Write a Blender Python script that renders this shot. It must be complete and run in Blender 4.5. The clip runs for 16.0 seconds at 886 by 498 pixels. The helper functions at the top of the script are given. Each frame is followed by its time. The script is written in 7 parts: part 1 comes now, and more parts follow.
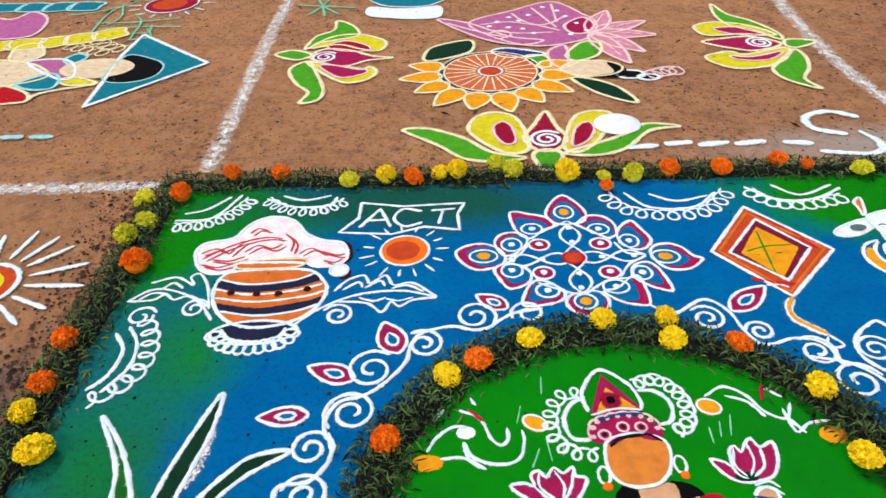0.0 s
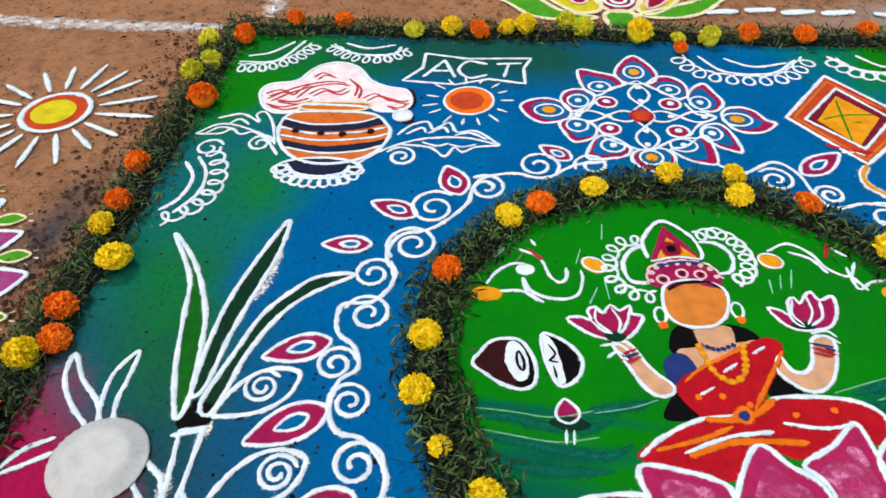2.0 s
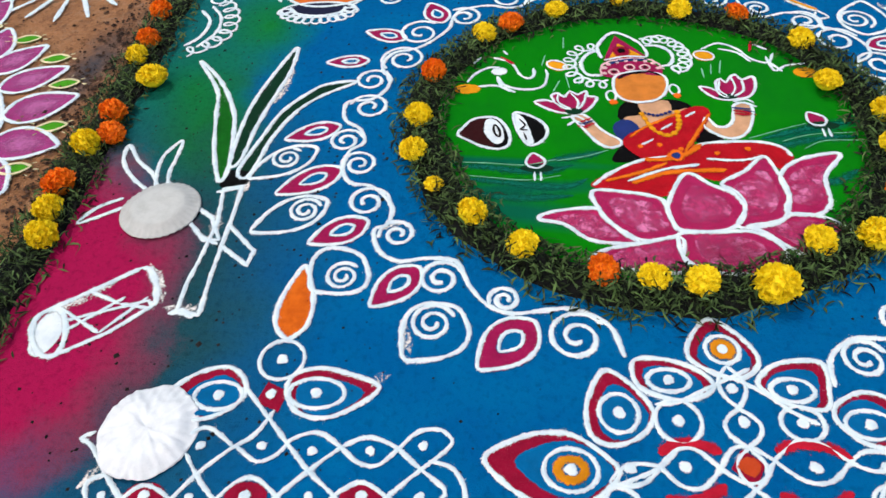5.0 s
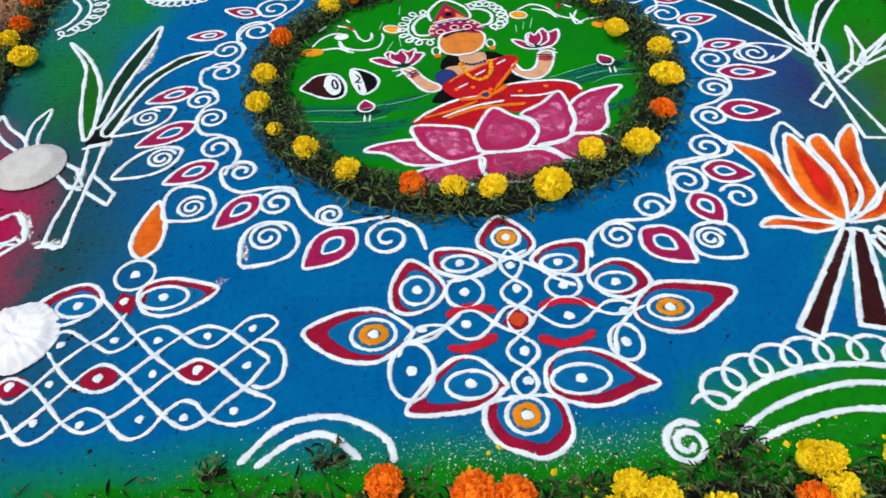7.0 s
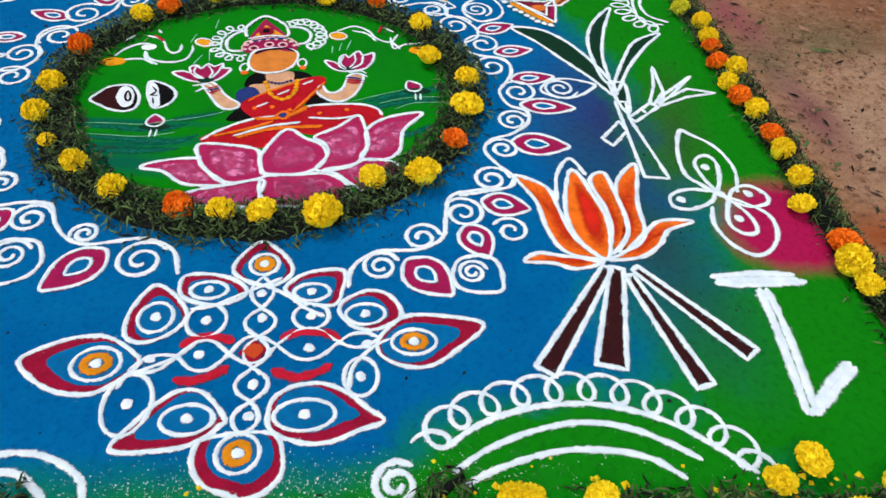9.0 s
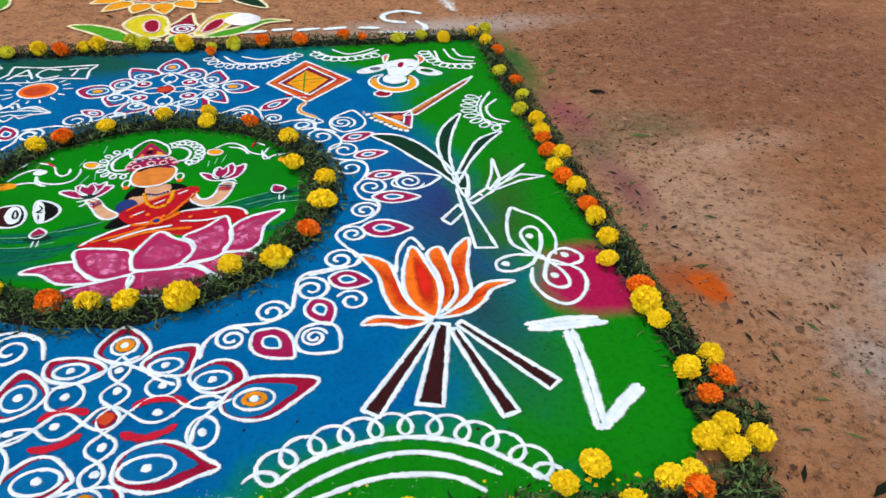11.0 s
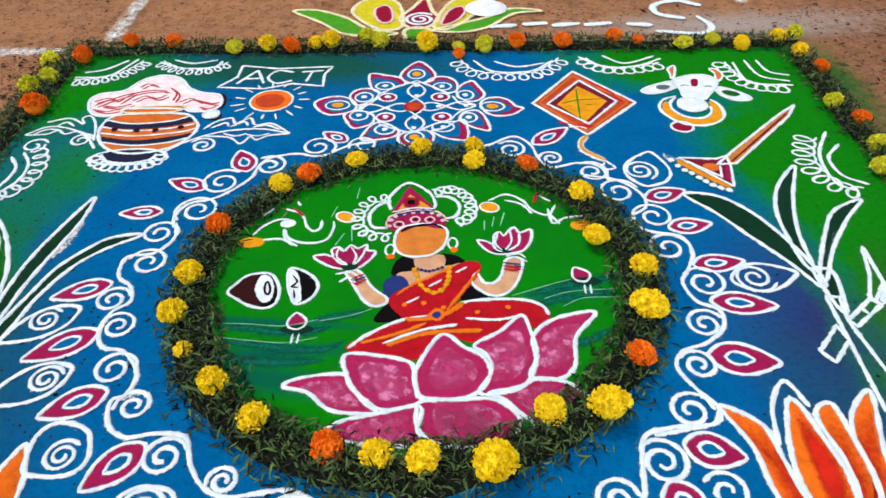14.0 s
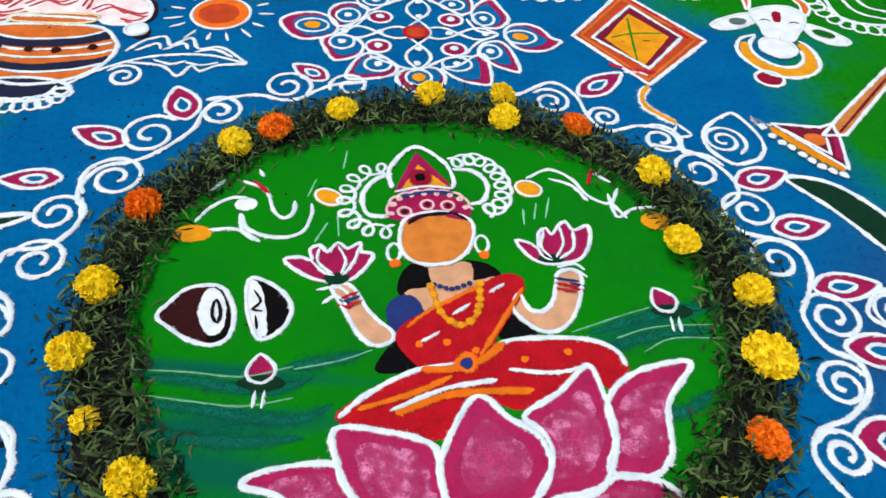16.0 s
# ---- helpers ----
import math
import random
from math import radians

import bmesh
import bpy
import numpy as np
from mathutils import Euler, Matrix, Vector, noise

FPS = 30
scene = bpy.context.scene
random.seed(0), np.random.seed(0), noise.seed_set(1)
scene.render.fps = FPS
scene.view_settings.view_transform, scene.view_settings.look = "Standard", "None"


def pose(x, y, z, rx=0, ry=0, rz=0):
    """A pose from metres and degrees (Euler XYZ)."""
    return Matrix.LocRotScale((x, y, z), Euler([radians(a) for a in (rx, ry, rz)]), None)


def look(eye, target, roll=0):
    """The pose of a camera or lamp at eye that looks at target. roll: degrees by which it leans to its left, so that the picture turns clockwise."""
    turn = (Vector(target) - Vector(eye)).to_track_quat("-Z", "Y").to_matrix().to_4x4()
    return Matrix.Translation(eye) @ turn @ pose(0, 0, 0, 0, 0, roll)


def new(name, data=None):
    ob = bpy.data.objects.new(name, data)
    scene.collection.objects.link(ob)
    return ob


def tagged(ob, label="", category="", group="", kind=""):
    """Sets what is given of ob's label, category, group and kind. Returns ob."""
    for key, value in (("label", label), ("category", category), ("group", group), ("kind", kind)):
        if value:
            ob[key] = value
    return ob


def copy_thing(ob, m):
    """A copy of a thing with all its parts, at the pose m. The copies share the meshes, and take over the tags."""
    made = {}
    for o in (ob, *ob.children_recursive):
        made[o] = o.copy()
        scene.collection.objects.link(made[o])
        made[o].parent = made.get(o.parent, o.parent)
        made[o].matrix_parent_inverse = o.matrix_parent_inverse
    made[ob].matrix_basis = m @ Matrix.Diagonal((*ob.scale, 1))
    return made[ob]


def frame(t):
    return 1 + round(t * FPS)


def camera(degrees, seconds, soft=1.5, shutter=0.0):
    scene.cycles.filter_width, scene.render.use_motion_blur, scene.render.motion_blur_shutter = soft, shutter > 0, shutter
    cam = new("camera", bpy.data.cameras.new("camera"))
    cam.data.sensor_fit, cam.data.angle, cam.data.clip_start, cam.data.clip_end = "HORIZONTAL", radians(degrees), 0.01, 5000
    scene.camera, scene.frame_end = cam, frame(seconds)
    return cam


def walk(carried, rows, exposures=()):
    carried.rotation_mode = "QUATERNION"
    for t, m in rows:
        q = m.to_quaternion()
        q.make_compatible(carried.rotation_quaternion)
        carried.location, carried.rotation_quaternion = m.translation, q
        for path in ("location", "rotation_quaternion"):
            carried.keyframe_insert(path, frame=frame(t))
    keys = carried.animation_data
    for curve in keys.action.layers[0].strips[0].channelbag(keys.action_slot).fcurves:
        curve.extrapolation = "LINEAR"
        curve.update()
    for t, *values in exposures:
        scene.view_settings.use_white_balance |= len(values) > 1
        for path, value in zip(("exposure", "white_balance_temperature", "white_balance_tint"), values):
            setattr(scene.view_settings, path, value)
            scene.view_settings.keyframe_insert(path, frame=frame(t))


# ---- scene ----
cam = camera(64.4, 16.0)
PATH = [
    (0, (0.073, 0.014, 1.432), (-0.004, 1.609, 0.228), -2.6),
    (0.5, (0.047, 0.066, 1.379), (-0.011, 1.598, 0.094), -3.0),
    (1, (0.045, 0.052, 1.343), (-0.029, 1.546, 0.015), -2.0),
    (1.5, (0.022, 0.0, 1.321), (-0.12, 1.454, -0.045), -2.1),
    (2, (0.006, -0.103, 1.315), (-0.175, 1.3, -0.099), -2.1),
    (2.5, (-0.031, -0.259, 1.298), (-0.231, 1.075, -0.179), -1.8),
    (3, (-0.059, -0.357, 1.277), (-0.25, 0.947, -0.227), -1.3),
    (3.2, (-0.062, -0.403, 1.275), (-0.266, 0.876, -0.249), -1.7),
    (5.3, (0.088, -0.714, 1.248), (-0.055, 0.612, -0.243), -4.0),
    (5.5, (0.116, -0.729, 1.247), (-0.001, 0.596, -0.247), -2.7),
    (6, (0.2, -0.825, 1.241), (0.044, 0.44, -0.3), -4.0),
    (6.5, (0.309, -0.936, 1.259), (0.177, 0.376, -0.244), -3.1),
    (7, (0.358, -1.053, 1.289), (0.362, 0.296, -0.187), -3.2),
    (7.5, (0.428, -1.11, 1.305), (0.584, 0.311, -0.093), -3.4),
    (8, (0.517, -1.064, 1.309), (0.621, 0.344, -0.107), -4.5),
    (8.5, (0.657, -1.016, 1.294), (0.78, 0.37, -0.142), -3.8),
    (9, (0.783, -1.026, 1.282), (0.979, 0.343, -0.163), 4.6),
    (9.5, (0.82, -1.191, 1.289), (0.995, 0.231, -0.106), 4.2),
    (10, (0.951, -1.369, 1.33), (1.198, 0.124, 0.022), 3.4),
    (10.2, (1.005, -1.397, 1.337), (1.341, 0.112, 0.069), 4.1),
    (12.3, (1.103, -1.068, 1.404), (1.379, 0.533, 0.238), -0.8),
    (12.5, (1.06, -0.995, 1.404), (1.347, 0.601, 0.233), -0.8),
    (13, (0.961, -0.713, 1.378), (1.236, 0.879, 0.199), 0.9),
    (13.5, (0.795, -0.54, 1.353), (0.808, 1.018, 0.099), 0.9),
    (14, (0.575, -0.535, 1.357), (0.535, 0.973, 0.044), -1.1),
    (14.5, (0.427, -0.471, 1.346), (0.367, 0.975, -0.034), 0.1),
    (15, (0.404, -0.264, 1.278), (0.37, 1.145, -0.141), 1.3),
    (15.5, (0.418, -0.045, 1.183), (0.439, 1.347, -0.253), 3.2),
    (16, (0.41, 0.061, 1.1), (0.506, 1.383, -0.398), 4.8),
]
walk(cam, [(t, look(eye, target, roll)) for t, eye, target, roll in PATH],
     exposures=[(0.0, 0.42), (1.5, 0.37), (3.0, 0.32), (8.0, 0.3), (10.0, 0.32), (12.5, 0.41), (14.0, 0.37), (16.0, 0.34)])

# ---- light: an overcast sky, with a broad soft sun ----
world = bpy.data.worlds.new("sky")
scene.world = world
world.use_nodes = True
wn = world.node_tree
sky = wn.nodes.new("ShaderNodeTexSky")
sky.sky_type = "NISHITA"
sky.sun_disc = False
sky.sun_elevation, sky.sun_rotation = radians(52), radians(200)
sky.dust_density, sky.air_density = 4.0, 1.0
wn.nodes["Background"].inputs["Strength"].default_value = 0.13
wn.links.new(sky.outputs["Color"], wn.nodes["Background"].inputs["Color"])
sun = new("sun", bpy.data.lights.new("sun", "SUN"))
sun.data.energy, sun.data.angle, sun.data.color = 1.6, radians(16), (0.99, 1.0, 0.94)
sun.matrix_world = look((-1.4, 1.9, 4.0), (0, 0, 0))


# ---- materials ----
def lin(r, g, b):
    """Linear colour from 0..255 values of dry pigment."""
    return tuple(((c / 255) / 12.92 if c / 255 < 0.04045 else ((c / 255 + 0.055) / 1.055) ** 2.4) for c in (r, g, b))


def nodes(name):
    m = bpy.data.materials.new(name)
    m.use_nodes = True
    return m, m.node_tree, m.node_tree.nodes["Principled BSDF"]


def add(nt, kind, **values):
    n = nt.nodes.new(kind)
    for key, v in values.items():
        n.inputs[key.replace("_", " ")].default_value = v
    return n


def grain(nt, scale, detail=4.0, rough=0.6, vector=None):
    n = add(nt, "ShaderNodeTexNoise", Scale=scale, Detail=detail, Roughness=rough)
    if vector is None:
        geo = nt.nodes.new("ShaderNodeNewGeometry")
        vector = geo.outputs["Position"]
    nt.links.new(vector, n.inputs["Vector"])
    return n.outputs["Fac"]


def span(nt, value, a, b, c=0.0, d=1.0):
    n = add(nt, "ShaderNodeMapRange")
    for k, v in zip(("From Min", "From Max", "To Min", "To Max"), (a, b, c, d)):
        n.inputs[k].default_value = v
    nt.links.new(value, n.inputs["Value"])
    return n.outputs["Result"]


def sums(nt, op, a, b):
    n = nt.nodes.new("ShaderNodeMath")
    n.operation = op
    for k, v in enumerate((a, b)):
        if isinstance(v, (int, float)):
            n.inputs[k].default_value = v
        else:
            nt.links.new(v, n.inputs[k])
    return n.outputs[0]


def mix(nt, fac, a, b, how="MIX"):
    n = nt.nodes.new("ShaderNodeMix")
    n.data_type, n.blend_type = "RGBA", how
    for key, v in ((0, fac), (6, a), (7, b)):
        if isinstance(v, (int, float)):
            n.inputs[key].default_value = v
        elif isinstance(v, tuple):
            n.inputs[key].default_value = (*v[:3], 1)
        else:
            nt.links.new(v, n.inputs[key])
    return n.outputs[2]


def relief(nt, bsdf, height, strength, distance=0.002):
    n = add(nt, "ShaderNodeBump", Strength=strength, Distance=distance)
    nt.links.new(height, n.inputs["Height"])
    nt.links.new(n.outputs["Normal"], bsdf.inputs["Normal"])


def powder(name, rgb, pale=0.25, fringe=False, second=None):
    """Dry coloured powder strewn by hand: grainy, with paler specks; fringe lets the thin margin break up into grains."""
    m, nt, b = nodes(name)
    base = lin(*rgb)
    fine, wide = grain(nt, 420, 3), grain(nt, 26, 4)
    light = tuple(min(0.9, c + pale * (0.75 - c) * 0.5) for c in base)
    dark = tuple(c * 0.72 for c in base)
    col = mix(nt, span(nt, wide, 0.35, 0.7), base, lin(*second) if second else dark)
    col = mix(nt, span(nt, fine, 0.5, 0.85, 0, 0.7), col, light)
    nt.links.new(col, b.inputs["Base Color"])
    b.inputs["Roughness"].default_value = 0.93
    b.inputs["Specular IOR Level"].default_value = 0.06
    relief(nt, b, sums(nt, "ADD", sums(nt, "MULTIPLY", fine, 0.4), wide), 0.45)
    if fringe:
        at = nt.nodes.new("ShaderNodeAttribute")
        at.attribute_name = "cover"
        speck = sums(nt, "ADD", sums(nt, "MULTIPLY", grain(nt, 380, 2), 1.25), sums(nt, "MULTIPLY", grain(nt, 90, 4), 0.8))
        nt.links.new(span(nt, sums(nt, "ADD", sums(nt, "MULTIPLY", at.outputs["Fac"], 0.95), sums(nt, "SUBTRACT", speck, 1.02)), 0.1 if fringe == "soft" else 0.3, 0.95 if fringe == "soft" else 0.5), b.inputs["Alpha"])
    return m


WHITE = powder("white_rice_powder", (220, 229, 230), 0.05, True, (188, 203, 211))
PINKISH = powder("pale_pink_powder", (228, 190, 190), 0.2, True)
CREAM = powder("cream_powder", (226, 214, 170), 0.2, True)
TEAL_LINE = powder("pale_teal_powder", (150, 205, 205), 0.2, True)
BLUE = powder("blue_powder", (0, 95, 147), 0.03, True)
RED = powder("crimson_powder", (142, 12, 46), 0.08, True)
SARI = powder("red_powder", (172, 14, 28), 0.08, True)
MAGENTA = powder("magenta_powder", (152, 20, 74), 0.1, True)
PINK = powder("pink_powder", (152, 20, 72), 0.08, True, (170, 32, 86))
LILAC = powder("lilac_powder", (172, 92, 140), 0.2, True)
ORANGE = powder("orange_powder", (232, 108, 22), 0.08, True)
GOLD = powder("gold_powder", (222, 148, 20), 0.08, True)
YELLOW = powder("yellow_powder", (206, 192, 30), 0.1, True)
GREEN = powder("green_powder", (24, 124, 22), 0.05, True)
LEAF_PAINT = powder("leaf_green_powder", (70, 150, 28), 0.08, True)
BOTTLE = powder("dark_green_powder", (10, 48, 30), 0.05, True)
BLACK = powder("charcoal_powder", (8, 7, 8), 0.03, True)
MAROON = powder("dark_brown_powder", (50, 16, 18), 0.05, True)
SKIN = powder("ochre_powder", (206, 122, 48), 0.1, True)
BUFF = powder("buff_powder", (206, 156, 118), 0.1, True)
SLATE = powder("slate_powder", (84, 104, 104), 0.1, True)
PLUM = powder("plum_powder", (112, 22, 46), 0.06, True)
EMBER_CLAY = powder("burnt_orange_powder", (208, 98, 22), 0.05, True, (168, 66, 12))
OCHRE = powder("ochre_brown_powder", (196, 122, 54), 0.1, True)
TERRA = powder("pale_brick_powder", (198, 100, 62), 0.2, True)
ORCHID = powder("orchid_powder", (158, 48, 116), 0.15, True, (136, 34, 96))
ORCHID_PALE = powder("pale_orchid_dusting", (186, 104, 158), 0.15, "soft")
BLOOM = powder("light_pink_dusting", (192, 60, 112), 0.12, "soft")
EMBER = powder("red_dusting", (200, 36, 20), 0.06, "soft")
WAN = powder("pale_buff_powder", (216, 192, 158), 0.1, True)
ROSY = powder("rosy_powder", (206, 132, 150), 0.15, True)
CANE = powder("dull_green_powder", (16, 92, 22), 0.04, True)
NAVY = powder("navy_powder", (34, 50, 108), 0.05, True)
TEAL = powder("teal_powder", (14, 112, 128), 0.05, True)
CLAY = powder("clay_orange_powder", (206, 104, 38), 0.1, True)
RICE = powder("white_and_red_powder", (228, 226, 226), 0.1, True, (222, 184, 186))
DUSK = powder("blue_black_powder", (30, 34, 58), 0.05, True)
CHALK = powder("white_chalk_fill", (222, 228, 228), 0.05, True, (196, 206, 212))
BRICK = powder("brick_orange_powder", (186, 66, 30), 0.08, True)


def blotch(nt, col, colour, c, rx, ry, turn, soft, warp):
    """A hand-strewn patch of colour with a wandering, feathered edge."""
    geo = nt.nodes.new("ShaderNodeNewGeometry")
    mp = nt.nodes.new("ShaderNodeMapping")
    mp.vector_type = "TEXTURE"
    mp.inputs["Location"].default_value = (c[0], c[1], 0)
    mp.inputs["Rotation"].default_value = (0, 0, radians(turn))
    mp.inputs["Scale"].default_value = (rx, ry, 10)
    nt.links.new(geo.outputs["Position"], mp.inputs["Vector"])
    ln = nt.nodes.new("ShaderNodeVectorMath")
    ln.operation = "LENGTH"
    nt.links.new(mp.outputs["Vector"], ln.inputs[0])
    d = sums(nt, "ADD", ln.outputs["Value"], warp)
    return mix(nt, span(nt, d, 1 + soft, 1 - soft), col, colour)


def carpet_material():
    m, nt, b = nodes("strewn_colour")
    fine, mid, wide = grain(nt, 380, 3), grain(nt, 60, 4), grain(nt, 5, 5)
    warp = sums(nt, "ADD", sums(nt, "MULTIPLY", sums(nt, "SUBTRACT", wide, 0.5), 0.9), sums(nt, "MULTIPLY", sums(nt, "SUBTRACT", fine, 0.5), 0.35))
    blue, green, magenta, dull = lin(0, 97, 149), lin(14, 117, 13), lin(160, 22, 72), lin(30, 70, 78)
    violet = lin(40, 52, 100)
    col = mix(nt, span(nt, wide, 0.35, 0.68), blue, lin(0, 85, 141))
    for colour, c, rx, ry, turn, soft in PATCHES(blue, green, magenta, dull, violet):
        col = blotch(nt, col, colour, c, rx, ry, turn, soft, warp)
    col = mix(nt, span(nt, mid, 0.5, 0.8, 0, 0.6), col, (0.4, 0.42, 0.45), "MULTIPLY")
    col = mix(nt, span(nt, fine, 0.55, 0.8, 0, 0.03), col, lin(0, 110, 170))
    nt.links.new(col, b.inputs["Base Color"])
    b.inputs["Roughness"].default_value = 0.92
    b.inputs["Specular IOR Level"].default_value = 0.02
    relief(nt, b, sums(nt, "ADD", fine, sums(nt, "ADD", sums(nt, "MULTIPLY", mid, 1.5), sums(nt, "MULTIPLY", grain(nt, 15, 5, 0.6), 3.0))), 0.6, 0.005)
    return m


def PATCHES(blue, green, magenta, dull, violet):
    return [
        (lin(20, 98, 98), (-0.95, 1.35), 0.27, 0.85, 0, 0.35),
        (green, (-0.85, 2.18), 0.42, 0.2, -8, 0.3),
        (green, (-0.97, 2.0), 0.2, 0.3, 0, 0.4),
        (lin(22, 78, 66), (-0.15, 2.2), 0.62, 0.17, 0, 0.5),
        (lin(18, 112, 50), (-0.72, 1.42), 0.11, 0.17, 0, 0.9),
        (lin(18, 108, 56), (-0.88, 1.05), 0.1, 0.16, 12, 0.9),
        (green, (-0.76, 0.8), 0.12, 0.24, 10, 0.5),
        (dull, (-0.78, 0.25), 0.33, 0.6, 0, 0.5),
        (magenta, (-1.04, 0.24), 0.32, 0.46, 8, 0.28),
        (violet, (1.55, 0.72), 0.2, 0.3, 0, 0.8),
        (green, (2.03, 0.9), 0.43, 1.7, 3, 0.2),
        (green, (1.78, 1.5), 0.36, 0.42, 12, 0.3),
        (lin(44, 88, 34), (1.71, 0.66), 0.07, 0.26, -14, 0.9),
        (green, (1.6, 2.2), 0.55, 0.32, -6, 0.3),
        (green, (2.0, -0.2), 0.62, 0.5, 0, 0.3),
        (dull, (1.5, 0.2), 0.12, 0.3, 12, 0.9),
        (magenta, (1.905, 0.255), 0.19, 0.165, 20, 0.22),
        (green, (1.2, -0.5), 0.45, 0.27, 0, 0.2),
        (green, (0.3, -0.52), 1.6, 0.13, 0, 0.45),
    ]


def green_disc_material():
    m, nt, b = nodes("strewn_green")
    fine, mid, wide = grain(nt, 380, 3), grain(nt, 60, 4), grain(nt, 4, 5)
    col = mix(nt, span(nt, wide, 0.35, 0.7), lin(8, 119, 8), lin(8, 105, 18))
    warp = sums(nt, "MULTIPLY", sums(nt, "SUBTRACT", wide, 0.5), 0.9)
    teal = lin(6, 88, 62)
    for c, rx, ry, turn in (((0.06, 0.62), 0.26, 0.022, 4), ((0.12, 0.54), 0.24, 0.035, -10), ((0.9, 0.86), 0.16, 0.018, 22), ((0.06, 0.73), 0.24, 0.014, -4)):
        col = blotch(nt, col, teal, c, rx, ry, turn, 0.6, warp)
    col = mix(nt, span(nt, mid, 0.58, 0.85, 0, 0.3), col, lin(6, 60, 14))
    col = mix(nt, span(nt, fine, 0.58, 0.8, 0, 0.03), col, lin(60, 150, 60))
    nt.links.new(col, b.inputs["Base Color"])
    b.inputs["Roughness"].default_value = 0.92
    b.inputs["Specular IOR Level"].default_value = 0.02
    relief(nt, b, sums(nt, "ADD", fine, mid), 0.4, 0.003)
    return m


def soil_material():
    """Trodden earth: tints by the metre first, then clods, pits and grit over them, strewn powder last."""
    m, nt, b = nodes("trodden_earth")
    fine, mid, wide = grain(nt, 260, 6, 0.7), grain(nt, 34, 6, 0.65), grain(nt, 2.2, 6, 0.6)
    clod, lump = grain(nt, 11, 6, 0.7), grain(nt, 24, 8, 0.78)
    warp = sums(nt, "ADD", sums(nt, "ADD", sums(nt, "MULTIPLY", sums(nt, "SUBTRACT", grain(nt, 3.5, 6, 0.7), 0.5), 2.2), sums(nt, "MULTIPLY", sums(nt, "SUBTRACT", lump, 0.5), 2.0)), sums(nt, "MULTIPLY", sums(nt, "SUBTRACT", fine, 0.5), 1.2))
    col = mix(nt, span(nt, wide, 0.3, 0.7), lin(218, 154, 105), lin(184, 129, 90))
    dust = lin(206, 162, 128)
    for colour, c, rx, ry, turn, soft in (
        (lin(152, 100, 70), (3.5, 2.3), 1.2, 1.6, -12, 0.8), (lin(104, 62, 44), (4.3, 3.7), 0.8, 0.5, 10, 0.9), (dust, (2.5, 0.75), 0.22, 0.6, 10, 1.0), (dust, (2.75, -0.15), 0.3, 0.3, 0, 1.0), (lin(216, 174, 142), (2.4, 0.5), 0.16, 0.4, 14, 1.0), (lin(128, 118, 82), (2.5, 1.25), 0.2, 0.12, 0, 1.0),
        (lin(220, 178, 146), (2.75, 1.02), 0.3, 0.08, 8, 1.0), (lin(160, 108, 76), (3.1, 1.75), 0.7, 0.3, 5, 1.0), (lin(128, 116, 86), (2.2, 1.08), 0.08, 0.1, 0, 1.0), (lin(206, 190, 178), (2.9, 0.05), 0.14, 0.1, 20, 1.0), (lin(206, 190, 178), (2.55, -0.25), 0.1, 0.12, 0, 1.0)):
        col = blotch(nt, col, colour, c, rx, ry, turn, soft, warp)
    col = mix(nt, span(nt, mid, 0.5, 0.75, 0, 0.3), col, lin(132, 88, 62))
    col = mix(nt, span(nt, clod, 0.5, 0.64, 0, 0.5), col, lin(134, 90, 64))
    col = mix(nt, span(nt, clod, 0.46, 0.3, 0, 0.6), col, lin(208, 162, 128))
    gate = span(nt, grain(nt, 1.4, 5, 0.65), 0.4, 0.58, 0.25, 1.0)
    col = mix(nt, sums(nt, "MULTIPLY", span(nt, lump, 0.55, 0.62, 0, 0.8), gate), col, lin(86, 55, 40))
    col = mix(nt, span(nt, lump, 0.46, 0.38, 0, 0.45), col, lin(204, 162, 130))
    col = mix(nt, sums(nt, "MULTIPLY", span(nt, grain(nt, 70, 6, 0.75), 0.58, 0.66, 0, 0.6), gate), col, lin(80, 52, 38))
    col = mix(nt, span(nt, fine, 0.58, 0.68, 0, 0.3), col, lin(80, 52, 38))
    dash = add(nt, "ShaderNodeTexVoronoi", Scale=26, Randomness=1.0)
    where = nt.nodes.new("ShaderNodeNewGeometry")
    nt.links.new(where.outputs["Position"], dash.inputs["Vector"])
    pit = sums(nt, "ADD", dash.outputs["Distance"], sums(nt, "MULTIPLY", sums(nt, "SUBTRACT", grain(nt, 55, 5, 0.7), 0.5), 1.6))
    col = mix(nt, span(nt, pit, 0.24, 0.1, 0, 0.4), col, lin(66, 44, 33))
    col = mix(nt, span(nt, grain(nt, 130, 4, 0.7), 0.42, 0.34, 0, 0.5), col, lin(204, 162, 128))
    for colour, c, rx, ry, turn, soft in (
        (lin(96, 92, 96), (-1.26, 1.15), 0.06, 0.22, -6, 0.9), (lin(206, 190, 178), (1.85, 2.6), 0.5, 0.11, 4, 0.9), (lin(176, 98, 102), (2.19, 1.4), 0.06, 0.14, 8, 1.0), (lin(160, 104, 98), (2.22, 0.75), 0.05, 0.16, 0, 1.0),
        (lin(70, 118, 50), (2.12, 2.0), 0.07, 0.3, 0, 0.6), (lin(196, 100, 50), (2.183, 0.209), 0.1, 0.05, 10, 1.0), (lin(232, 104, 24), (2.245, 0.15), 0.055, 0.07, 0, 0.35)):
        col = blotch(nt, col, colour, c, rx, ry, turn, soft, warp)
    nt.links.new(col, b.inputs["Base Color"])
    b.inputs["Roughness"].default_value = 0.95
    b.inputs["Specular IOR Level"].default_value = 0.1
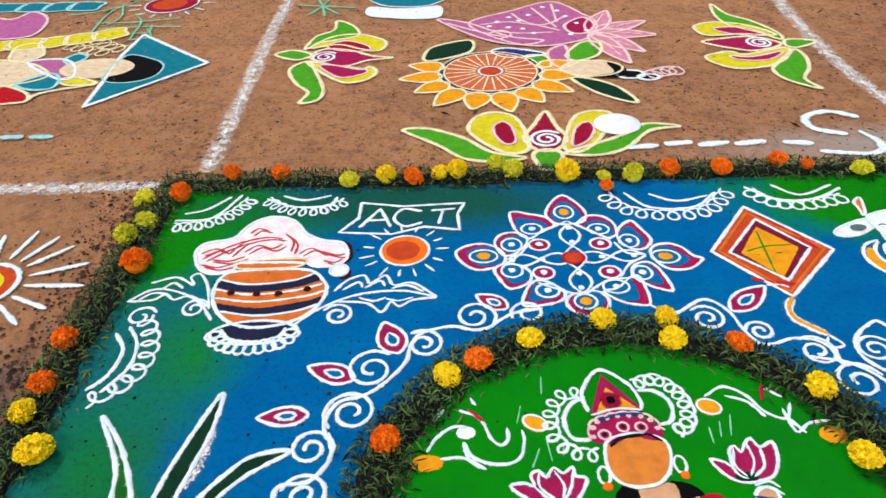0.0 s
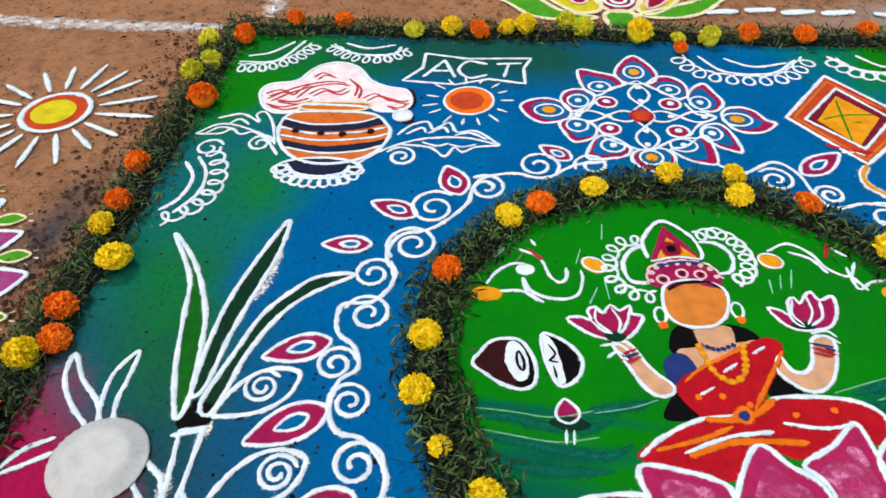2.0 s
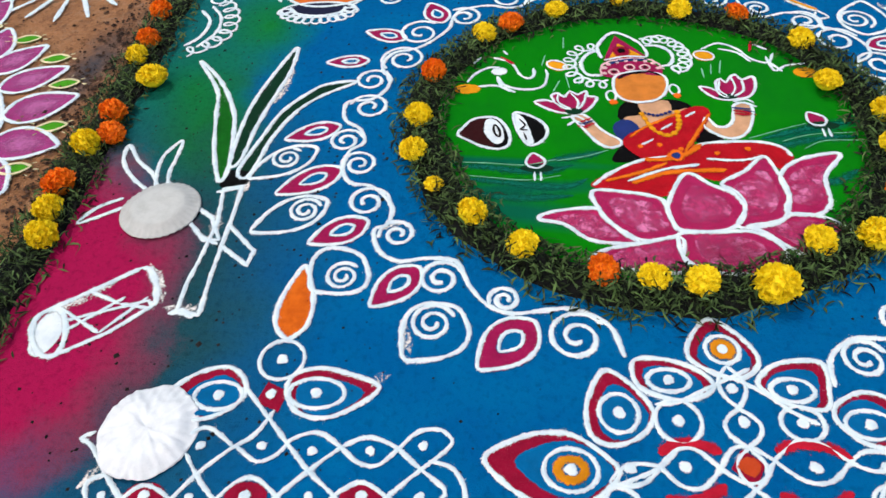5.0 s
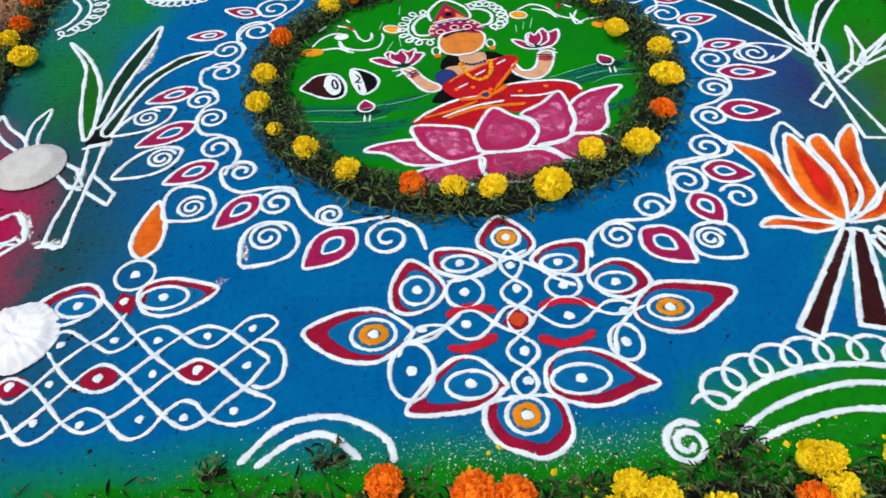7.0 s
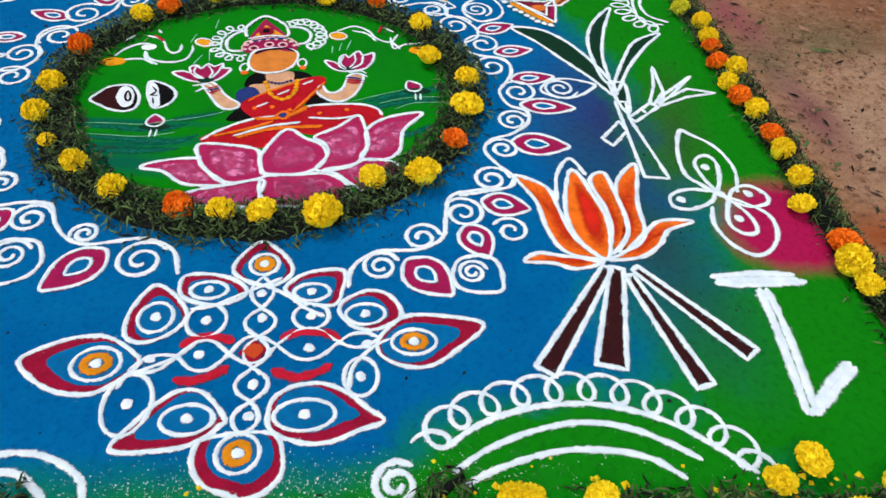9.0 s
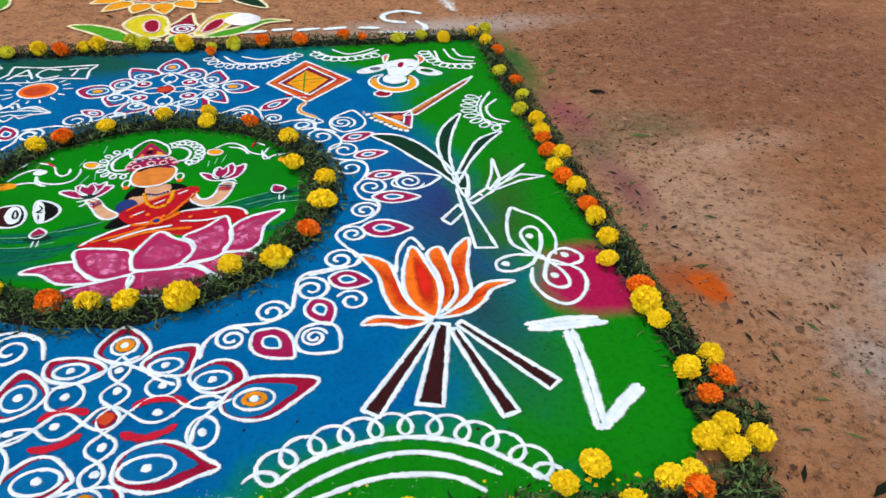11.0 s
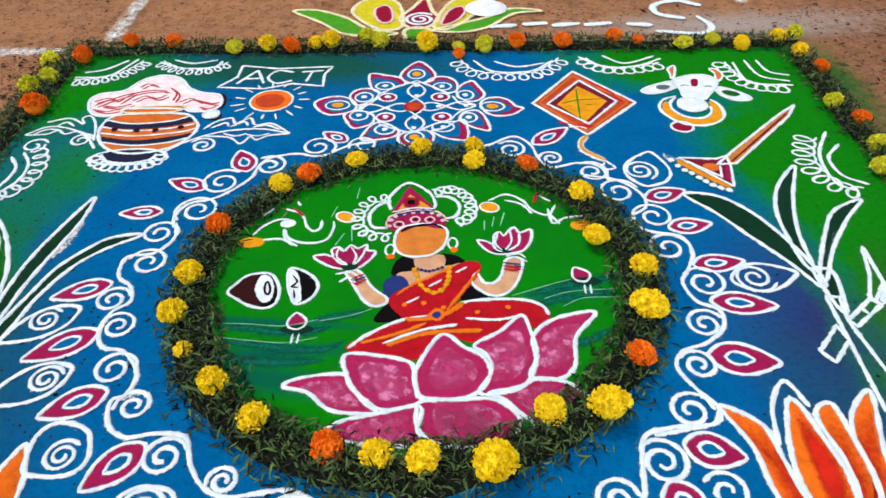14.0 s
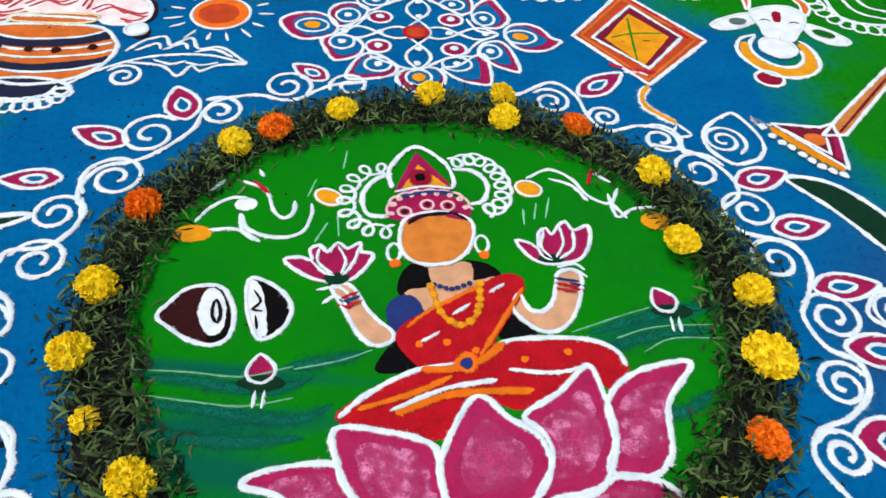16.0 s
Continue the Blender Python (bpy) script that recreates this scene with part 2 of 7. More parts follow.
    relief(nt, b, sums(nt, "ADD", fine, sums(nt, "ADD", sums(nt, "MULTIPLY", mid, 2.0), sums(nt, "ADD", sums(nt, "MULTIPLY", clod, 4.0), sums(nt, "MULTIPLY", lump, 4.0)))), 1.0, 0.009)
    return m


def tinted(name, rgb, rough=0.6, spread=0.5, second=None, specular=0.3, bias=1.0):
    """Plant matter: the tint shifts from one leaf or petal to the next."""
    m, nt, b = nodes(name)
    geo = nt.nodes.new("ShaderNodeNewGeometry")
    base = lin(*rgb)
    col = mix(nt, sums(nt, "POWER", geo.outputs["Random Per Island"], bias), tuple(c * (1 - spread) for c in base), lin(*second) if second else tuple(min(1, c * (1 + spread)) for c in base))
    col = mix(nt, span(nt, grain(nt, 90, 3), 0.4, 0.8, 0, 0.2), col, tuple(c * 0.7 for c in base))
    nt.links.new(col, b.inputs["Base Color"])
    b.inputs["Roughness"].default_value = rough
    b.inputs["Specular IOR Level"].default_value = specular
    return m


# green varies by leaf; bias tints many near black, as painted shade among them
LEAF = tinted("leaf_with_shade", (10, 20, 6), 0.6, 0.9, (92, 118, 64), 0.12, 2.0)
# near black: shade between the leaves, put into the colour of the sheet below
LEAF_GAP_SHADE = tinted("leaf_gap_shade", (3, 5, 2), 0.9, 0.3)
PETAL_Y = tinted("yellow_petal", (234, 198, 10), 0.6, 0.08, (242, 216, 34), 0.12)
PETAL_G = tinted("lime_petal", (190, 186, 22), 0.6, 0.1, (214, 212, 58), 0.12)
PETAL_O = tinted("orange_petal", (226, 96, 8), 0.6, 0.12, (242, 128, 18), 0.15)
CALYX = tinted("green_calyx", (70, 90, 30), 0.6)


def paper_material(name, light, dark):
    m, nt, b = nodes(name)
    col = mix(nt, span(nt, grain(nt, 30, 5), 0.45, 0.75), lin(*light), lin(*dark))
    nt.links.new(col, b.inputs["Base Color"])
    b.inputs["Roughness"].default_value = 0.55
    relief(nt, b, grain(nt, 60, 4), 0.25, 0.004)
    return m


PAPER = paper_material("white_paper", (224, 226, 228), (206, 208, 210))
PAPER_GREY = paper_material("greyish_paper", (182, 182, 178), (166, 165, 161))


# ---- tools for drawing with powder ----
def root_of(ob):
    while ob.parent:
        ob = ob.parent
    return ob


def part(name, mesh, material, parent, label=""):
    """Links a mesh (or bmesh) as one object under a thing or part."""
    if isinstance(mesh, bmesh.types.BMesh):
        bm, mesh = mesh, bpy.data.meshes.new(name)
        bm.to_mesh(mesh)
        bm.free()
    if material:
        mesh.materials.append(material)
    ob = new(name, mesh)
    ob.parent = parent
    return tagged(ob, label)


def thing(name, c, label, category, group=""):
    ob = new(name)
    ob.location = (c[0], c[1], 0)
    ob.empty_display_size = 0.05
    return tagged(ob, label, category, group)


def V2(p):
    return np.array(p[:2], float)


def flow(pts, closed=False, step=0.008):
    """A smooth line through a few points (Catmull-Rom), at even short steps."""
    p = [V2(q) for q in pts]
    if len(p) < 3 and not closed:
        n = max(2, int(np.linalg.norm(p[1] - p[0]) / step) + 1)
        return [p[0] + (p[1] - p[0]) * k / (n - 1) for k in range(n)]
    n = len(p)
    out = []
    for i in range(n if closed else n - 1):
        if closed:
            a, b, c, d = (p[(i + k) % n] for k in (-1, 0, 1, 2))
        else:
            b, c = p[i], p[i + 1]
            a = p[i - 1] if i else b * 2 - c
            d = p[i + 2] if i + 2 < n else c * 2 - b
        m = max(2, int(np.linalg.norm(c - b) / step))
        for k in range(m):
            t = k / m
            out.append(0.5 * (2 * b + (c - a) * t + (2 * a - 5 * b + 4 * c - d) * t * t + (3 * b - a - 3 * c + d) * t ** 3))
    if not closed:
        out.append(p[-1])
    return out


def chain(pts, closed=False, step=0.008):
    """Straight runs from point to point, at short steps."""
    p = [V2(q) for q in pts]
    if closed:
        p.append(p[0])
    out = []
    for a, b in zip(p, p[1:]):
        n = max(1, int(np.linalg.norm(b - a) / step))
        out += [a + (b - a) * k / n for k in range(n)]
    return out if closed else out + [p[-1]]


class Sheet:
    """One mesh of strewn powder: lines with a low ridge and a thinning margin, and flat fills."""

    laid = 0

    def __init__(self):
        self.v, self.f, self.m, self.c, self.mats = [], [], [], [], []

    def slot(self, material):
        if material not in self.mats:
            self.mats.append(material)
        return self.mats.index(material)

    def line(self, pts, w, material=None, closed=False, curve=True, z=0.003, crest=0.0018, taper=0.0):
        pts = flow(pts, closed) if curve else chain(pts, closed)
        n, k = len(pts), self.slot(material or WHITE)
        p = np.array(pts)
        t = (np.roll(p, -1, 0) - np.roll(p, 1, 0)) if closed else np.gradient(p, axis=0)
        t /= np.maximum(np.linalg.norm(t, axis=1), 1e-9)[:, None]
        side = np.stack((-t[:, 1], t[:, 0]), 1)
        start = len(self.v)
        for i in range(n):
            x, y = p[i]
            h = 0.352 * w * (1 + 0.36 * noise.noise((x * 34, y * 34, 1.7)) + 0.2 * noise.noise((x * 130, y * 130, 5)))
            if not closed:
                end = min(i, n - 1 - i) * 0.008
                h *= min(1.0, 0.35 + 0.65 * math.sqrt(end / (0.45 * w)))
            if taper:
                h *= 1 - taper * max(0, abs(2 * i / (n - 1) - 1) ** 3)
            for u, rise, cover in ((-2.7, -0.7, 0), (-1.6, -0.6, 0.1), (-1.0, -0.2, 0.46), (-0.6, 0.6, 0.82), (0, 1, 0.94), (0.6, 0.6, 0.82), (1.0, -0.2, 0.46), (1.6, -0.6, 0.1), (2.7, -0.7, 0)):
                wob = 0.12 * noise.noise((x * 90 + u * 7, y * 90, 9))
                q = p[i] + side[i] * h * (u + wob)
                self.v.append((q[0], q[1], z + crest * rise))
                self.c.append(cover)
        for i in range(n if closed else n - 1):
            a, b = start + 9 * i, start + 9 * ((i + 1) % n)
            for j in range(8):
                self.f.append((a + j, a + j + 1, b + j + 1, b + j))
                self.m.append(k)
        return self

    def fill(self, pts, material, z=0.001, curve=True):
        pts = flow(pts, True, 0.012) if curve else chain(pts, True, 0.05)
        k, start = self.slot(material), len(self.v)
        Sheet.laid += 1
        z += 0.00005 * (Sheet.laid % 18)
        ring = [Vector((q[0], q[1], z)) for q in pts]
        n = len(ring)
        from mathutils.geometry import tessellate_polygon
        tris = tessellate_polygon([ring])
        turn = 1 if sum(p.x * q.y - q.x * p.y for p, q in zip(ring, ring[1:] + ring[:1])) > 0 else -1
        skirt = []
        for i in range(n):
            e = ring[(i + 1) % n] - ring[i - 1]
            e = Vector((e.y, -e.x, 0)).normalized() * turn * 0.007 * (1 + 0.6 * noise.noise((ring[i].x * 40, ring[i].y * 40, 2)))
            skirt.append((ring[i].x + e.x, ring[i].y + e.y, z - 0.0006))
        self.v += [tuple(q) for q in ring] + skirt
        self.c += [1] * n + [0] * n
        for t in tris:
            a, b, c = (ring[i] for i in t)
            up = (b - a).cross(c - a).z > 0
            self.f.append(tuple(start + i for i in (t if up else t[::-1])))
            self.m.append(k)
        for i in range(n):
            j = (i + 1) % n
            self.f.append((start + i, start + n + i, start + n + j, start + j))
            self.m.append(k)
        return self

    def blush(self, pts, material, z=0.003, at=(0.0, 0.0), strong=1.0):
        """A thin dusting, thickest in the middle and fading to nothing at its rim."""
        ring = flow(pts, True, 0.02)
        c = np.mean(ring, axis=0) + V2(at)
        k, start, n = self.slot(material), len(self.v), len(ring)
        for s, cover in ((0.0, 1.0), (0.35, 0.85), (0.7, 0.4), (1.0, 0.0)):
            for q in ring:
                p = c + (q - c) * s
                self.v.append((p[0], p[1], z))
                self.c.append(cover * strong)
        for row in range(3):
            for i in range(n):
                j, a = (i + 1) % n, start + row * n
                self.f.append((a + i, a + n + i, a + n + j, a + j) if row else (a, a + n + i, a + n + j))
                self.m.append(k)
        return self

    def dot(self, c, r, material=None, z=0.003):
        """A pinch of powder let fall in one spot: a small uneven mound."""
        k, start = self.slot(material or WHITE), len(self.v)
        self.v.append((c[0], c[1], z + 0.003))
        self.c.append(1)
        n = 12
        for ring, (s, h, cover) in enumerate(((0.7, 0.002, 0.9), (1.25, -0.001, 0))):
            for i in range(n):
                a = 2 * math.pi * i / n
                rr = r * s * (1 + 0.3 * noise.noise((c[0] * 50 + math.cos(a), c[1] * 50 + math.sin(a), 3)))
                self.v.append((c[0] + rr * math.cos(a), c[1] + rr * math.sin(a), z + h))
                self.c.append(cover)
        for i in range(n):
            j = (i + 1) % n
            self.f += [(start, start + 1 + i, start + 1 + j), (start + 1 + i, start + 1 + n + i, start + 1 + n + j, start + 1 + j)]
            self.m += [k, k]
        return self

    def put(self, name, parent, label=""):
        o = root_of(parent).location if parent else Vector((0, 0, 0))
        me = bpy.data.meshes.new(name)
        me.from_pydata([(x - o.x, y - o.y, z) for x, y, z in self.v], [], self.f)
        me.attributes.new("cover", "FLOAT", "POINT").data.foreach_set("value", self.c)
        for m in self.mats:
            me.materials.append(m)
        me.polygons.foreach_set("material_index", self.m)
        me.update()
        return part(name, me, None, parent, label)


def leaf_shape(base, tip, w, at=0.42, bend=0.0, n=7, blunt=0.25):
    """The outline of a petal or leaf from its base to its pointed tip; bend: sideways bow, as a share of its length."""
    b, t = V2(base), V2(tip)
    d = t - b
    s = np.array((-d[1], d[0])) / max(1e-9, np.linalg.norm(d))
    length = np.linalg.norm(d)

    def half(u):
        return math.sin(math.pi * u ** (math.log(0.5) / math.log(at))) ** 0.8 * (1 - 0.0 * u)

    us = [k / n for k in range(1, n)]
    mid = lambda u: b + d * u + s * bend * length * math.sin(math.pi * u)
    right = [mid(u) - s * w / 2 * half(u) for u in us]
    left = [mid(u) + s * w / 2 * half(u) for u in reversed(us)]
    return [b] + right + [t] + left


def shrink(pts, share, toward=None):
    p = np.array([V2(q) for q in pts])
    c = V2(toward) if toward is not None else p.mean(0)
    return [c + (q - c) * share for q in p]


def spiral(c, r, turns, start, turn=1, inner=0.18):
    """Points of a curl from its outer end inwards; start in degrees."""
    n = max(6, int(turns * 9))
    return [(c[0] + r * (1 - (1 - inner) * k / n) * math.cos(radians(start) + turn * 2 * math.pi * turns * k / n),
             c[1] + r * (1 - (1 - inner) * k / n) * math.sin(radians(start) + turn * 2 * math.pi * turns * k / n)) for k in range(n + 1)]


def oval(c, rx, ry, turn=0.0, n=12, a0=0, a1=360):
    ct, st = math.cos(radians(turn)), math.sin(radians(turn))
    full = a1 - a0 >= 360
    out = []
    for k in range(n if full else n + 1):
        a = radians(a0 + (a1 - a0) * k / n)
        x, y = rx * math.cos(a), ry * math.sin(a)
        out.append((c[0] + x * ct - y * st, c[1] + x * st + y * ct))
    return out


def bud(parent, base, tip, w, rim=None, core=None, line=0.017, at=0.42, hole=0.4, name="petal", bead=None, lean=0.4):
    """A petal with a coloured rim, a white-lined eye and a white outline."""
    shape = leaf_shape(base, tip, w, at)
    s = Sheet().fill(shape, rim or MAGENTA)
    eye = None
    if hole:
        c = V2(base) + (V2(tip) - V2(base)) * lean
        eye = shrink(shape, hole, c)
        s.fill(eye, core or BLUE, 0.002)
    ob = s.put(name, parent)
    o = Sheet().line(shape, line, None, True)
    if eye is not None:
        o.line(eye, line * 0.85, None, True, z=0.0035)
    if bead:
        o.dot(V2(base) + (V2(tip) - V2(base)) * lean, line * 0.9, bead)
    o.put("outline", ob)
    return ob


# ---- the ground ----
def make_ground():
    xs = np.concatenate(([-60, -20, -8], np.linspace(-4.2, 5.2, 180), [9, 20, 60]))
    ys = np.concatenate(([-60, -20, -6], np.linspace(-2.6, 6.4, 170), [10, 22, 60]))
    verts = [(x, y, -0.005 + 0.0026 * noise.noise((x * 2.3, y * 2.3, 0)) + 0.0012 * noise.noise((x * 11, y * 11, 4))) for y in ys for x in xs]
    w = len(xs)
    faces = [(j * w + i, j * w + i + 1, (j + 1) * w + i + 1, (j + 1) * w + i) for j in range(len(ys) - 1) for i in range(w - 1)]
    me = bpy.data.meshes.new("ground")
    me.from_pydata(verts, [], faces)
    me.polygons.foreach_set("use_smooth", [True] * len(faces))
    return tagged(part("ground", me, soil_material(), None), "trodden reddish-brown bare earth with dusty patches", "ground", "", "structure")


ground = make_ground()


def plate_of_colour(name, ring, material, z, label, category):
    bm = bmesh.new()
    top = [bm.verts.new((x, y, z)) for x, y in ring]
    mx, my = np.mean(ring, axis=0)
    low = [bm.verts.new((x + 0.03 * np.sign(x - mx), y + 0.03 * np.sign(y - my), -0.01)) for x, y in ring]
    bm.faces.new(top)
    n = len(ring)
    for i in range(n):
        bm.faces.new((top[i], low[i], low[(i + 1) % n], top[(i + 1) % n]))
    bmesh.ops.triangulate(bm, faces=bm.faces[:])
    ob = part(name, bm, material, None)
    return tagged(ob, label, category, "", "structure")


def ragged(pts, amount, step=0.02):
    return [(q[0] + amount * noise.noise((q[0] * 9, q[1] * 9, 2)), q[1] + amount * noise.noise((q[0] * 9, q[1] * 9, 8))) for q in chain(pts, True, step)]


plate_of_colour("colour_carpet", ragged([(-1.1, -0.52), (1.72, -0.53), (1.86, -0.45), (1.95, -0.33), (1.98, -0.1), (2.02, 2.38), (-1.1, 2.38)], 0.03), carpet_material(), 0.0,
                "square ground of strewn blue, green and magenta powder", "powder ground")
RING_C = (0.46, 0.905)
plate_of_colour("green_disc", [(RING_C[0] + 0.6 * math.cos(a), RING_C[1] + 0.6 * math.sin(a)) for a in np.linspace(0, 2 * math.pi, 90)[:-1]],
                green_disc_material(), 0.0009, "round ground of strewn bright green powder", "powder ground")


# ---- leaf borders ----
def leaf_border(name, centre, width, density, seed, label, height=0.018):
    """A low bank of plucked narrow leaves along a line of points, and stray leaves at its margins."""
    rng = np.random.default_rng(seed)
    c = np.array(centre)
    seg = np.linalg.norm(np.diff(c, axis=0), axis=1)
    acc = np.concatenate(([0], np.cumsum(seg)))
    total = acc[-1]
    t = np.gradient(c, axis=0)
    t /= np.linalg.norm(t, axis=1)[:, None]
    side = np.stack((-t[:, 1], t[:, 0]), 1)
    verts, faces, mats = [], [], []
    # low sheet under the leaves, coloured near black as the shade in their gaps
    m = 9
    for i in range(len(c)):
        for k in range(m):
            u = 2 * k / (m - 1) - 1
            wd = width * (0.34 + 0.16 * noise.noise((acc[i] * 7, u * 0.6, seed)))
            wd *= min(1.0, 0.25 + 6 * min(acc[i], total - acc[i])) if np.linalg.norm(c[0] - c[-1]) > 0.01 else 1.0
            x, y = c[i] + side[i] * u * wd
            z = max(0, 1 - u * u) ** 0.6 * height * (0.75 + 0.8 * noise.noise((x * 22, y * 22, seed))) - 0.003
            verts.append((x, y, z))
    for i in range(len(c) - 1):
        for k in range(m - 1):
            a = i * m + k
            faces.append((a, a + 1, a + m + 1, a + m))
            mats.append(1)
    # the leaves
    count = int(total * width * density * 1.3)
    s = rng.uniform(0, total, count)
    u = np.where(rng.uniform(0, 1, count) < 0.6, rng.uniform(-1.02, 1.02, count), np.clip(rng.normal(0, 0.55, count), -1.4, 1.4))
    for q in range(count):
        i = min(len(c) - 2, int(np.searchsorted(acc, s[q]) - 1))
        i = max(0, i)
        f = (s[q] - acc[i]) / max(seg[i], 1e-6)
        wd = width * 0.5 * (1 + 0.3 * noise.noise((s[q] * 7, 0.3 * np.sign(u[q]), seed)))
        p = c[i] + (c[i + 1] - c[i]) * f + side[i] * u[q] * wd
        z = max(0.0, 1 - u[q] ** 2) ** 0.6 * height * rng.uniform(0.3, 1.8) + 0.003
        yaw, pitch, ln, hw = rng.uniform(0, 2 * math.pi), rng.normal(0, 0.5), rng.uniform(0.016, 0.043), rng.uniform(0.0015, 0.0033)
        if z < 0.006:
            pitch *= 0.2
        d = np.array((math.cos(yaw) * math.cos(pitch), math.sin(yaw) * math.cos(pitch), math.sin(pitch)))
        n = np.array((-math.sin(yaw), math.cos(yaw), rng.normal(0, 0.5)))
        n /= np.linalg.norm(n)
        o = np.array((p[0], p[1], z + abs(d[2]) * ln * 0.5))
        sag = np.array((0, 0, rng.uniform(0, 0.25) * ln))
        bow = n * rng.normal(0, 0.12) * ln
        b = len(verts)
        for q3 in (o - d * ln / 2 - sag, o - d * ln * 0.1 - n * hw + bow, o - d * ln * 0.1 + n * hw + bow, o + d * ln * 0.22 - n * hw * 0.8 + bow, o + d * ln * 0.22 + n * hw * 0.8 + bow, o + d * ln / 2 - sag):
            verts.append((q3[0], q3[1], max(q3[2], 0.0015)))
        faces += [(b, b + 1, b + 2), (b + 1, b + 3, b + 4, b + 2), (b + 3, b + 5, b + 4)]
        mats += [0, 0, 0]
    me = bpy.data.meshes.new(name)
    me.from_pydata(verts, [], faces)
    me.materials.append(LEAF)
    me.materials.append(LEAF_GAP_SHADE)
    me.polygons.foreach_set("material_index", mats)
    ob = part(name, me, None, None)
    return tagged(ob, label, "leaf border", "", "stuff")


def run(a, b, n=60, bow=0.0, seed=0):
    a, b = V2(a), V2(b)
    s = np.array((-(b - a)[1], (b - a)[0])) / np.linalg.norm(b - a)
    return [a + (b - a) * k / n + s * (bow * math.sin(math.pi * k / n) + 0.012 * noise.noise((k * 0.22, seed, 0))) for k in range(n + 1)]


ring_line = [(RING_C[0] + 0.625 * math.cos(a) * (1 + 0.015 * math.sin(3 * a)), RING_C[1] + (0.592 if math.sin(a) > 0 else 0.622) * math.sin(a)) for a in np.linspace(0, 2 * math.pi, 121)]
leaf_border("leaf_ring", ring_line, 0.152, 11500, 3, "ring of plucked dark green narrow leaves round the green disc", 0.02)
leaf_border("leaf_border", run((-1.13, 2.35), (2.05, 2.385), 90, 0, 1), 0.13, 9500, 4, "straight bank of plucked dark green leaves edging the powder square", 0.02)
leaf_border("leaf_border", run((-1.09, -0.75), (-1.09, 2.3), 90, 0, 2), 0.155, 10500, 5, "straight bank of plucked dark green leaves edging the powder square", 0.02)
leaf_border("leaf_border", run((2.03, -0.28), (2.01, 2.3), 90, 0, 3), 0.125, 10500, 6, "straight bank of plucked dark green leaves edging the powder square", 0.02)
leaf_border("leaf_border", run((-1.1, -0.59), (2.02, -0.575), 90, -0.01, 4), 0.215, 10500, 7, "broad bank of plucked dark green leaves edging the powder square", 0.024)
for a, b in ([(0.858, -0.474), (0.945, -0.416)], [(0.085, -0.435), (0.145, -0.409)], [(-0.136, -0.441), (-0.086, -0.425)]):
    leaf_border("leaf_heap", run(a, b, 12, 0.0, 7), 0.07, 8000, 10, "small tuft of plucked dark green leaves on the powder", 0.016)
leaf_border("leaf_heap", run((1.938, -0.284), (2.122, -0.37), 20, 0.01, 5), 0.1, 9500, 8, "small heap of plucked dark green leaves at the corner", 0.018)
leaf_border("leaf_heap", run((2.016, -0.37), (1.994, -0.542), 20, 0.0, 6), 0.1, 9500, 9, "small heap of plucked dark green leaves at the corner", 0.018)


# ---- marigolds ----
def marigold_mesh(name, petals, seed, material, flat):
    rng = np.random.default_rng(seed)
    verts, faces = [], []
    for k in range(petals):
        lift = 1 - (k + 0.5) / petals * 0.98
        az = k * 2.39996 + rng.normal(0, 0.15)
        polar = math.acos(max(-1, min(1, lift)))
        d = np.array((math.sin(polar) * math.cos(az), math.sin(polar) * math.sin(az), math.cos(polar)))
        t = np.array((-math.sin(az), math.cos(az), 0.0))
        u = np.cross(d, t)
        spin = rng.uniform(-0.9, 0.9)
        a = t * math.cos(spin) + u * math.sin(spin)
        r = rng.uniform(0.86, 1.08)
        wd, b0 = rng.uniform(0.1, 0.17), len(verts)
        for row, (rr, ww) in enumerate(((0.62, 0.5), (0.86, 1.0), (1.0, 0.85))):
            for j in (-1, 0, 1):
                curl = rng.normal(0, 0.045) * row
                p = d * r * rr + a * wd * ww * j + np.cross(a, d) * (curl + 0.05 * j * j * row) + d * (0.05 * (1 - j * j) * row)
                verts.append((p[0], p[1], (p[2] * flat + 0.42) if p[2] > -0.2 else 0.3))
        for row in range(2):
            for j in range(2):
                q = b0 + row * 3 + j
                faces.append((q, q + 1, q + 4, q + 3))
    me = bpy.data.meshes.new(name)
    me.from_pydata(verts, [], faces)
    me.materials.append(material)
    return me


def marigold_proto(seed, material, flat, label):
    root = new("marigold", marigold_mesh("marigold", 210, seed, material, flat))
    tagged(root, label, "flower", "marigolds on the leaves")
    bm = bmesh.new()
    bmesh.ops.create_cone(bm, cap_ends=True, segments=10, radius1=0.12, radius2=0.42, depth=0.4, matrix=Matrix.Translation((0, 0, 0.2)))
    part("calyx", bm, CALYX, root, "green calyx")
    bm = bmesh.new()
    bmesh.ops.create_icosphere(bm, subdivisions=2, radius=0.88, matrix=Matrix.Translation((0, 0, 0.45)) @ Matrix.Diagonal((1, 1, flat, 1)))
    part("heart", bm, material, root)
    return root


PROTOS = {}


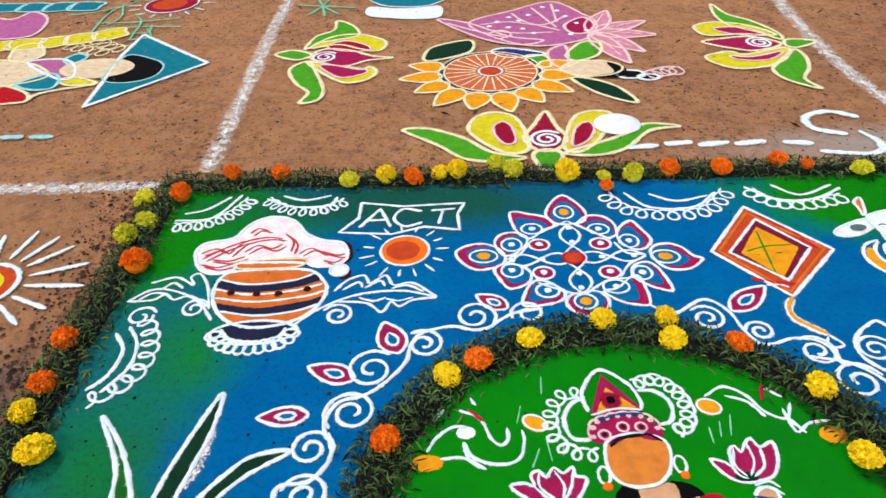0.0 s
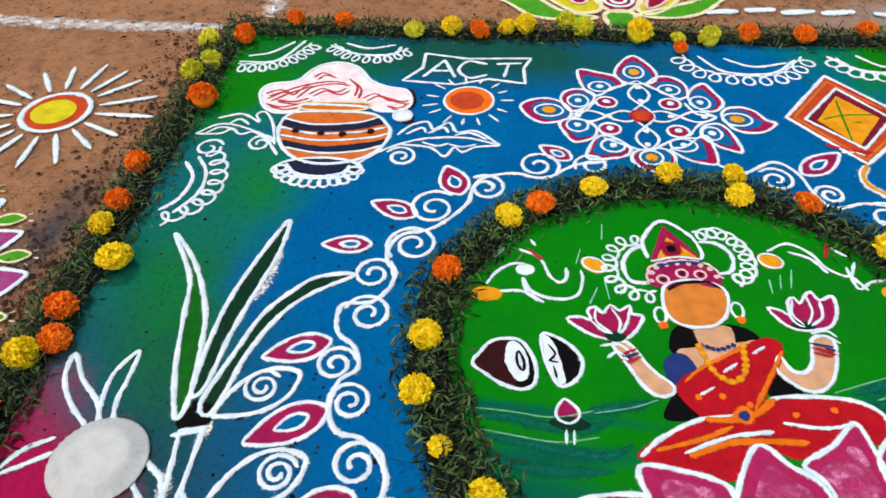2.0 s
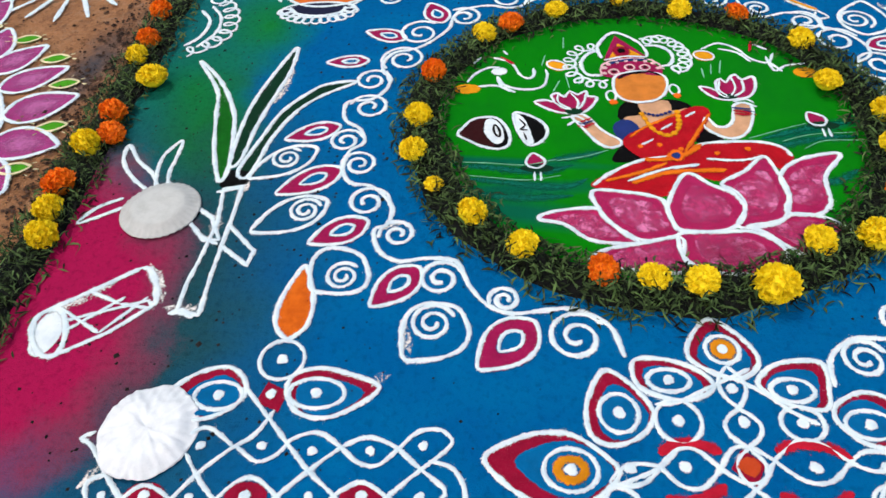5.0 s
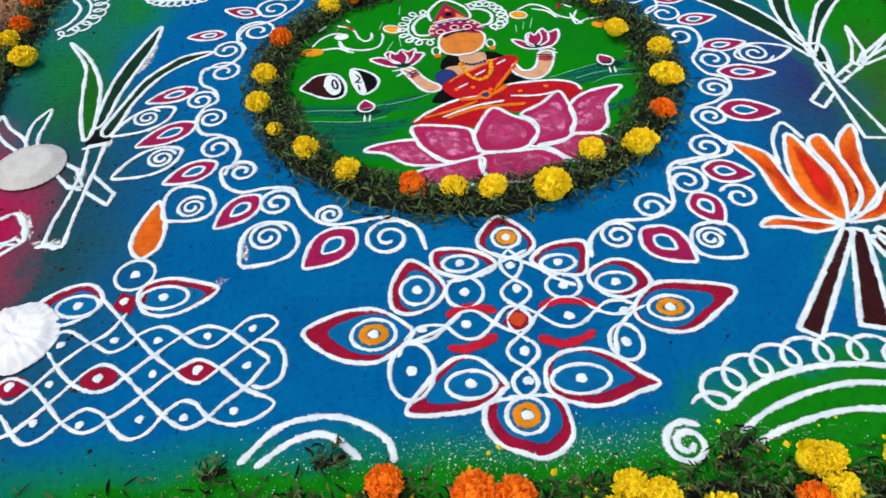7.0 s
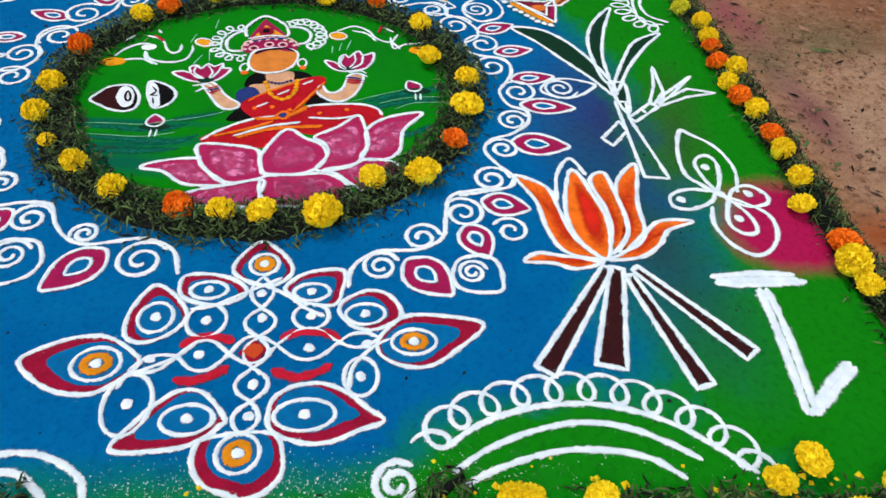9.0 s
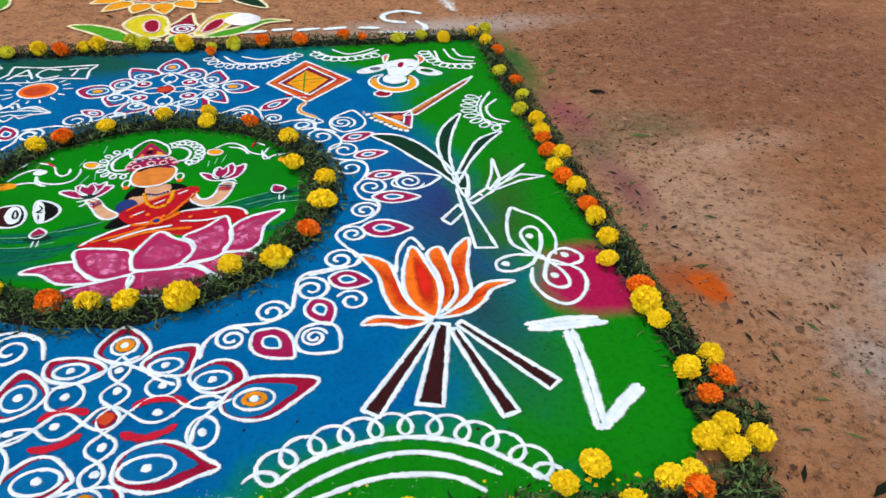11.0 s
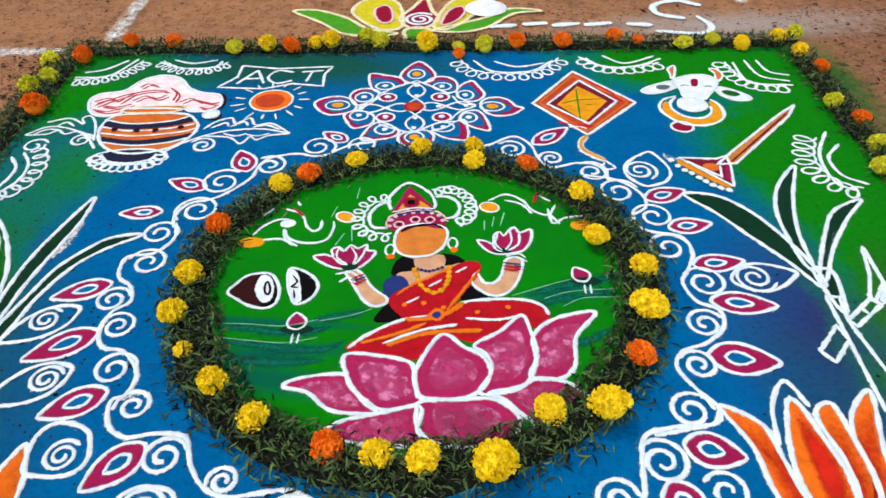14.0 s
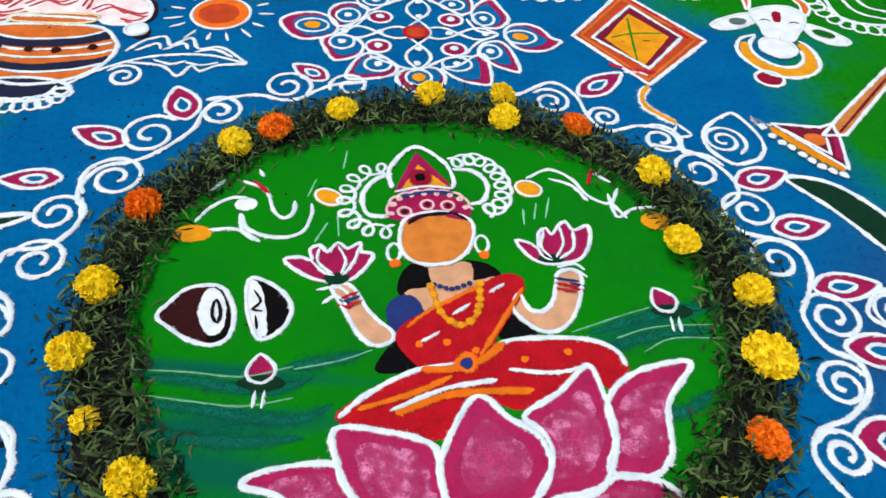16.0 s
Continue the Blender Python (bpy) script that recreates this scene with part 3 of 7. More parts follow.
def marigold(x, y, size, kind, rng):
    v = int(rng.integers(0, 3))
    tilt, yaw = rng.normal(0, 14), rng.uniform(0, 360)
    m = pose(x, y, 0.015, tilt, rng.normal(0, 14), yaw) @ Matrix.Diagonal((size / 2, size / 2, size / 2 * rng.uniform(0.85, 1.05), 1))
    if (kind, v) not in PROTOS:
        word, petals, more = {"y": ("yellow", PETAL_Y, 0), "o": ("orange", PETAL_O, 5), "g": ("lime-yellow", PETAL_G, 9)}[kind]
        PROTOS[kind, v] = marigold_proto(11 + v + more, petals, (0.95, 1.08, 0.85)[v], f"fresh {word} marigold head lying on the leaves")
        PROTOS[kind, v].matrix_basis = m
        return
    made = copy_thing(PROTOS[kind, v], pose(0, 0, 0))
    made.matrix_basis = m


def strew(places, kinds, size, seed):
    """kinds: one letter a flower: y, o or g (lime); capitals are large, a point before the letter makes it small."""
    rng = np.random.default_rng(seed)
    marks, k = [], 0
    while k < len(kinds):
        if kinds[k] == ".":
            marks.append((kinds[k + 1], 0.68))
            k += 2
        else:
            marks.append((kinds[k].lower(), 1.25 if kinds[k].isupper() else 1.0))
            k += 1
    for (x, y), (kind, s) in zip(places, marks):
        marigold(x, y, size * s * rng.uniform(0.94, 1.06), kind, rng)


strew([(0.003, 1.313), (0.092, 1.363), (0.239, 1.445), (0.455, 1.52), (0.623, 1.528), (0.636, 1.443), (0.804, 1.419), (0.962, 1.263), (0.979, 1.045), (1.091, 0.911), (1.075, 0.762), (1.019, 0.597), (0.925, 0.436), (0.781, 0.434), (0.657, 0.293), (0.507, 0.306), (0.399, 0.312), (0.284, 0.34), (0.118, 0.406), (-0.015, 0.506), (-0.108, 0.614), (-0.168, 0.735), (-0.174, 0.888), (-0.137, 1.101)],
      "yoyyyyoyyyYoYyYyyoyy.yyyo", 0.074, 1)
strew([(-0.861, 2.381), (-0.668, 2.382), (-0.383, 2.321), (-0.248, 2.345), (-0.151, 2.333), (-0.031, 2.357), (0.034, 2.372), (0.178, 2.409), (0.247, 2.384), (0.436, 2.343), (0.581, 2.321), (0.582, 2.252), (0.702, 2.32), (0.831, 2.357), (1.029, 2.357), (1.265, 2.403), (1.36, 2.378), (1.547, 2.332)],
      "oogyoyyggY.g.ogooo.og", 0.076, 2)
strew([(1.677, 2.364), (1.796, 2.35), (1.964, 2.39), (2.038, 2.409), (2.017, 2.261), (2.036, 2.105)], "gyygyo", 0.068, 3)
strew([(-1.145, 2.223), (-1.016, 2.246), (-1.096, 2.069), (-1.128, 1.975), (-1.031, 1.812), (-1.109, 1.476), (-1.096, 1.29), (-1.093, 1.199), (-1.003, 1.069), (-1.065, 0.9), (-1.037, 0.811), (-1.078, 0.755), (-1.09, 0.598), (-1.077, 0.506), (-1.059, 0.42)],
      "goggOooyYooyOyy", 0.074, 4)
strew([(1.982, 1.824), (2.028, 1.702), (2.025, 1.543), (1.97, 1.398), (2.017, 1.289), (1.998, 1.183), (1.993, 1.121), (1.982, 1.019), (2.021, 0.977), (1.966, 0.9), (1.975, 0.814), (2.001, 0.746), (1.995, 0.614), (1.99, 0.534), (1.994, 0.406), (1.956, 0.295), (2.002, 0.149), (1.983, 0.079), (1.997, 0.005)],
      "goggyyooyyoyoyyyOYy", 0.068, 5)
strew([(2.076, -0.142), (1.998, -0.181), (2.061, -0.227), (2.001, -0.285), (1.984, -0.385), (1.981, -0.445), (1.934, -0.41), (2.059, -0.432), (1.636, -0.435), (1.852, -0.49), (1.8, -0.498), (1.85, -0.536), (1.549, -0.481), (1.685, -0.554), (1.618, -0.58), (1.5, -0.569), (1.454, -0.623)],
      "yyooyyyyyyyoyyoyy", 0.067, 6)
strew([(1.363, -0.551), (1.203, -0.49), (1.187, -0.569), (1.063, -0.494), (1.018, -0.487), (0.998, -0.565), (1.057, -0.547), (1.072, -0.607), (1.031, -0.614), (0.833, -0.584), (0.729, -0.548), (0.676, -0.523), (0.636, -0.564), (0.461, -0.534), (0.397, -0.513), (0.225, -0.486)],
      "oyyyyoyooYyyyOOo", 0.068, 7)
strew([(-0.48, -0.525), (-0.297, -0.52), (-0.552, -0.535)], "oyy", 0.068, 8)


# ---- loose matter: crumbs of earth, spilt powder, fallen petals ----
def scatter(name, count, where, size, material, seed, label, kind="stuff", flat=0.6, stretch=1.0):
    rng = np.random.default_rng(seed)
    verts, faces = [], []
    shape = [(1, 0, 0), (0, 1, 0), (-1, 0, 0), (0, -1, 0), (0, 0, 1)]
    for _ in range(count):
        x, y = where(rng)
        r = size * rng.lognormal(0, 0.38)
        a, b = rng.uniform(0, 6.28), len(verts)
        for px, py, pz in shape:
            j = rng.uniform(0.7, 1.3)
            px *= stretch
            verts.append((x + r * j * (px * math.cos(a) - py * math.sin(a)), y + r * j * (px * math.sin(a) + py * math.cos(a)), r * flat * pz * j - 0.0005 + (0.0002 if pz else 0)))
        faces += [(b, b + 1, b + 4), (b + 1, b + 2, b + 4), (b + 2, b + 3, b + 4), (b + 3, b, b + 4)]
    me = bpy.data.meshes.new(name)
    me.from_pydata(verts, [], faces)
    me.materials.append(material)
    return tagged(part(name, me, None, None), label, "debris", "", kind)


def round_about(rng):
    """A spot on the bare earth outside the square."""
    while True:
        x, y = rng.uniform(-3.4, 4.4), rng.uniform(-1.6, 5.2)
        drift = 0.5 + 0.9 * noise.noise((x * 1.3, y * 2.2, 7)) + 0.5 * noise.noise((x * 5, y * 7, 3))
        if not (-1.2 < x < 2.08 and -0.7 < y < 2.45) and rng.uniform(0, 1) < drift * (1.0 if x > 2 else 0.45):
            return x, y


CRUMB = tinted("earth_crumb", (86, 58, 44), 0.95, 0.4, (150, 114, 90), 0.1)
DARK_CRUMB = tinted("dark_crumb", (52, 38, 32), 0.9, 0.4, (92, 68, 54), 0.1)
SOOT = tinted("black_crumb", (20, 18, 20), 0.9, 0.4, (44, 38, 36), 0.1)
scatter("earth_crumbs", 16000, round_about, 0.0042, CRUMB, 21, "crumbs of dry brown earth")
scatter("dark_crumbs", 6500, round_about, 0.0036, DARK_CRUMB, 22, "dark crumbs and bits of litter on the earth")
scatter("dry_litter", 1500, round_about, 0.0032, DARK_CRUMB, 27, "bits of dry stalk and leaf on the earth", flat=0.8, stretch=4.5)
scatter("earth_clods", 420, lambda rng: (rng.uniform(2.25, 4.3), rng.uniform(-1.0, 4.6)), 0.008, CRUMB, 28, "small clods of trodden brown earth", flat=0.35, stretch=1.5)
scatter("dark_crumbs", 900, lambda rng: (rng.uniform(-1.0, 1.95), rng.uniform(-0.42, 2.3)), 0.0028, SOOT, 23, "dark crumbs lying on the powder")
scatter("dark_crumbs", 420, lambda rng: (rng.uniform(-1.0, -0.2), rng.uniform(-0.45, 1.5)), 0.0036, SOOT, 29, "dark crumbs of earth lying on the powder")
scatter("dark_crumbs", 900, lambda rng: (-1.17 - abs(rng.normal(0, 0.09)), rng.uniform(0.4, 2.4)), 0.005, DARK_CRUMB, 33, "dark crumbs of earth and leaf beside the border")
SPILT = powder("spilt_white_powder", (226, 228, 228), 0.05)
scatter("spilt_powder", 5200, lambda rng: (rng.normal(0.55, 0.33), rng.normal(-0.43, 0.035)), 0.0012, SPILT, 24, "spilt grains of white powder at the border", flat=0.4)
scatter("fallen_petals", 210, lambda rng: (rng.uniform(0.1, 2.0), rng.normal(-0.55, 0.07)), 0.006, PETAL_Y, 25, "single yellow petals fallen on the leaves", flat=0.9)
scatter("stray_leaves", 90, lambda rng: (2.12 + abs(rng.normal(0, 0.22)), rng.uniform(-0.6, 2.3)), 0.0045, LEAF, 31, "stray plucked leaves on the earth beside the border", flat=0.7, stretch=4.0)
CHAR = tinted("charred_wood", (20, 15, 14), 0.9, 0.3)


def charred_stick(pts, r):
    """A short crooked piece of burnt wood, thicker in the middle."""
    bm = bmesh.new()
    rows = []
    for k, (x, y) in enumerate(pts):
        rr = r * (0.45, 1.0, 0.85, 0.4)[k]
        rows.append([bm.verts.new((x, y + rr * math.cos(a), rr * 0.8 + rr * math.sin(a))) for a in np.linspace(0, 2 * math.pi, 8)[:-1]])
    for p, q in zip(rows, rows[1:]):
        for i in range(7):
            bm.faces.new((p[i], p[(i + 1) % 7], q[(i + 1) % 7], q[i]))
    bm.faces.new(rows[0][::-1])
    bm.faces.new(rows[-1])
    bmesh.ops.recalc_face_normals(bm, faces=bm.faces[:])
    tagged(part("stick", bm, CHAR, None), "short charred stick lying on the bare earth", "stick")


charred_stick([(2.369, 1.607), (2.386, 1.591), (2.42, 1.595), (2.438, 1.578)], 0.009)


BLACK_LINE = powder("charcoal_line", (24, 20, 22), 0.03, True)
GOLD_LINE = powder("gold_line", (208, 130, 20), 0.08, True)
ORANGE_LINE = powder("orange_line", (224, 110, 20), 0.08, True)
RED_LINE = powder("crimson_line", (180, 24, 46), 0.08, True)
NAVY_LINE = powder("navy_line", (36, 56, 112), 0.05, True)
FAINT = powder("faint_pale_line", (110, 180, 140), 0.1, "soft")
WATER = powder("blue_water_powder", (4, 94, 74), 0.05, "soft")
PALE_LINE = powder("pale_green_line", (120, 190, 150), 0.1, True)


# ---- motifs drawn on the powder square ----
def rad(c, p):
    return float(np.linalg.norm(V2(c) - V2(p)))


def curl(parent, c, edge, turns=1.6, turn=1, w=0.016, tail=None, name="curl"):
    """A spiral whose outer end starts at edge; tail: points that lead up to it."""
    d = V2(edge) - V2(c)
    pts = spiral(c, np.linalg.norm(d), turns, math.degrees(math.atan2(d[1], d[0])), turn)
    return Sheet().line(([V2(q) for q in tail] if tail else []) + pts, w).put(name, parent)


def stem(parent, pts, w=0.016, name="stem", material=None):
    return Sheet().line(pts, w, material).put(name, parent)


def strokes(parent, name, lines, w=0.016, material=None, curve=True, label=""):
    s = Sheet()
    for q in lines:
        s.line(q, w, material, False, curve)
    return s.put(name, parent, label)


def patch(parent, name, pts, material, w=0.016, line=None, curve=True, z=0.001, label=""):
    """A filled area with a white outline."""
    ob = Sheet().fill(pts, material, z, curve).put(name, parent, label)
    if w:
        Sheet().line(pts, w, line, True, curve, z=z + 0.002).put("outline", ob)
    return ob


def coil(path, loops, r, wide=0.9):
    """A row of overlapping loops along a line."""
    p = np.array(flow(path, False, 0.004))
    n = loops * 14
    out = []
    for k in range(n + 1):
        f = k / n * (len(p) - 1)
        i = min(len(p) - 2, int(f))
        q = p[i] + (p[i + 1] - p[i]) * (f - i)
        t = p[i + 1] - p[i]
        t = t / max(1e-9, np.linalg.norm(t))
        s = np.array((-t[1], t[0]))
        a = 2 * math.pi * loops * k / n
        out.append(q + t * r * math.sin(a) * wide + s * r * math.cos(a))
    return out


def festoon(arcs, path, loops, r, w=0.014, wide=0.8):
    f = thing("festoon_drawing", path[len(path) // 2], "white powder festoon of arcs and looped edging", "powder drawing", "festoons along the border")
    for a in arcs:
        Sheet().line(a, w * 1.15).put("arc", f)
    if path and loops:
        Sheet().line(coil(path, loops, r, wide), w * 0.9).put("looped_edge", f)
    return f


festoon([[(-0.98, 2.148), (-0.903, 2.176), (-0.832, 2.259)], [(-1.003, 2.105), (-0.867, 2.121), (-0.793, 2.27)]], [(-0.999, 2.063), (-0.894, 2.075), (-0.801, 2.138), (-0.744, 2.242)], 9, 0.027)
festoon([[(-0.634, 2.259), (-0.545, 2.227), (-0.447, 2.256)], [(-0.692, 2.241), (-0.578, 2.183), (-0.447, 2.188), (-0.424, 2.244)]], [(-0.694, 2.23), (-0.595, 2.164), (-0.482, 2.152), (-0.383, 2.213)], 9, 0.026)
festoon([[(0.732, 2.226), (0.825, 2.176), (0.945, 2.208)], [(0.644, 2.237), (0.726, 2.136), (0.879, 2.136), (0.978, 2.23)]], [(0.566, 2.23), (0.63, 2.127), (0.76, 2.087), (0.914, 2.109), (1.028, 2.235)], 11, 0.03, 0.014, 1.05)
festoon([[(1.192, 2.272), (1.276, 2.201), (1.41, 2.265)], [(1.091, 2.262), (1.191, 2.166), (1.329, 2.179), (1.434, 2.243)]], [(1.096, 2.234), (1.151, 2.162), (1.261, 2.135), (1.426, 2.176)], 9, 0.03, 0.014, 1.05)
festoon([[(1.824, 2.221), (1.844, 2.118), (1.917, 2.085)], [(1.775, 2.219), (1.799, 2.082), (1.902, 2.035)], [(1.723, 2.202), (1.74, 2.031), (1.903, 2.002)]], [(1.662, 2.2), (1.69, 2.064), (1.753, 1.994), (1.871, 1.968)], 9, 0.03, 0.014, 1.05)
festoon([[(1.905, 1.573), (1.838, 1.489), (1.842, 1.388), (1.908, 1.334)], [(1.892, 1.655), (1.814, 1.506), (1.803, 1.355), (1.85, 1.302)]], [(1.812, 1.631), (1.76, 1.505), (1.76, 1.396), (1.802, 1.323), (1.862, 1.284)], 8, 0.036)
festoon([[(-0.987, 1.517), (-0.938, 1.444), (-0.943, 1.349), (-0.984, 1.292)], [(-0.955, 1.544), (-0.906, 1.47), (-0.896, 1.374), (-0.94, 1.283)]], [(-0.925, 1.585), (-0.875, 1.501), (-0.857, 1.404), (-0.883, 1.318), (-0.971, 1.249)], 8, 0.025)
f = festoon([[(0.918, -0.356), (0.991, -0.309), (1.09, -0.278), (1.2, -0.271), (1.295, -0.286), (1.393, -0.328), (1.469, -0.386), (1.535, -0.446)], [(0.924, -0.411), (1.008, -0.361), (1.118, -0.325), (1.215, -0.316), (1.305, -0.336), (1.387, -0.381), (1.43, -0.412)], [(0.941, -0.439), (1.024, -0.404), (1.131, -0.378), (1.235, -0.379), (1.322, -0.401), (1.386, -0.449)]], [(0.874, -0.363), (0.923, -0.297), (0.997, -0.262), (1.091, -0.236), (1.21, -0.229), (1.317, -0.249), (1.404, -0.291), (1.478, -0.346), (1.529, -0.402), (1.543, -0.446)], 11, 0.034, 0.015, 0.95)
curl(f, (0.816, -0.428), (0.85, -0.392), 1.9, 1, 0.018)
festoon([[(-0.066, -0.418), (0.014, -0.338), (0.128, -0.326), (0.222, -0.376), (0.244, -0.432)], [(-0.032, -0.426), (0.04, -0.373), (0.108, -0.365), (0.178, -0.422)]], [(0.014, -0.338), (0.128, -0.326)], 0, 0.04, 0.0165)


SCARLET = powder("thin_scarlet_powder", (184, 62, 64), 0.2, True)


def make_pot():
    pot = thing("pot_drawing", (-0.56, 1.67), "orange clay pot boiling over with white rice, in powder", "powder drawing")
    body = patch(pot, "pot_body", [(-0.742, 1.684), (-0.741, 1.767), (-0.688, 1.805), (-0.472, 1.809), (-0.4, 1.751), (-0.383, 1.69), (-0.405, 1.617), (-0.462, 1.562), (-0.556, 1.535), (-0.642, 1.55), (-0.706, 1.605)], CLAY, 0.017)
    for name, pts in (("band", [(-0.739, 1.759), (-0.634, 1.727), (-0.497, 1.746), (-0.432, 1.785), (-0.408, 1.762), (-0.492, 1.721), (-0.628, 1.702), (-0.744, 1.731)]), ("band", [(-0.72, 1.644), (-0.591, 1.618), (-0.444, 1.648), (-0.39, 1.669), (-0.4, 1.635), (-0.472, 1.612), (-0.585, 1.592), (-0.701, 1.618)])):
        Sheet().fill(pts, DUSK, 0.002).put(name, body, "dark blue powder band")
    strokes(body, "white_band", [[(-0.75, 1.765), (-0.636, 1.736), (-0.498, 1.754), (-0.43, 1.791)], [(-0.743, 1.714), (-0.624, 1.686), (-0.488, 1.702), (-0.4, 1.734)], [(-0.731, 1.671), (-0.599, 1.651), (-0.449, 1.674), (-0.388, 1.701)], [(-0.698, 1.608), (-0.584, 1.587), (-0.47, 1.604), (-0.398, 1.637)]], 0.012)
    for c in ((-0.687, 1.695), (-0.603, 1.686), (-0.534, 1.688), (-0.446, 1.707)):
        Sheet().dot(c, 0.013, MAROON, 0.004).put("bead", body)
    cloud = patch(pot, "rice", [(-0.83, 1.826), (-0.864, 1.909), (-0.845, 1.96), (-0.754, 1.992), (-0.715, 2.073), (-0.646, 2.118), (-0.561, 2.092), (-0.498, 2.009), (-0.434, 1.969), (-0.365, 1.952), (-0.338, 1.883), (-0.359, 1.831), (-0.439, 1.823), (-0.488, 1.844), (-0.689, 1.846), (-0.708, 1.811), (-0.775, 1.791)], RICE, 0.017, None, True, 0.002)
    for q in ([(-0.831, 1.872), (-0.775, 1.927), (-0.71, 1.972)], [(-0.748, 1.896), (-0.709, 1.965), (-0.638, 1.991), (-0.579, 1.983)], [(-0.575, 2.013), (-0.537, 1.963), (-0.536, 1.906)], [(-0.826, 1.841), (-0.766, 1.826), (-0.701, 1.855)], [(-0.453, 1.915), (-0.375, 1.883), (-0.348, 1.892)], [(-0.844, 1.903), (-0.803, 1.928), (-0.762, 1.915)], [(-0.695, 1.908), (-0.657, 1.945), (-0.605, 1.926), (-0.573, 1.951)], [(-0.807, 1.871), (-0.738, 1.859), (-0.689, 1.883)], [(-0.506, 1.893), (-0.47, 1.924), (-0.422, 1.893)], [(-0.701, 2.015), (-0.679, 2.045), (-0.637, 2.031)], [(-0.416, 1.853), (-0.378, 1.844), (-0.353, 1.861)]):
        strokes(cloud, "red_streak", [q, [V2(p) + V2((0.016, -0.014)) for p in q]], 0.0105, SCARLET)
    patch(pot, "neck", [(-0.691, 1.852), (-0.491, 1.866), (-0.501, 1.821), (-0.691, 1.816)], CLAY, 0.012, CREAM, True, 0.003)
    strokes(pot, "dark_rim", [[(-0.39, 1.965), (-0.349, 1.948), (-0.332, 1.915), (-0.33, 1.862), (-0.35, 1.831), (-0.325, 1.805), (-0.323, 1.771), (-0.344, 1.763), (-0.375, 1.788)]], 0.016, MAROON)
    patch(pot, "bauble", oval((-0.356, 1.799), 0.03, 0.03), CHALK, 0.01, WHITE, True, 0.005)
    patch(pot, "base_plate", oval((-0.572, 1.514), 0.13, 0.05, 3), DUSK, 0.014)
    Sheet().line(coil([(-0.694, 1.514), (-0.653, 1.467), (-0.568, 1.449), (-0.478, 1.476), (-0.455, 1.523)], 11, 0.026), 0.013).put("scalloped_edge", pot)
    for name, pts in (("leaf_rib", [(-0.459, 1.542), (-0.388, 1.617), (-0.278, 1.679), (-0.143, 1.694), (-0.031, 1.662)]), ("leaf_edge", [(-0.358, 1.695), (-0.321, 1.75), (-0.271, 1.773), (-0.246, 1.733), (-0.2, 1.772), (-0.17, 1.722), (-0.11, 1.732), (-0.031, 1.662)]), ("leaf_edge", [(-0.031, 1.662), (-0.106, 1.649), (-0.146, 1.621), (-0.173, 1.642), (-0.199, 1.596), (-0.248, 1.637), (-0.342, 1.648)]),
                      ("leaf_rib", [(-0.713, 1.567), (-0.781, 1.657), (-0.875, 1.709), (-0.948, 1.715), (-1.007, 1.659)]), ("leaf_edge", [(-0.735, 1.618), (-0.772, 1.731), (-0.815, 1.794), (-0.839, 1.777), (-0.82, 1.737), (-0.888, 1.777), (-0.963, 1.749)]), ("leaf_edge", [(-1.007, 1.659), (-0.928, 1.666), (-0.896, 1.693), (-0.861, 1.666), (-0.814, 1.682), (-0.739, 1.631)])):
        Sheet().line(pts, 0.013).put(name, pot)
    for q in ([(-0.332, 1.701), (-0.285, 1.739), (-0.268, 1.711)], [(-0.264, 1.708), (-0.216, 1.744), (-0.196, 1.716)], [(-0.178, 1.705), (-0.127, 1.721), (-0.074, 1.688)], [(-0.276, 1.663), (-0.227, 1.647), (-0.191, 1.663)], [(-0.191, 1.657), (-0.148, 1.647), (-0.107, 1.662)], [(-0.921, 1.712), (-0.888, 1.748), (-0.847, 1.72)], [(-0.975, 1.666), (-0.939, 1.699), (-0.888, 1.693)]):
        Sheet().line(q, 0.012).put("leaf_vein", pot)
    curl(pot, (-0.331, 1.586), (-0.378, 1.604), 1.7, -1, 0.014)
    curl(pot, (-0.783, 1.623), (-0.741, 1.639), 1.6, 1, 0.013)
    curl(pot, (-0.938, 1.588), (-0.893, 1.606), 1.2, 1, 0.013)


make_pot()


def make_banner():
    b = thing("banner_drawing", (-0.178, 2.094), "white powder banner lettered ACT", "powder drawing")
    Sheet().line([(-0.387, 2.014), (-0.326, 2.103), (-0.327, 2.201), (-0.174, 2.173), (0.056, 2.188), (0.03, 2.119), (0.038, 2.019), (-0.088, 2.041), (-0.2, 1.999)], 0.015, None, True, False).put("frame", b)
    strokes(b, "letter", [[(-0.319, 2.041), (-0.253, 2.159)], [(-0.253, 2.159), (-0.206, 2.043)], [(-0.295, 2.085), (-0.223, 2.088)]], 0.016, None, False)
    strokes(b, "letter", [[(-0.098, 2.139), (-0.168, 2.155), (-0.198, 2.094), (-0.156, 2.045), (-0.095, 2.069)]], 0.016)
    strokes(b, "letter", [[(-0.067, 2.142), (0.022, 2.152)], [(-0.023, 2.145), (-0.037, 2.054)]], 0.016, None, False)


make_banner()


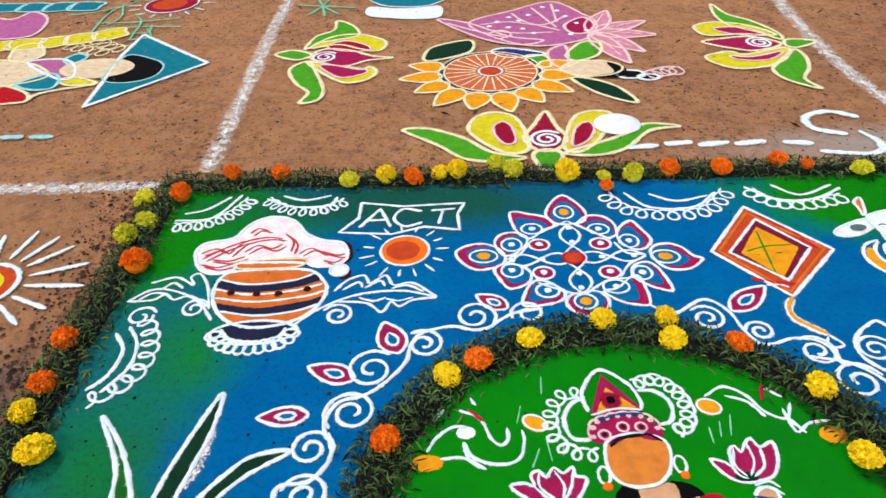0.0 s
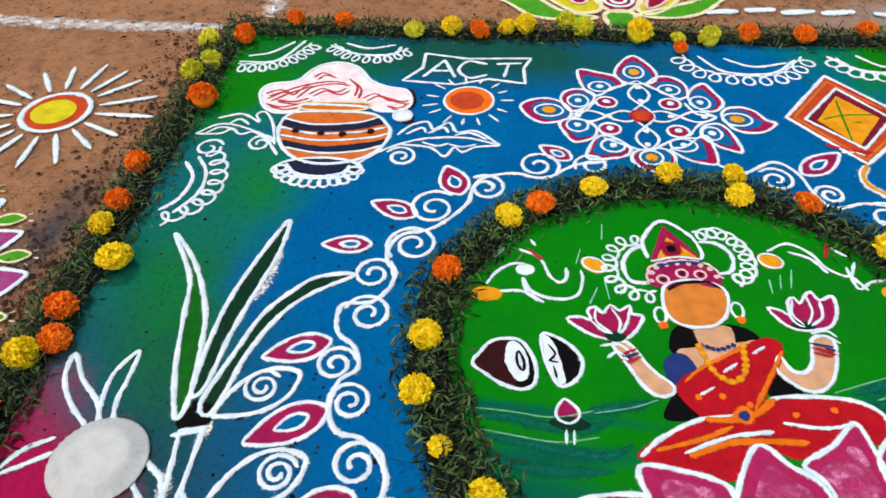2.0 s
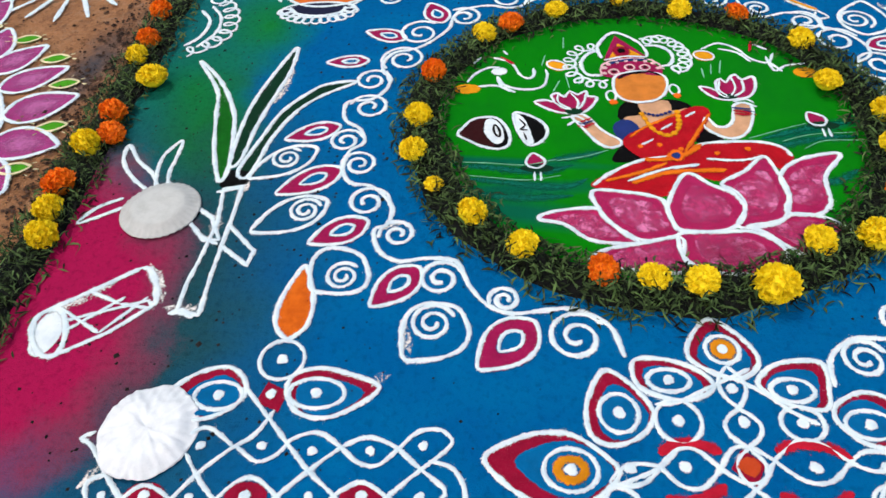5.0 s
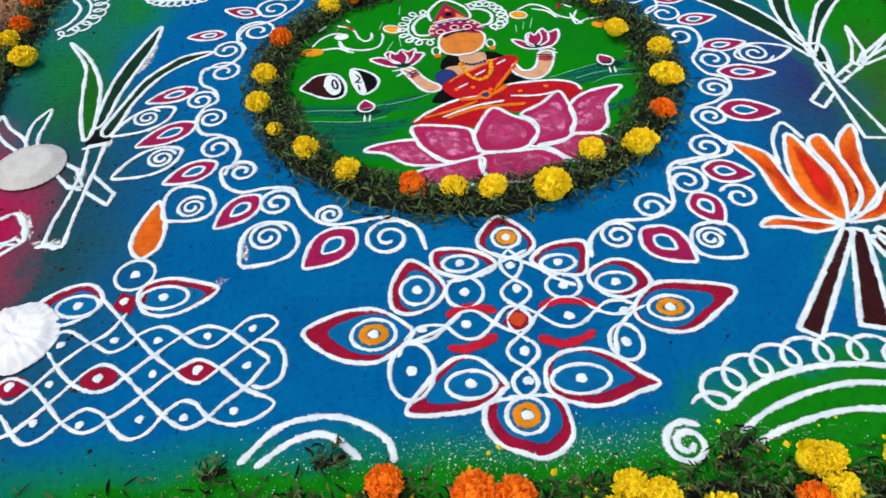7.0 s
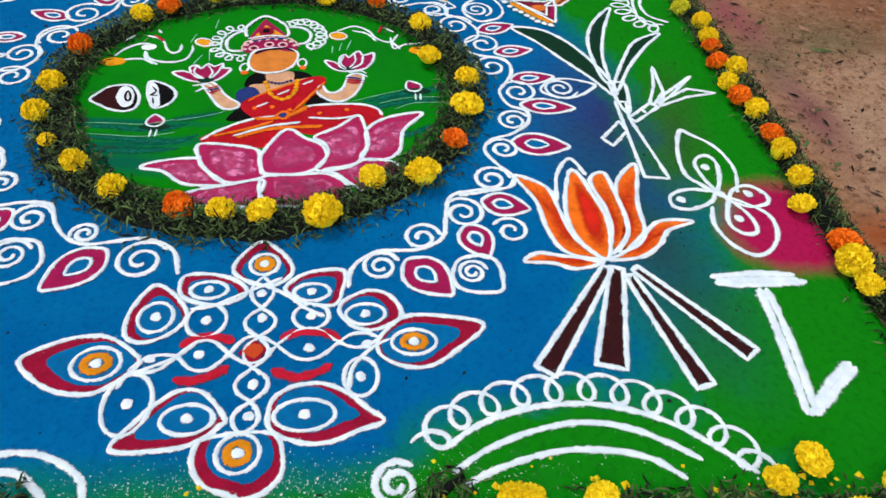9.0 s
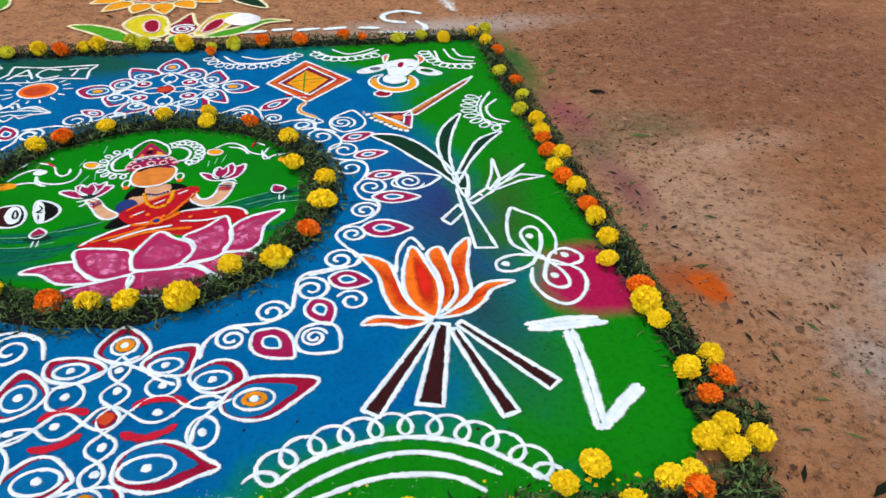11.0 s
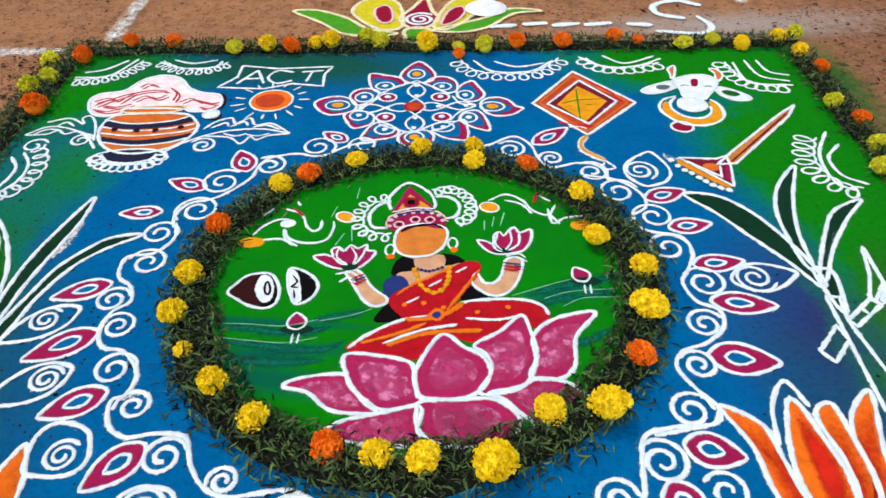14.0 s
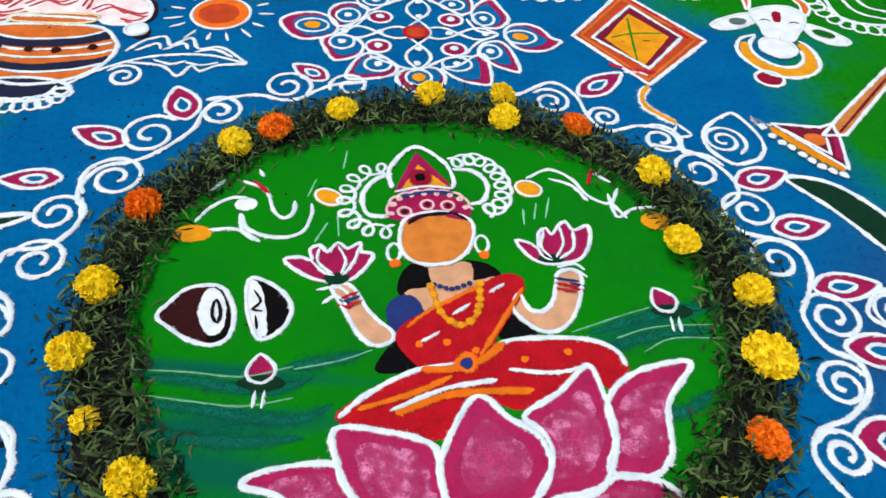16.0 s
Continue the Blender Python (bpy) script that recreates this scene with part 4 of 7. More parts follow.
def sun_drawing(c, r, fill, rays, r0, r1, label, seed, w=0.012, inner=None):
    s = thing("sun_drawing", c, label, "powder drawing")
    rng = np.random.default_rng(seed)
    patch(s, "disc", oval(c, r, r, 0, 14), fill, w * 0.95)
    if inner:
        Sheet().fill(oval((c[0] - r * 0.08, c[1]), r * 0.64, r * 0.6), inner, 0.002).put("disc_core", s)
    for k in range(rays):
        a = 2 * math.pi * (k + rng.uniform(-0.15, 0.15)) / rays
        q = rng.uniform(0.75, 1.15)
        d = V2((math.cos(a), math.sin(a)))
        Sheet().line([V2(c) + d * r0, V2(c) + d * (r0 + (r1 - r0) * q)], w, None, False, False, taper=0.5).put("ray", s)
    return s


sun_drawing((-0.147, 1.905), 0.082, ORANGE, 15, 0.105, 0.152, "white-rayed orange powder sun", 4, 0.012, BRICK)


def weave(s, a, b, lobes, amp, w=0.015, material=None):
    a, b = V2(a), V2(b)
    d = b - a
    n = np.array((-d[1], d[0])) / np.linalg.norm(d)
    for side in (1, -1):
        m = lobes * 6
        s.line([a + d * k / m + n * side * amp * math.sin(math.pi * lobes * k / m) for k in range(m + 1)], w, material)


def twine(s, nodes, amps, w=0.0125):
    """Two strands that cross at each node and part by amps between."""
    for side in (1, -1):
        pts, sign = [V2(nodes[0])], side
        for a, b, amp in zip(nodes, nodes[1:], amps):
            a, b = V2(a), V2(b)
            n = np.array((-(b - a)[1], (b - a)[0])) / np.linalg.norm(b - a) * amp * sign
            pts += [a + (b - a) * 0.27 + n * 0.78, a + (b - a) * 0.5 + n, a + (b - a) * 0.73 + n * 0.78, b]
            sign = -sign
        s.line(pts, w)


def arm(k, pts, c, rx, ry, gold, rim=None):
    """A petal: crimson rim, white outline, and an eye of bare blue with a gold ring or a dot."""
    pts = shrink(pts, 0.968)
    p = Sheet().fill(pts, rim or RED).put("petal", k)
    near = min(pts, key=lambda q: np.linalg.norm(V2(q) - V2(k.location)))
    Sheet().fill(shrink(pts, 0.7, V2(c) + (V2(near) - V2(c)) * 0.5), BLUE, 0.0025).put("eye", p)
    Sheet().line(pts, 0.014, None, True).line(oval(c, rx, ry), 0.0105 if rim else 0.012, None, True, z=0.0042).put("outline", p)
    if gold and rim:
        Sheet().fill(oval(c, rx * 0.42, ry * 0.42), GOLD, 0.0045).put("gold_spot", p)
        return
    if gold:
        Sheet().line(oval(c, rx * 0.5, ry * 0.5), 0.021, GOLD_LINE, True, z=0.005).put("gold_ring", p)
    Sheet().dot(c, 0.012, WHITE, 0.005).put("bead", p)


def make_rosette():
    """A knot pattern with eye petals round it."""
    k = thing("knot_drawing", (0.411, 1.844), "eight-armed white knot pattern with crimson petals and dots", "powder drawing")
    arm(k, [(0.022, 1.884), (0.057, 1.924), (0.116, 1.936), (0.163, 1.913), (0.19, 1.866), (0.184, 1.824), (0.146, 1.799), (0.094, 1.791), (0.049, 1.825)], (0.117, 1.863), 0.046, 0.034, True, MAGENTA)
    arm(k, [(0.83, 1.833), (0.782, 1.785), (0.724, 1.777), (0.686, 1.802), (0.664, 1.866), (0.686, 1.91), (0.734, 1.921), (0.774, 1.901), (0.803, 1.852)], (0.71, 1.847), 0.046, 0.034, True, MAGENTA)
    arm(k, [(0.415, 2.231), (0.46, 2.184), (0.489, 2.114), (0.476, 2.057), (0.419, 2.037), (0.371, 2.047), (0.343, 2.1), (0.366, 2.174)], (0.41, 2.114), 0.034, 0.04, True, MAGENTA)
    arm(k, [(0.416, 1.673), (0.379, 1.664), (0.361, 1.626), (0.382, 1.585), (0.424, 1.564), (0.466, 1.578), (0.493, 1.615), (0.49, 1.656), (0.459, 1.682)], (0.422, 1.631), 0.034, 0.034, True, MAGENTA)
    arm(k, [(0.217, 2.121), (0.289, 2.109), (0.347, 2.085), (0.371, 2.033), (0.33, 2.008), (0.277, 1.957), (0.232, 2.005)], (0.288, 2.014), 0.036, 0.03, False, MAGENTA)
    arm(k, [(0.164, 1.897), (0.156, 1.946), (0.179, 1.986), (0.227, 1.998), (0.269, 1.97), (0.26, 1.919), (0.216, 1.868), (0.183, 1.866)], (0.213, 1.924), 0.034, 0.036, False, MAGENTA)
    arm(k, [(0.447, 2.04), (0.489, 2.091), (0.54, 2.089), (0.575, 2.045), (0.577, 1.978), (0.538, 1.954), (0.49, 1.998)], (0.517, 2.007), 0.036, 0.03, False, MAGENTA)
    arm(k, [(0.573, 1.971), (0.595, 2.025), (0.638, 2.058), (0.664, 2.007), (0.686, 1.943), (0.658, 1.894), (0.617, 1.888), (0.584, 1.921)], (0.608, 1.936), 0.032, 0.036, False, MAGENTA)
    arm(k, [(0.602, 1.807), (0.647, 1.823), (0.678, 1.783), (0.698, 1.679), (0.654, 1.686), (0.617, 1.712), (0.586, 1.754)], (0.619, 1.766), 0.03, 0.034, False, MAGENTA)
    arm(k, [(0.483, 1.678), (0.528, 1.693), (0.579, 1.747), (0.61, 1.744), (0.616, 1.619), (0.564, 1.615), (0.521, 1.634)], (0.525, 1.699), 0.04, 0.032, False, MAGENTA)
    arm(k, [(0.149, 1.796), (0.187, 1.824), (0.242, 1.81), (0.267, 1.778), (0.264, 1.733), (0.237, 1.707), (0.194, 1.695), (0.163, 1.745)], (0.207, 1.785), 0.034, 0.034, False, MAGENTA)
    arm(k, [(0.231, 1.616), (0.245, 1.69), (0.274, 1.734), (0.312, 1.731), (0.365, 1.68), (0.355, 1.64), (0.306, 1.619)], (0.312, 1.684), 0.036, 0.032, False, MAGENTA)
    for c in ((0.306, 1.923), (0.511, 1.924), (0.308, 1.773), (0.519, 1.772)):
        p = patch(k, "red_eye", oval(c, 0.034, 0.031), MAGENTA, 0.012)
        Sheet().dot(c, 0.012, WHITE, 0.005).put("bead", p)
    s = Sheet()
    weave(s, (0.186, 1.837), (0.649, 1.858), 4, 0.03, 0.012)
    weave(s, (0.414, 2.037), (0.421, 1.667), 3, 0.034, 0.012)
    for pts in ([(0.277, 1.957), (0.338, 2.008), (0.415, 2.059)], [(0.415, 2.059), (0.477, 2.007), (0.551, 1.948)], [(0.286, 1.723), (0.365, 1.68), (0.421, 1.662)], [(0.421, 1.662), (0.503, 1.729), (0.574, 1.741)], [(0.194, 1.825), (0.242, 1.877), (0.275, 1.937)], [(0.558, 1.932), (0.59, 1.872), (0.644, 1.864)], [(0.208, 1.826), (0.249, 1.795), (0.292, 1.735)], [(0.644, 1.851), (0.588, 1.812), (0.547, 1.745)]):
        s.line(pts, 0.012)
    s.put("knot_line", k)
    for c in ((0.309, 1.844), (0.507, 1.852), (0.418, 1.936), (0.419, 1.767), (0.417, 1.696), (0.416, 2.016), (0.21, 1.839), (0.61, 1.855)):
        Sheet().dot(c, 0.011).put("bead", k)
    Sheet().fill(oval((0.411, 1.844), 0.034, 0.03), BRICK, 0.007).line(oval((0.411, 1.844), 0.034, 0.03), 0.011, RED_LINE, True, z=0.0085).put("centre_dot", k)


make_rosette()


def make_kite():
    k = thing("kite_drawing", (1.041, 1.863), "orange and gold powder kite with white frames and a curling tail", "powder drawing")
    patch(k, "sail", [(1.05, 2.13), (1.259, 1.873), (1.045, 1.642), (0.866, 1.871)], BRICK, 0.017, None, False)
    patch(k, "inner_frame", [(1.065, 2.051), (1.188, 1.882), (1.059, 1.717), (0.922, 1.863)], PLUM, 0.014, None, False, 0.002)
    strokes(k, "orange_rim", [[(1.047, 2.092), (1.231, 1.877), (1.046, 1.664), (0.891, 1.873), (1.047, 2.092)]], 0.014, CLAY, False)
    for q in ([(0.947, 1.731), (1.007, 1.712), (1.079, 1.698)], [(1.076, 2.08), (1.16, 1.969), (1.211, 1.881)]):
        strokes(k, "crimson_stroke", [q], 0.018, RED_LINE)
    strokes(k, "pale_stroke", [[(0.982, 1.696), (1.029, 1.697), (1.048, 1.684)]], 0.011)
    sq = Sheet().fill([(1.052, 2), (1.148, 1.885), (1.048, 1.736), (0.963, 1.86)], GOLD, 0.003, False).put("gold_square", k)
    strokes(sq, "green_cross", [[(1.045, 1.979), (1.038, 1.863), (1.032, 1.749)], [(0.977, 1.867), (1.047, 1.893), (1.137, 1.901)]], 0.012, GREEN)
    strokes(sq, "dark_mark", [[(1.002, 1.847), (1.014, 1.848)], [(1.067, 1.856), (1.09, 1.858)]], 0.014, CANE)
    Sheet().line([(1.039, 1.636), (1.013, 1.591), (1.014, 1.544), (1.056, 1.499), (1.082, 1.477)], 0.034).line([(1.039, 1.636), (1.013, 1.591), (1.014, 1.544), (1.056, 1.499), (1.082, 1.477)], 0.016, GOLD, z=0.006).line([(1.082, 1.477), (1.107, 1.435), (1.064, 1.428), (1.077, 1.469)], 0.012).put("tail", k)


make_kite()


def make_bull():
    b = thing("bull_head_drawing", (1.482, 1.917), "white powder bull head with orange horns and a gold collar", "powder drawing")
    patch(b, "collar", [(1.38, 1.877), (1.393, 1.8), (1.426, 1.764), (1.472, 1.753), (1.516, 1.777), (1.54, 1.834), (1.541, 1.878), (1.563, 1.861), (1.575, 1.812), (1.559, 1.757), (1.515, 1.719), (1.457, 1.708), (1.399, 1.727), (1.359, 1.776), (1.357, 1.843)], GOLD, 0.0)
    for q in ([(1.421, 1.919), (1.371, 1.895), (1.343, 1.842), (1.352, 1.782), (1.397, 1.721), (1.456, 1.703), (1.515, 1.716), (1.56, 1.757), (1.573, 1.818), (1.563, 1.87), (1.545, 1.891)], [(1.419, 1.912), (1.391, 1.871), (1.388, 1.818), (1.414, 1.775), (1.452, 1.754), (1.495, 1.761), (1.526, 1.796), (1.534, 1.842)]):
        strokes(b, "collar_line", [q], 0.0165)
    ear = patch(b, "ear", [(1.298, 1.964), (1.355, 2.01), (1.442, 2.043), (1.454, 2.005), (1.386, 1.955), (1.326, 1.94)], CHALK, 0.012)
    Sheet().fill(oval((1.388, 1.989), 0.024, 0.014, 12), SLATE, 0.0045).put("ear_hollow", ear)
    ear = patch(b, "ear", [(1.602, 1.991), (1.66, 1.963), (1.706, 1.911), (1.689, 1.884), (1.629, 1.891), (1.59, 1.943)], CHALK, 0.012)
    Sheet().fill(oval((1.638, 1.938), 0.03, 0.014, -25), CANE, 0.0045).put("ear_hollow", ear)
    patch(b, "horn", [(1.443, 2.148), (1.476, 2.174), (1.455, 2.086), (1.439, 2.063), (1.442, 2.107)], CLAY, 0.013)
    patch(b, "horn", [(1.61, 2.145), (1.641, 2.14), (1.651, 2.09), (1.626, 2.045), (1.614, 2.058), (1.622, 2.105)], CLAY, 0.013)
    patch(b, "head", [(1.442, 2.043), (1.481, 2.075), (1.541, 2.091), (1.587, 2.084), (1.615, 2.041), (1.592, 1.984), (1.548, 1.917), (1.527, 1.889), (1.502, 1.89), (1.477, 1.907), (1.449, 1.915), (1.449, 1.964)], CHALK, 0.011, None, True, 0.003)
    patch(b, "muzzle", [(1.425, 1.884), (1.455, 1.905), (1.482, 1.901), (1.513, 1.882), (1.523, 1.842), (1.497, 1.809), (1.457, 1.799), (1.428, 1.818), (1.414, 1.845)], CHALK, 0.011, None, True, 0.0035)
    strokes(b, "mouth", [[(1.461, 1.909), (1.492, 1.905), (1.514, 1.885)]], 0.008, BLACK_LINE)
    Sheet().fill([(1.516, 2.046), (1.535, 2.047), (1.524, 2.005), (1.508, 1.996)], RED, 0.0055).put("mark", b)
    for q in ([(1.459, 1.999), (1.478, 2.008), (1.495, 1.995)], [(1.548, 1.99), (1.568, 1.998), (1.581, 1.989)]):
        strokes(b, "lash", [q], 0.013, BLACK_LINE)
    patch(b, "bell", oval((1.394, 1.695), 0.04, 0.036), RED, 0.014)


make_bull()


def make_broom():
    b = thing("broom_drawing", (1.633, 1.612), "gold and crimson powder broom outlined in white", "powder drawing")
    h = patch(b, "handle", [(1.85, 1.847), (1.8, 1.765), (1.517, 1.458), (1.454, 1.454), (1.536, 1.543), (1.773, 1.781)], OCHRE, 0.014, None, False)
    strokes(h, "crimson_band", [[(1.504, 1.468), (1.638, 1.612), (1.8, 1.786)]], 0.009, PLUM)
    h = patch(b, "head", [(1.333, 1.493), (1.457, 1.485), (1.496, 1.502), (1.494, 1.439), (1.471, 1.325)], PLUM, 0.013, None, False, 0.002)
    Sheet().fill([(1.484, 1.453), (1.494, 1.439), (1.474, 1.349), (1.458, 1.37)], MAGENTA, 0.003, False).put("crimson_edge", h)
    Sheet().fill(oval((1.427, 1.435), 0.024, 0.02), CLAY, 0.0035).put("orange_spot", h)
    strokes(h, "white_fold", [[(1.356, 1.473), (1.448, 1.379), (1.459, 1.446)]], 0.012, None, False)
    strokes(b, "gold_band", [[(1.325, 1.478), (1.388, 1.397), (1.461, 1.322)]], 0.036, GOLD_LINE, False)
    for c in ((1.302, 1.476), (1.317, 1.441), (1.334, 1.416), (1.353, 1.399), (1.371, 1.373), (1.388, 1.352), (1.406, 1.331), (1.425, 1.316), (1.449, 1.304)):
        Sheet().dot(c, 0.0115, WHITE, 0.005).put("bristle_tip", b)


make_broom()


# ---- the vine round the leaf ring ----
def make_vine():
    v = thing("vine_drawing", RING_C, "white curling vine with magenta buds round the leaf ring", "powder drawing")
    for pts in ([(-0.292, 1.123), (-0.308, 1.18), (-0.28, 1.244), (-0.211, 1.27), (-0.159, 1.317), (-0.111, 1.389), (-0.101, 1.45), (-0.072, 1.502), (0.013, 1.529), (0.077, 1.514), (0.123, 1.522), (0.165, 1.559), (0.209, 1.587), (0.288, 1.604)],
                [(-0.291, 1.146), (-0.277, 1.068), (-0.318, 1.004), (-0.389, 0.987), (-0.385, 0.907), (-0.335, 0.863), (-0.316, 0.805), (-0.351, 0.768), (-0.36, 0.697), (-0.329, 0.641), (-0.269, 0.627), (-0.212, 0.557), (-0.217, 0.494), (-0.246, 0.474), (-0.228, 0.409), (-0.176, 0.374), (-0.109, 0.385), (-0.038, 0.374), (-0.009, 0.308), (0.035, 0.251), (0.087, 0.229), (0.147, 0.237), (0.222, 0.245), (0.295, 0.204), (0.321, 0.123)],
                [(0.61, 1.613), (0.672, 1.573), (0.773, 1.634), (0.832, 1.585), (0.856, 1.492), (0.894, 1.439), (0.987, 1.465), (1.059, 1.439), (1.075, 1.359)],
                [(0.996, 1.394), (1.102, 1.363), (1.165, 1.288), (1.165, 1.219), (1.113, 1.168), (1.144, 1.105), (1.241, 1.074), (1.256, 1), (1.223, 0.926), (1.198, 0.879), (1.217, 0.807), (1.268, 0.775), (1.264, 0.715), (1.207, 0.659), (1.143, 0.632), (1.112, 0.583), (1.139, 0.519), (1.178, 0.463), (1.166, 0.42), (1.094, 0.401), (1.015, 0.384)],
                [(0.721, 0.065), (0.732, 0.133), (0.793, 0.182), (0.889, 0.187), (0.958, 0.225), (0.974, 0.304), (0.994, 0.382), (1.066, 0.406), (1.156, 0.415), (1.182, 0.459)]):
        stem(v, pts, 0.0155)
    # curls: centre, outer end, turns, sense
    for c, e, turns, sense in (((-0.242, 1.211), (-0.293, 1.156), 1.8, -1), ((-0.204, 1.361), (-0.155, 1.417), 1.7, 1), ((-0.063, 1.458), (-0.105, 1.5), 1.7, -1), ((0.084, 1.572), (0.137, 1.531), 1.6, 1), ((0.245, 1.584), (0.196, 1.559), 1.5, -1),
                               ((-0.33, 1.097), (-0.28, 1.062), 1.7, 1), ((-0.321, 0.965), (-0.382, 0.976), 1.6, -1), ((-0.368, 0.812), (-0.318, 0.823), 1.7, 1), ((-0.317, 0.716), (-0.361, 0.739), 1.7, -1),
                               ((-0.275, 0.571), (-0.218, 0.557), 1.7, 1), ((-0.187, 0.461), (-0.233, 0.447), 1.7, -1), ((-0.074, 0.324), (-0.022, 0.339), 1.8, 1), ((0.073, 0.267), (0.039, 0.251), 1.7, -1), ((0.226, 0.171), (0.283, 0.206), 1.8, 1),
                               ((0.765, 1.551), (0.72, 1.584), 1.7, -1), ((0.899, 1.495), (0.856, 1.492), 1.6, -1), ((1.026, 1.413), (0.986, 1.458), 1.7, -1),
                               ((1.094, 1.302), (1.16, 1.322), 1.6, 1), ((1.181, 1.173), (1.117, 1.152), 1.6, -1), ((1.192, 1.027), (1.257, 1.039), 1.6, 1), ((1.26, 0.879), (1.205, 0.91), 1.7, -1), ((1.219, 0.724), (1.269, 0.743), 1.7, 1), ((1.168, 0.587), (1.123, 0.607), 1.7, -1), ((1.115, 0.452), (1.171, 0.453), 1.7, 1),
                               ((1.022, 0.317), (0.98, 0.36), 1.8, -1), ((1.14, 0.247), (1.094, 0.269), 1.5, -1), ((0.906, 0.229), (0.958, 0.233), 1.6, 1), ((0.799, 0.133), (0.846, 0.149), 1.9, 1)):
        curl(v, c, e, turns, sense, 0.0145)
    # buds: tip, base, width
    for tip, base, w in (((-0.487, 1.194), (-0.354, 1.203), 0.07), ((-0.383, 1.374), (-0.248, 1.326), 0.08), ((-0.187, 1.55), (-0.134, 1.423), 0.095), ((0.09, 1.669), (0.183, 1.607), 0.07),
                         ((-0.541, 0.817), (-0.393, 0.878), 0.085), ((-0.52, 0.598), (-0.36, 0.697), 0.1), ((-0.401, 0.428), (-0.265, 0.505), 0.095), ((-0.226, 0.241), (-0.125, 0.357), 0.1), ((0.019, 0.086), (0.137, 0.21), 0.125),
                         ((0.975, 1.692), (0.845, 1.583), 0.085),
                         ((1.308, 1.308), (1.173, 1.261), 0.085), ((1.347, 1.139), (1.214, 1.117), 0.08), ((1.394, 0.968), (1.245, 0.951), 0.08), ((1.428, 0.788), (1.256, 0.808), 0.09), ((1.369, 0.594), (1.198, 0.618), 0.115),
                         ((1.204, 0.327), (1.077, 0.364), 0.1), ((1.068, 0.152), (1.027, 0.273), 0.1), ((0.967, 0.037), (0.863, 0.152), 0.125)):
        bud(v, base, tip, w * 0.88, None, None, 0.0128)
    # curled leaves: tip, far end, curl centre, its outer end, sense
    for tip, end, w, c, e, sense in (((-0.609, 0.658), (-0.444, 0.781), 0.1, (-0.519, 0.737), (-0.484, 0.766), 1), ((-0.553, 0.463), (-0.38, 0.575), 0.11, (-0.431, 0.538), (-0.39, 0.554), 1), ((-0.368, 0.285), (-0.267, 0.39), 0.16, (-0.301, 0.326), (-0.268, 0.354), 1), ((-0.135, 0.104), (-0.031, 0.241), 0.15, (-0.084, 0.199), (-0.035, 0.217), 1),
                                     ((1.24, 1.531), (1.189, 1.331), 0.15, (1.186, 1.419), (1.214, 1.367), 1), ((1.524, 0.918), (1.336, 0.886), 0.11, (1.402, 0.899), (1.457, 0.878), -1), ((1.088, 0.045), (0.992, 0.147), 0.13, (1.023, 0.106), (1.062, 0.113), 1)):
        Sheet().line(leaf_shape(end, tip, w), 0.015, None, True).put("curled_leaf", v)
        curl(v, c, e, 2.0, sense, 0.013)


make_vine()


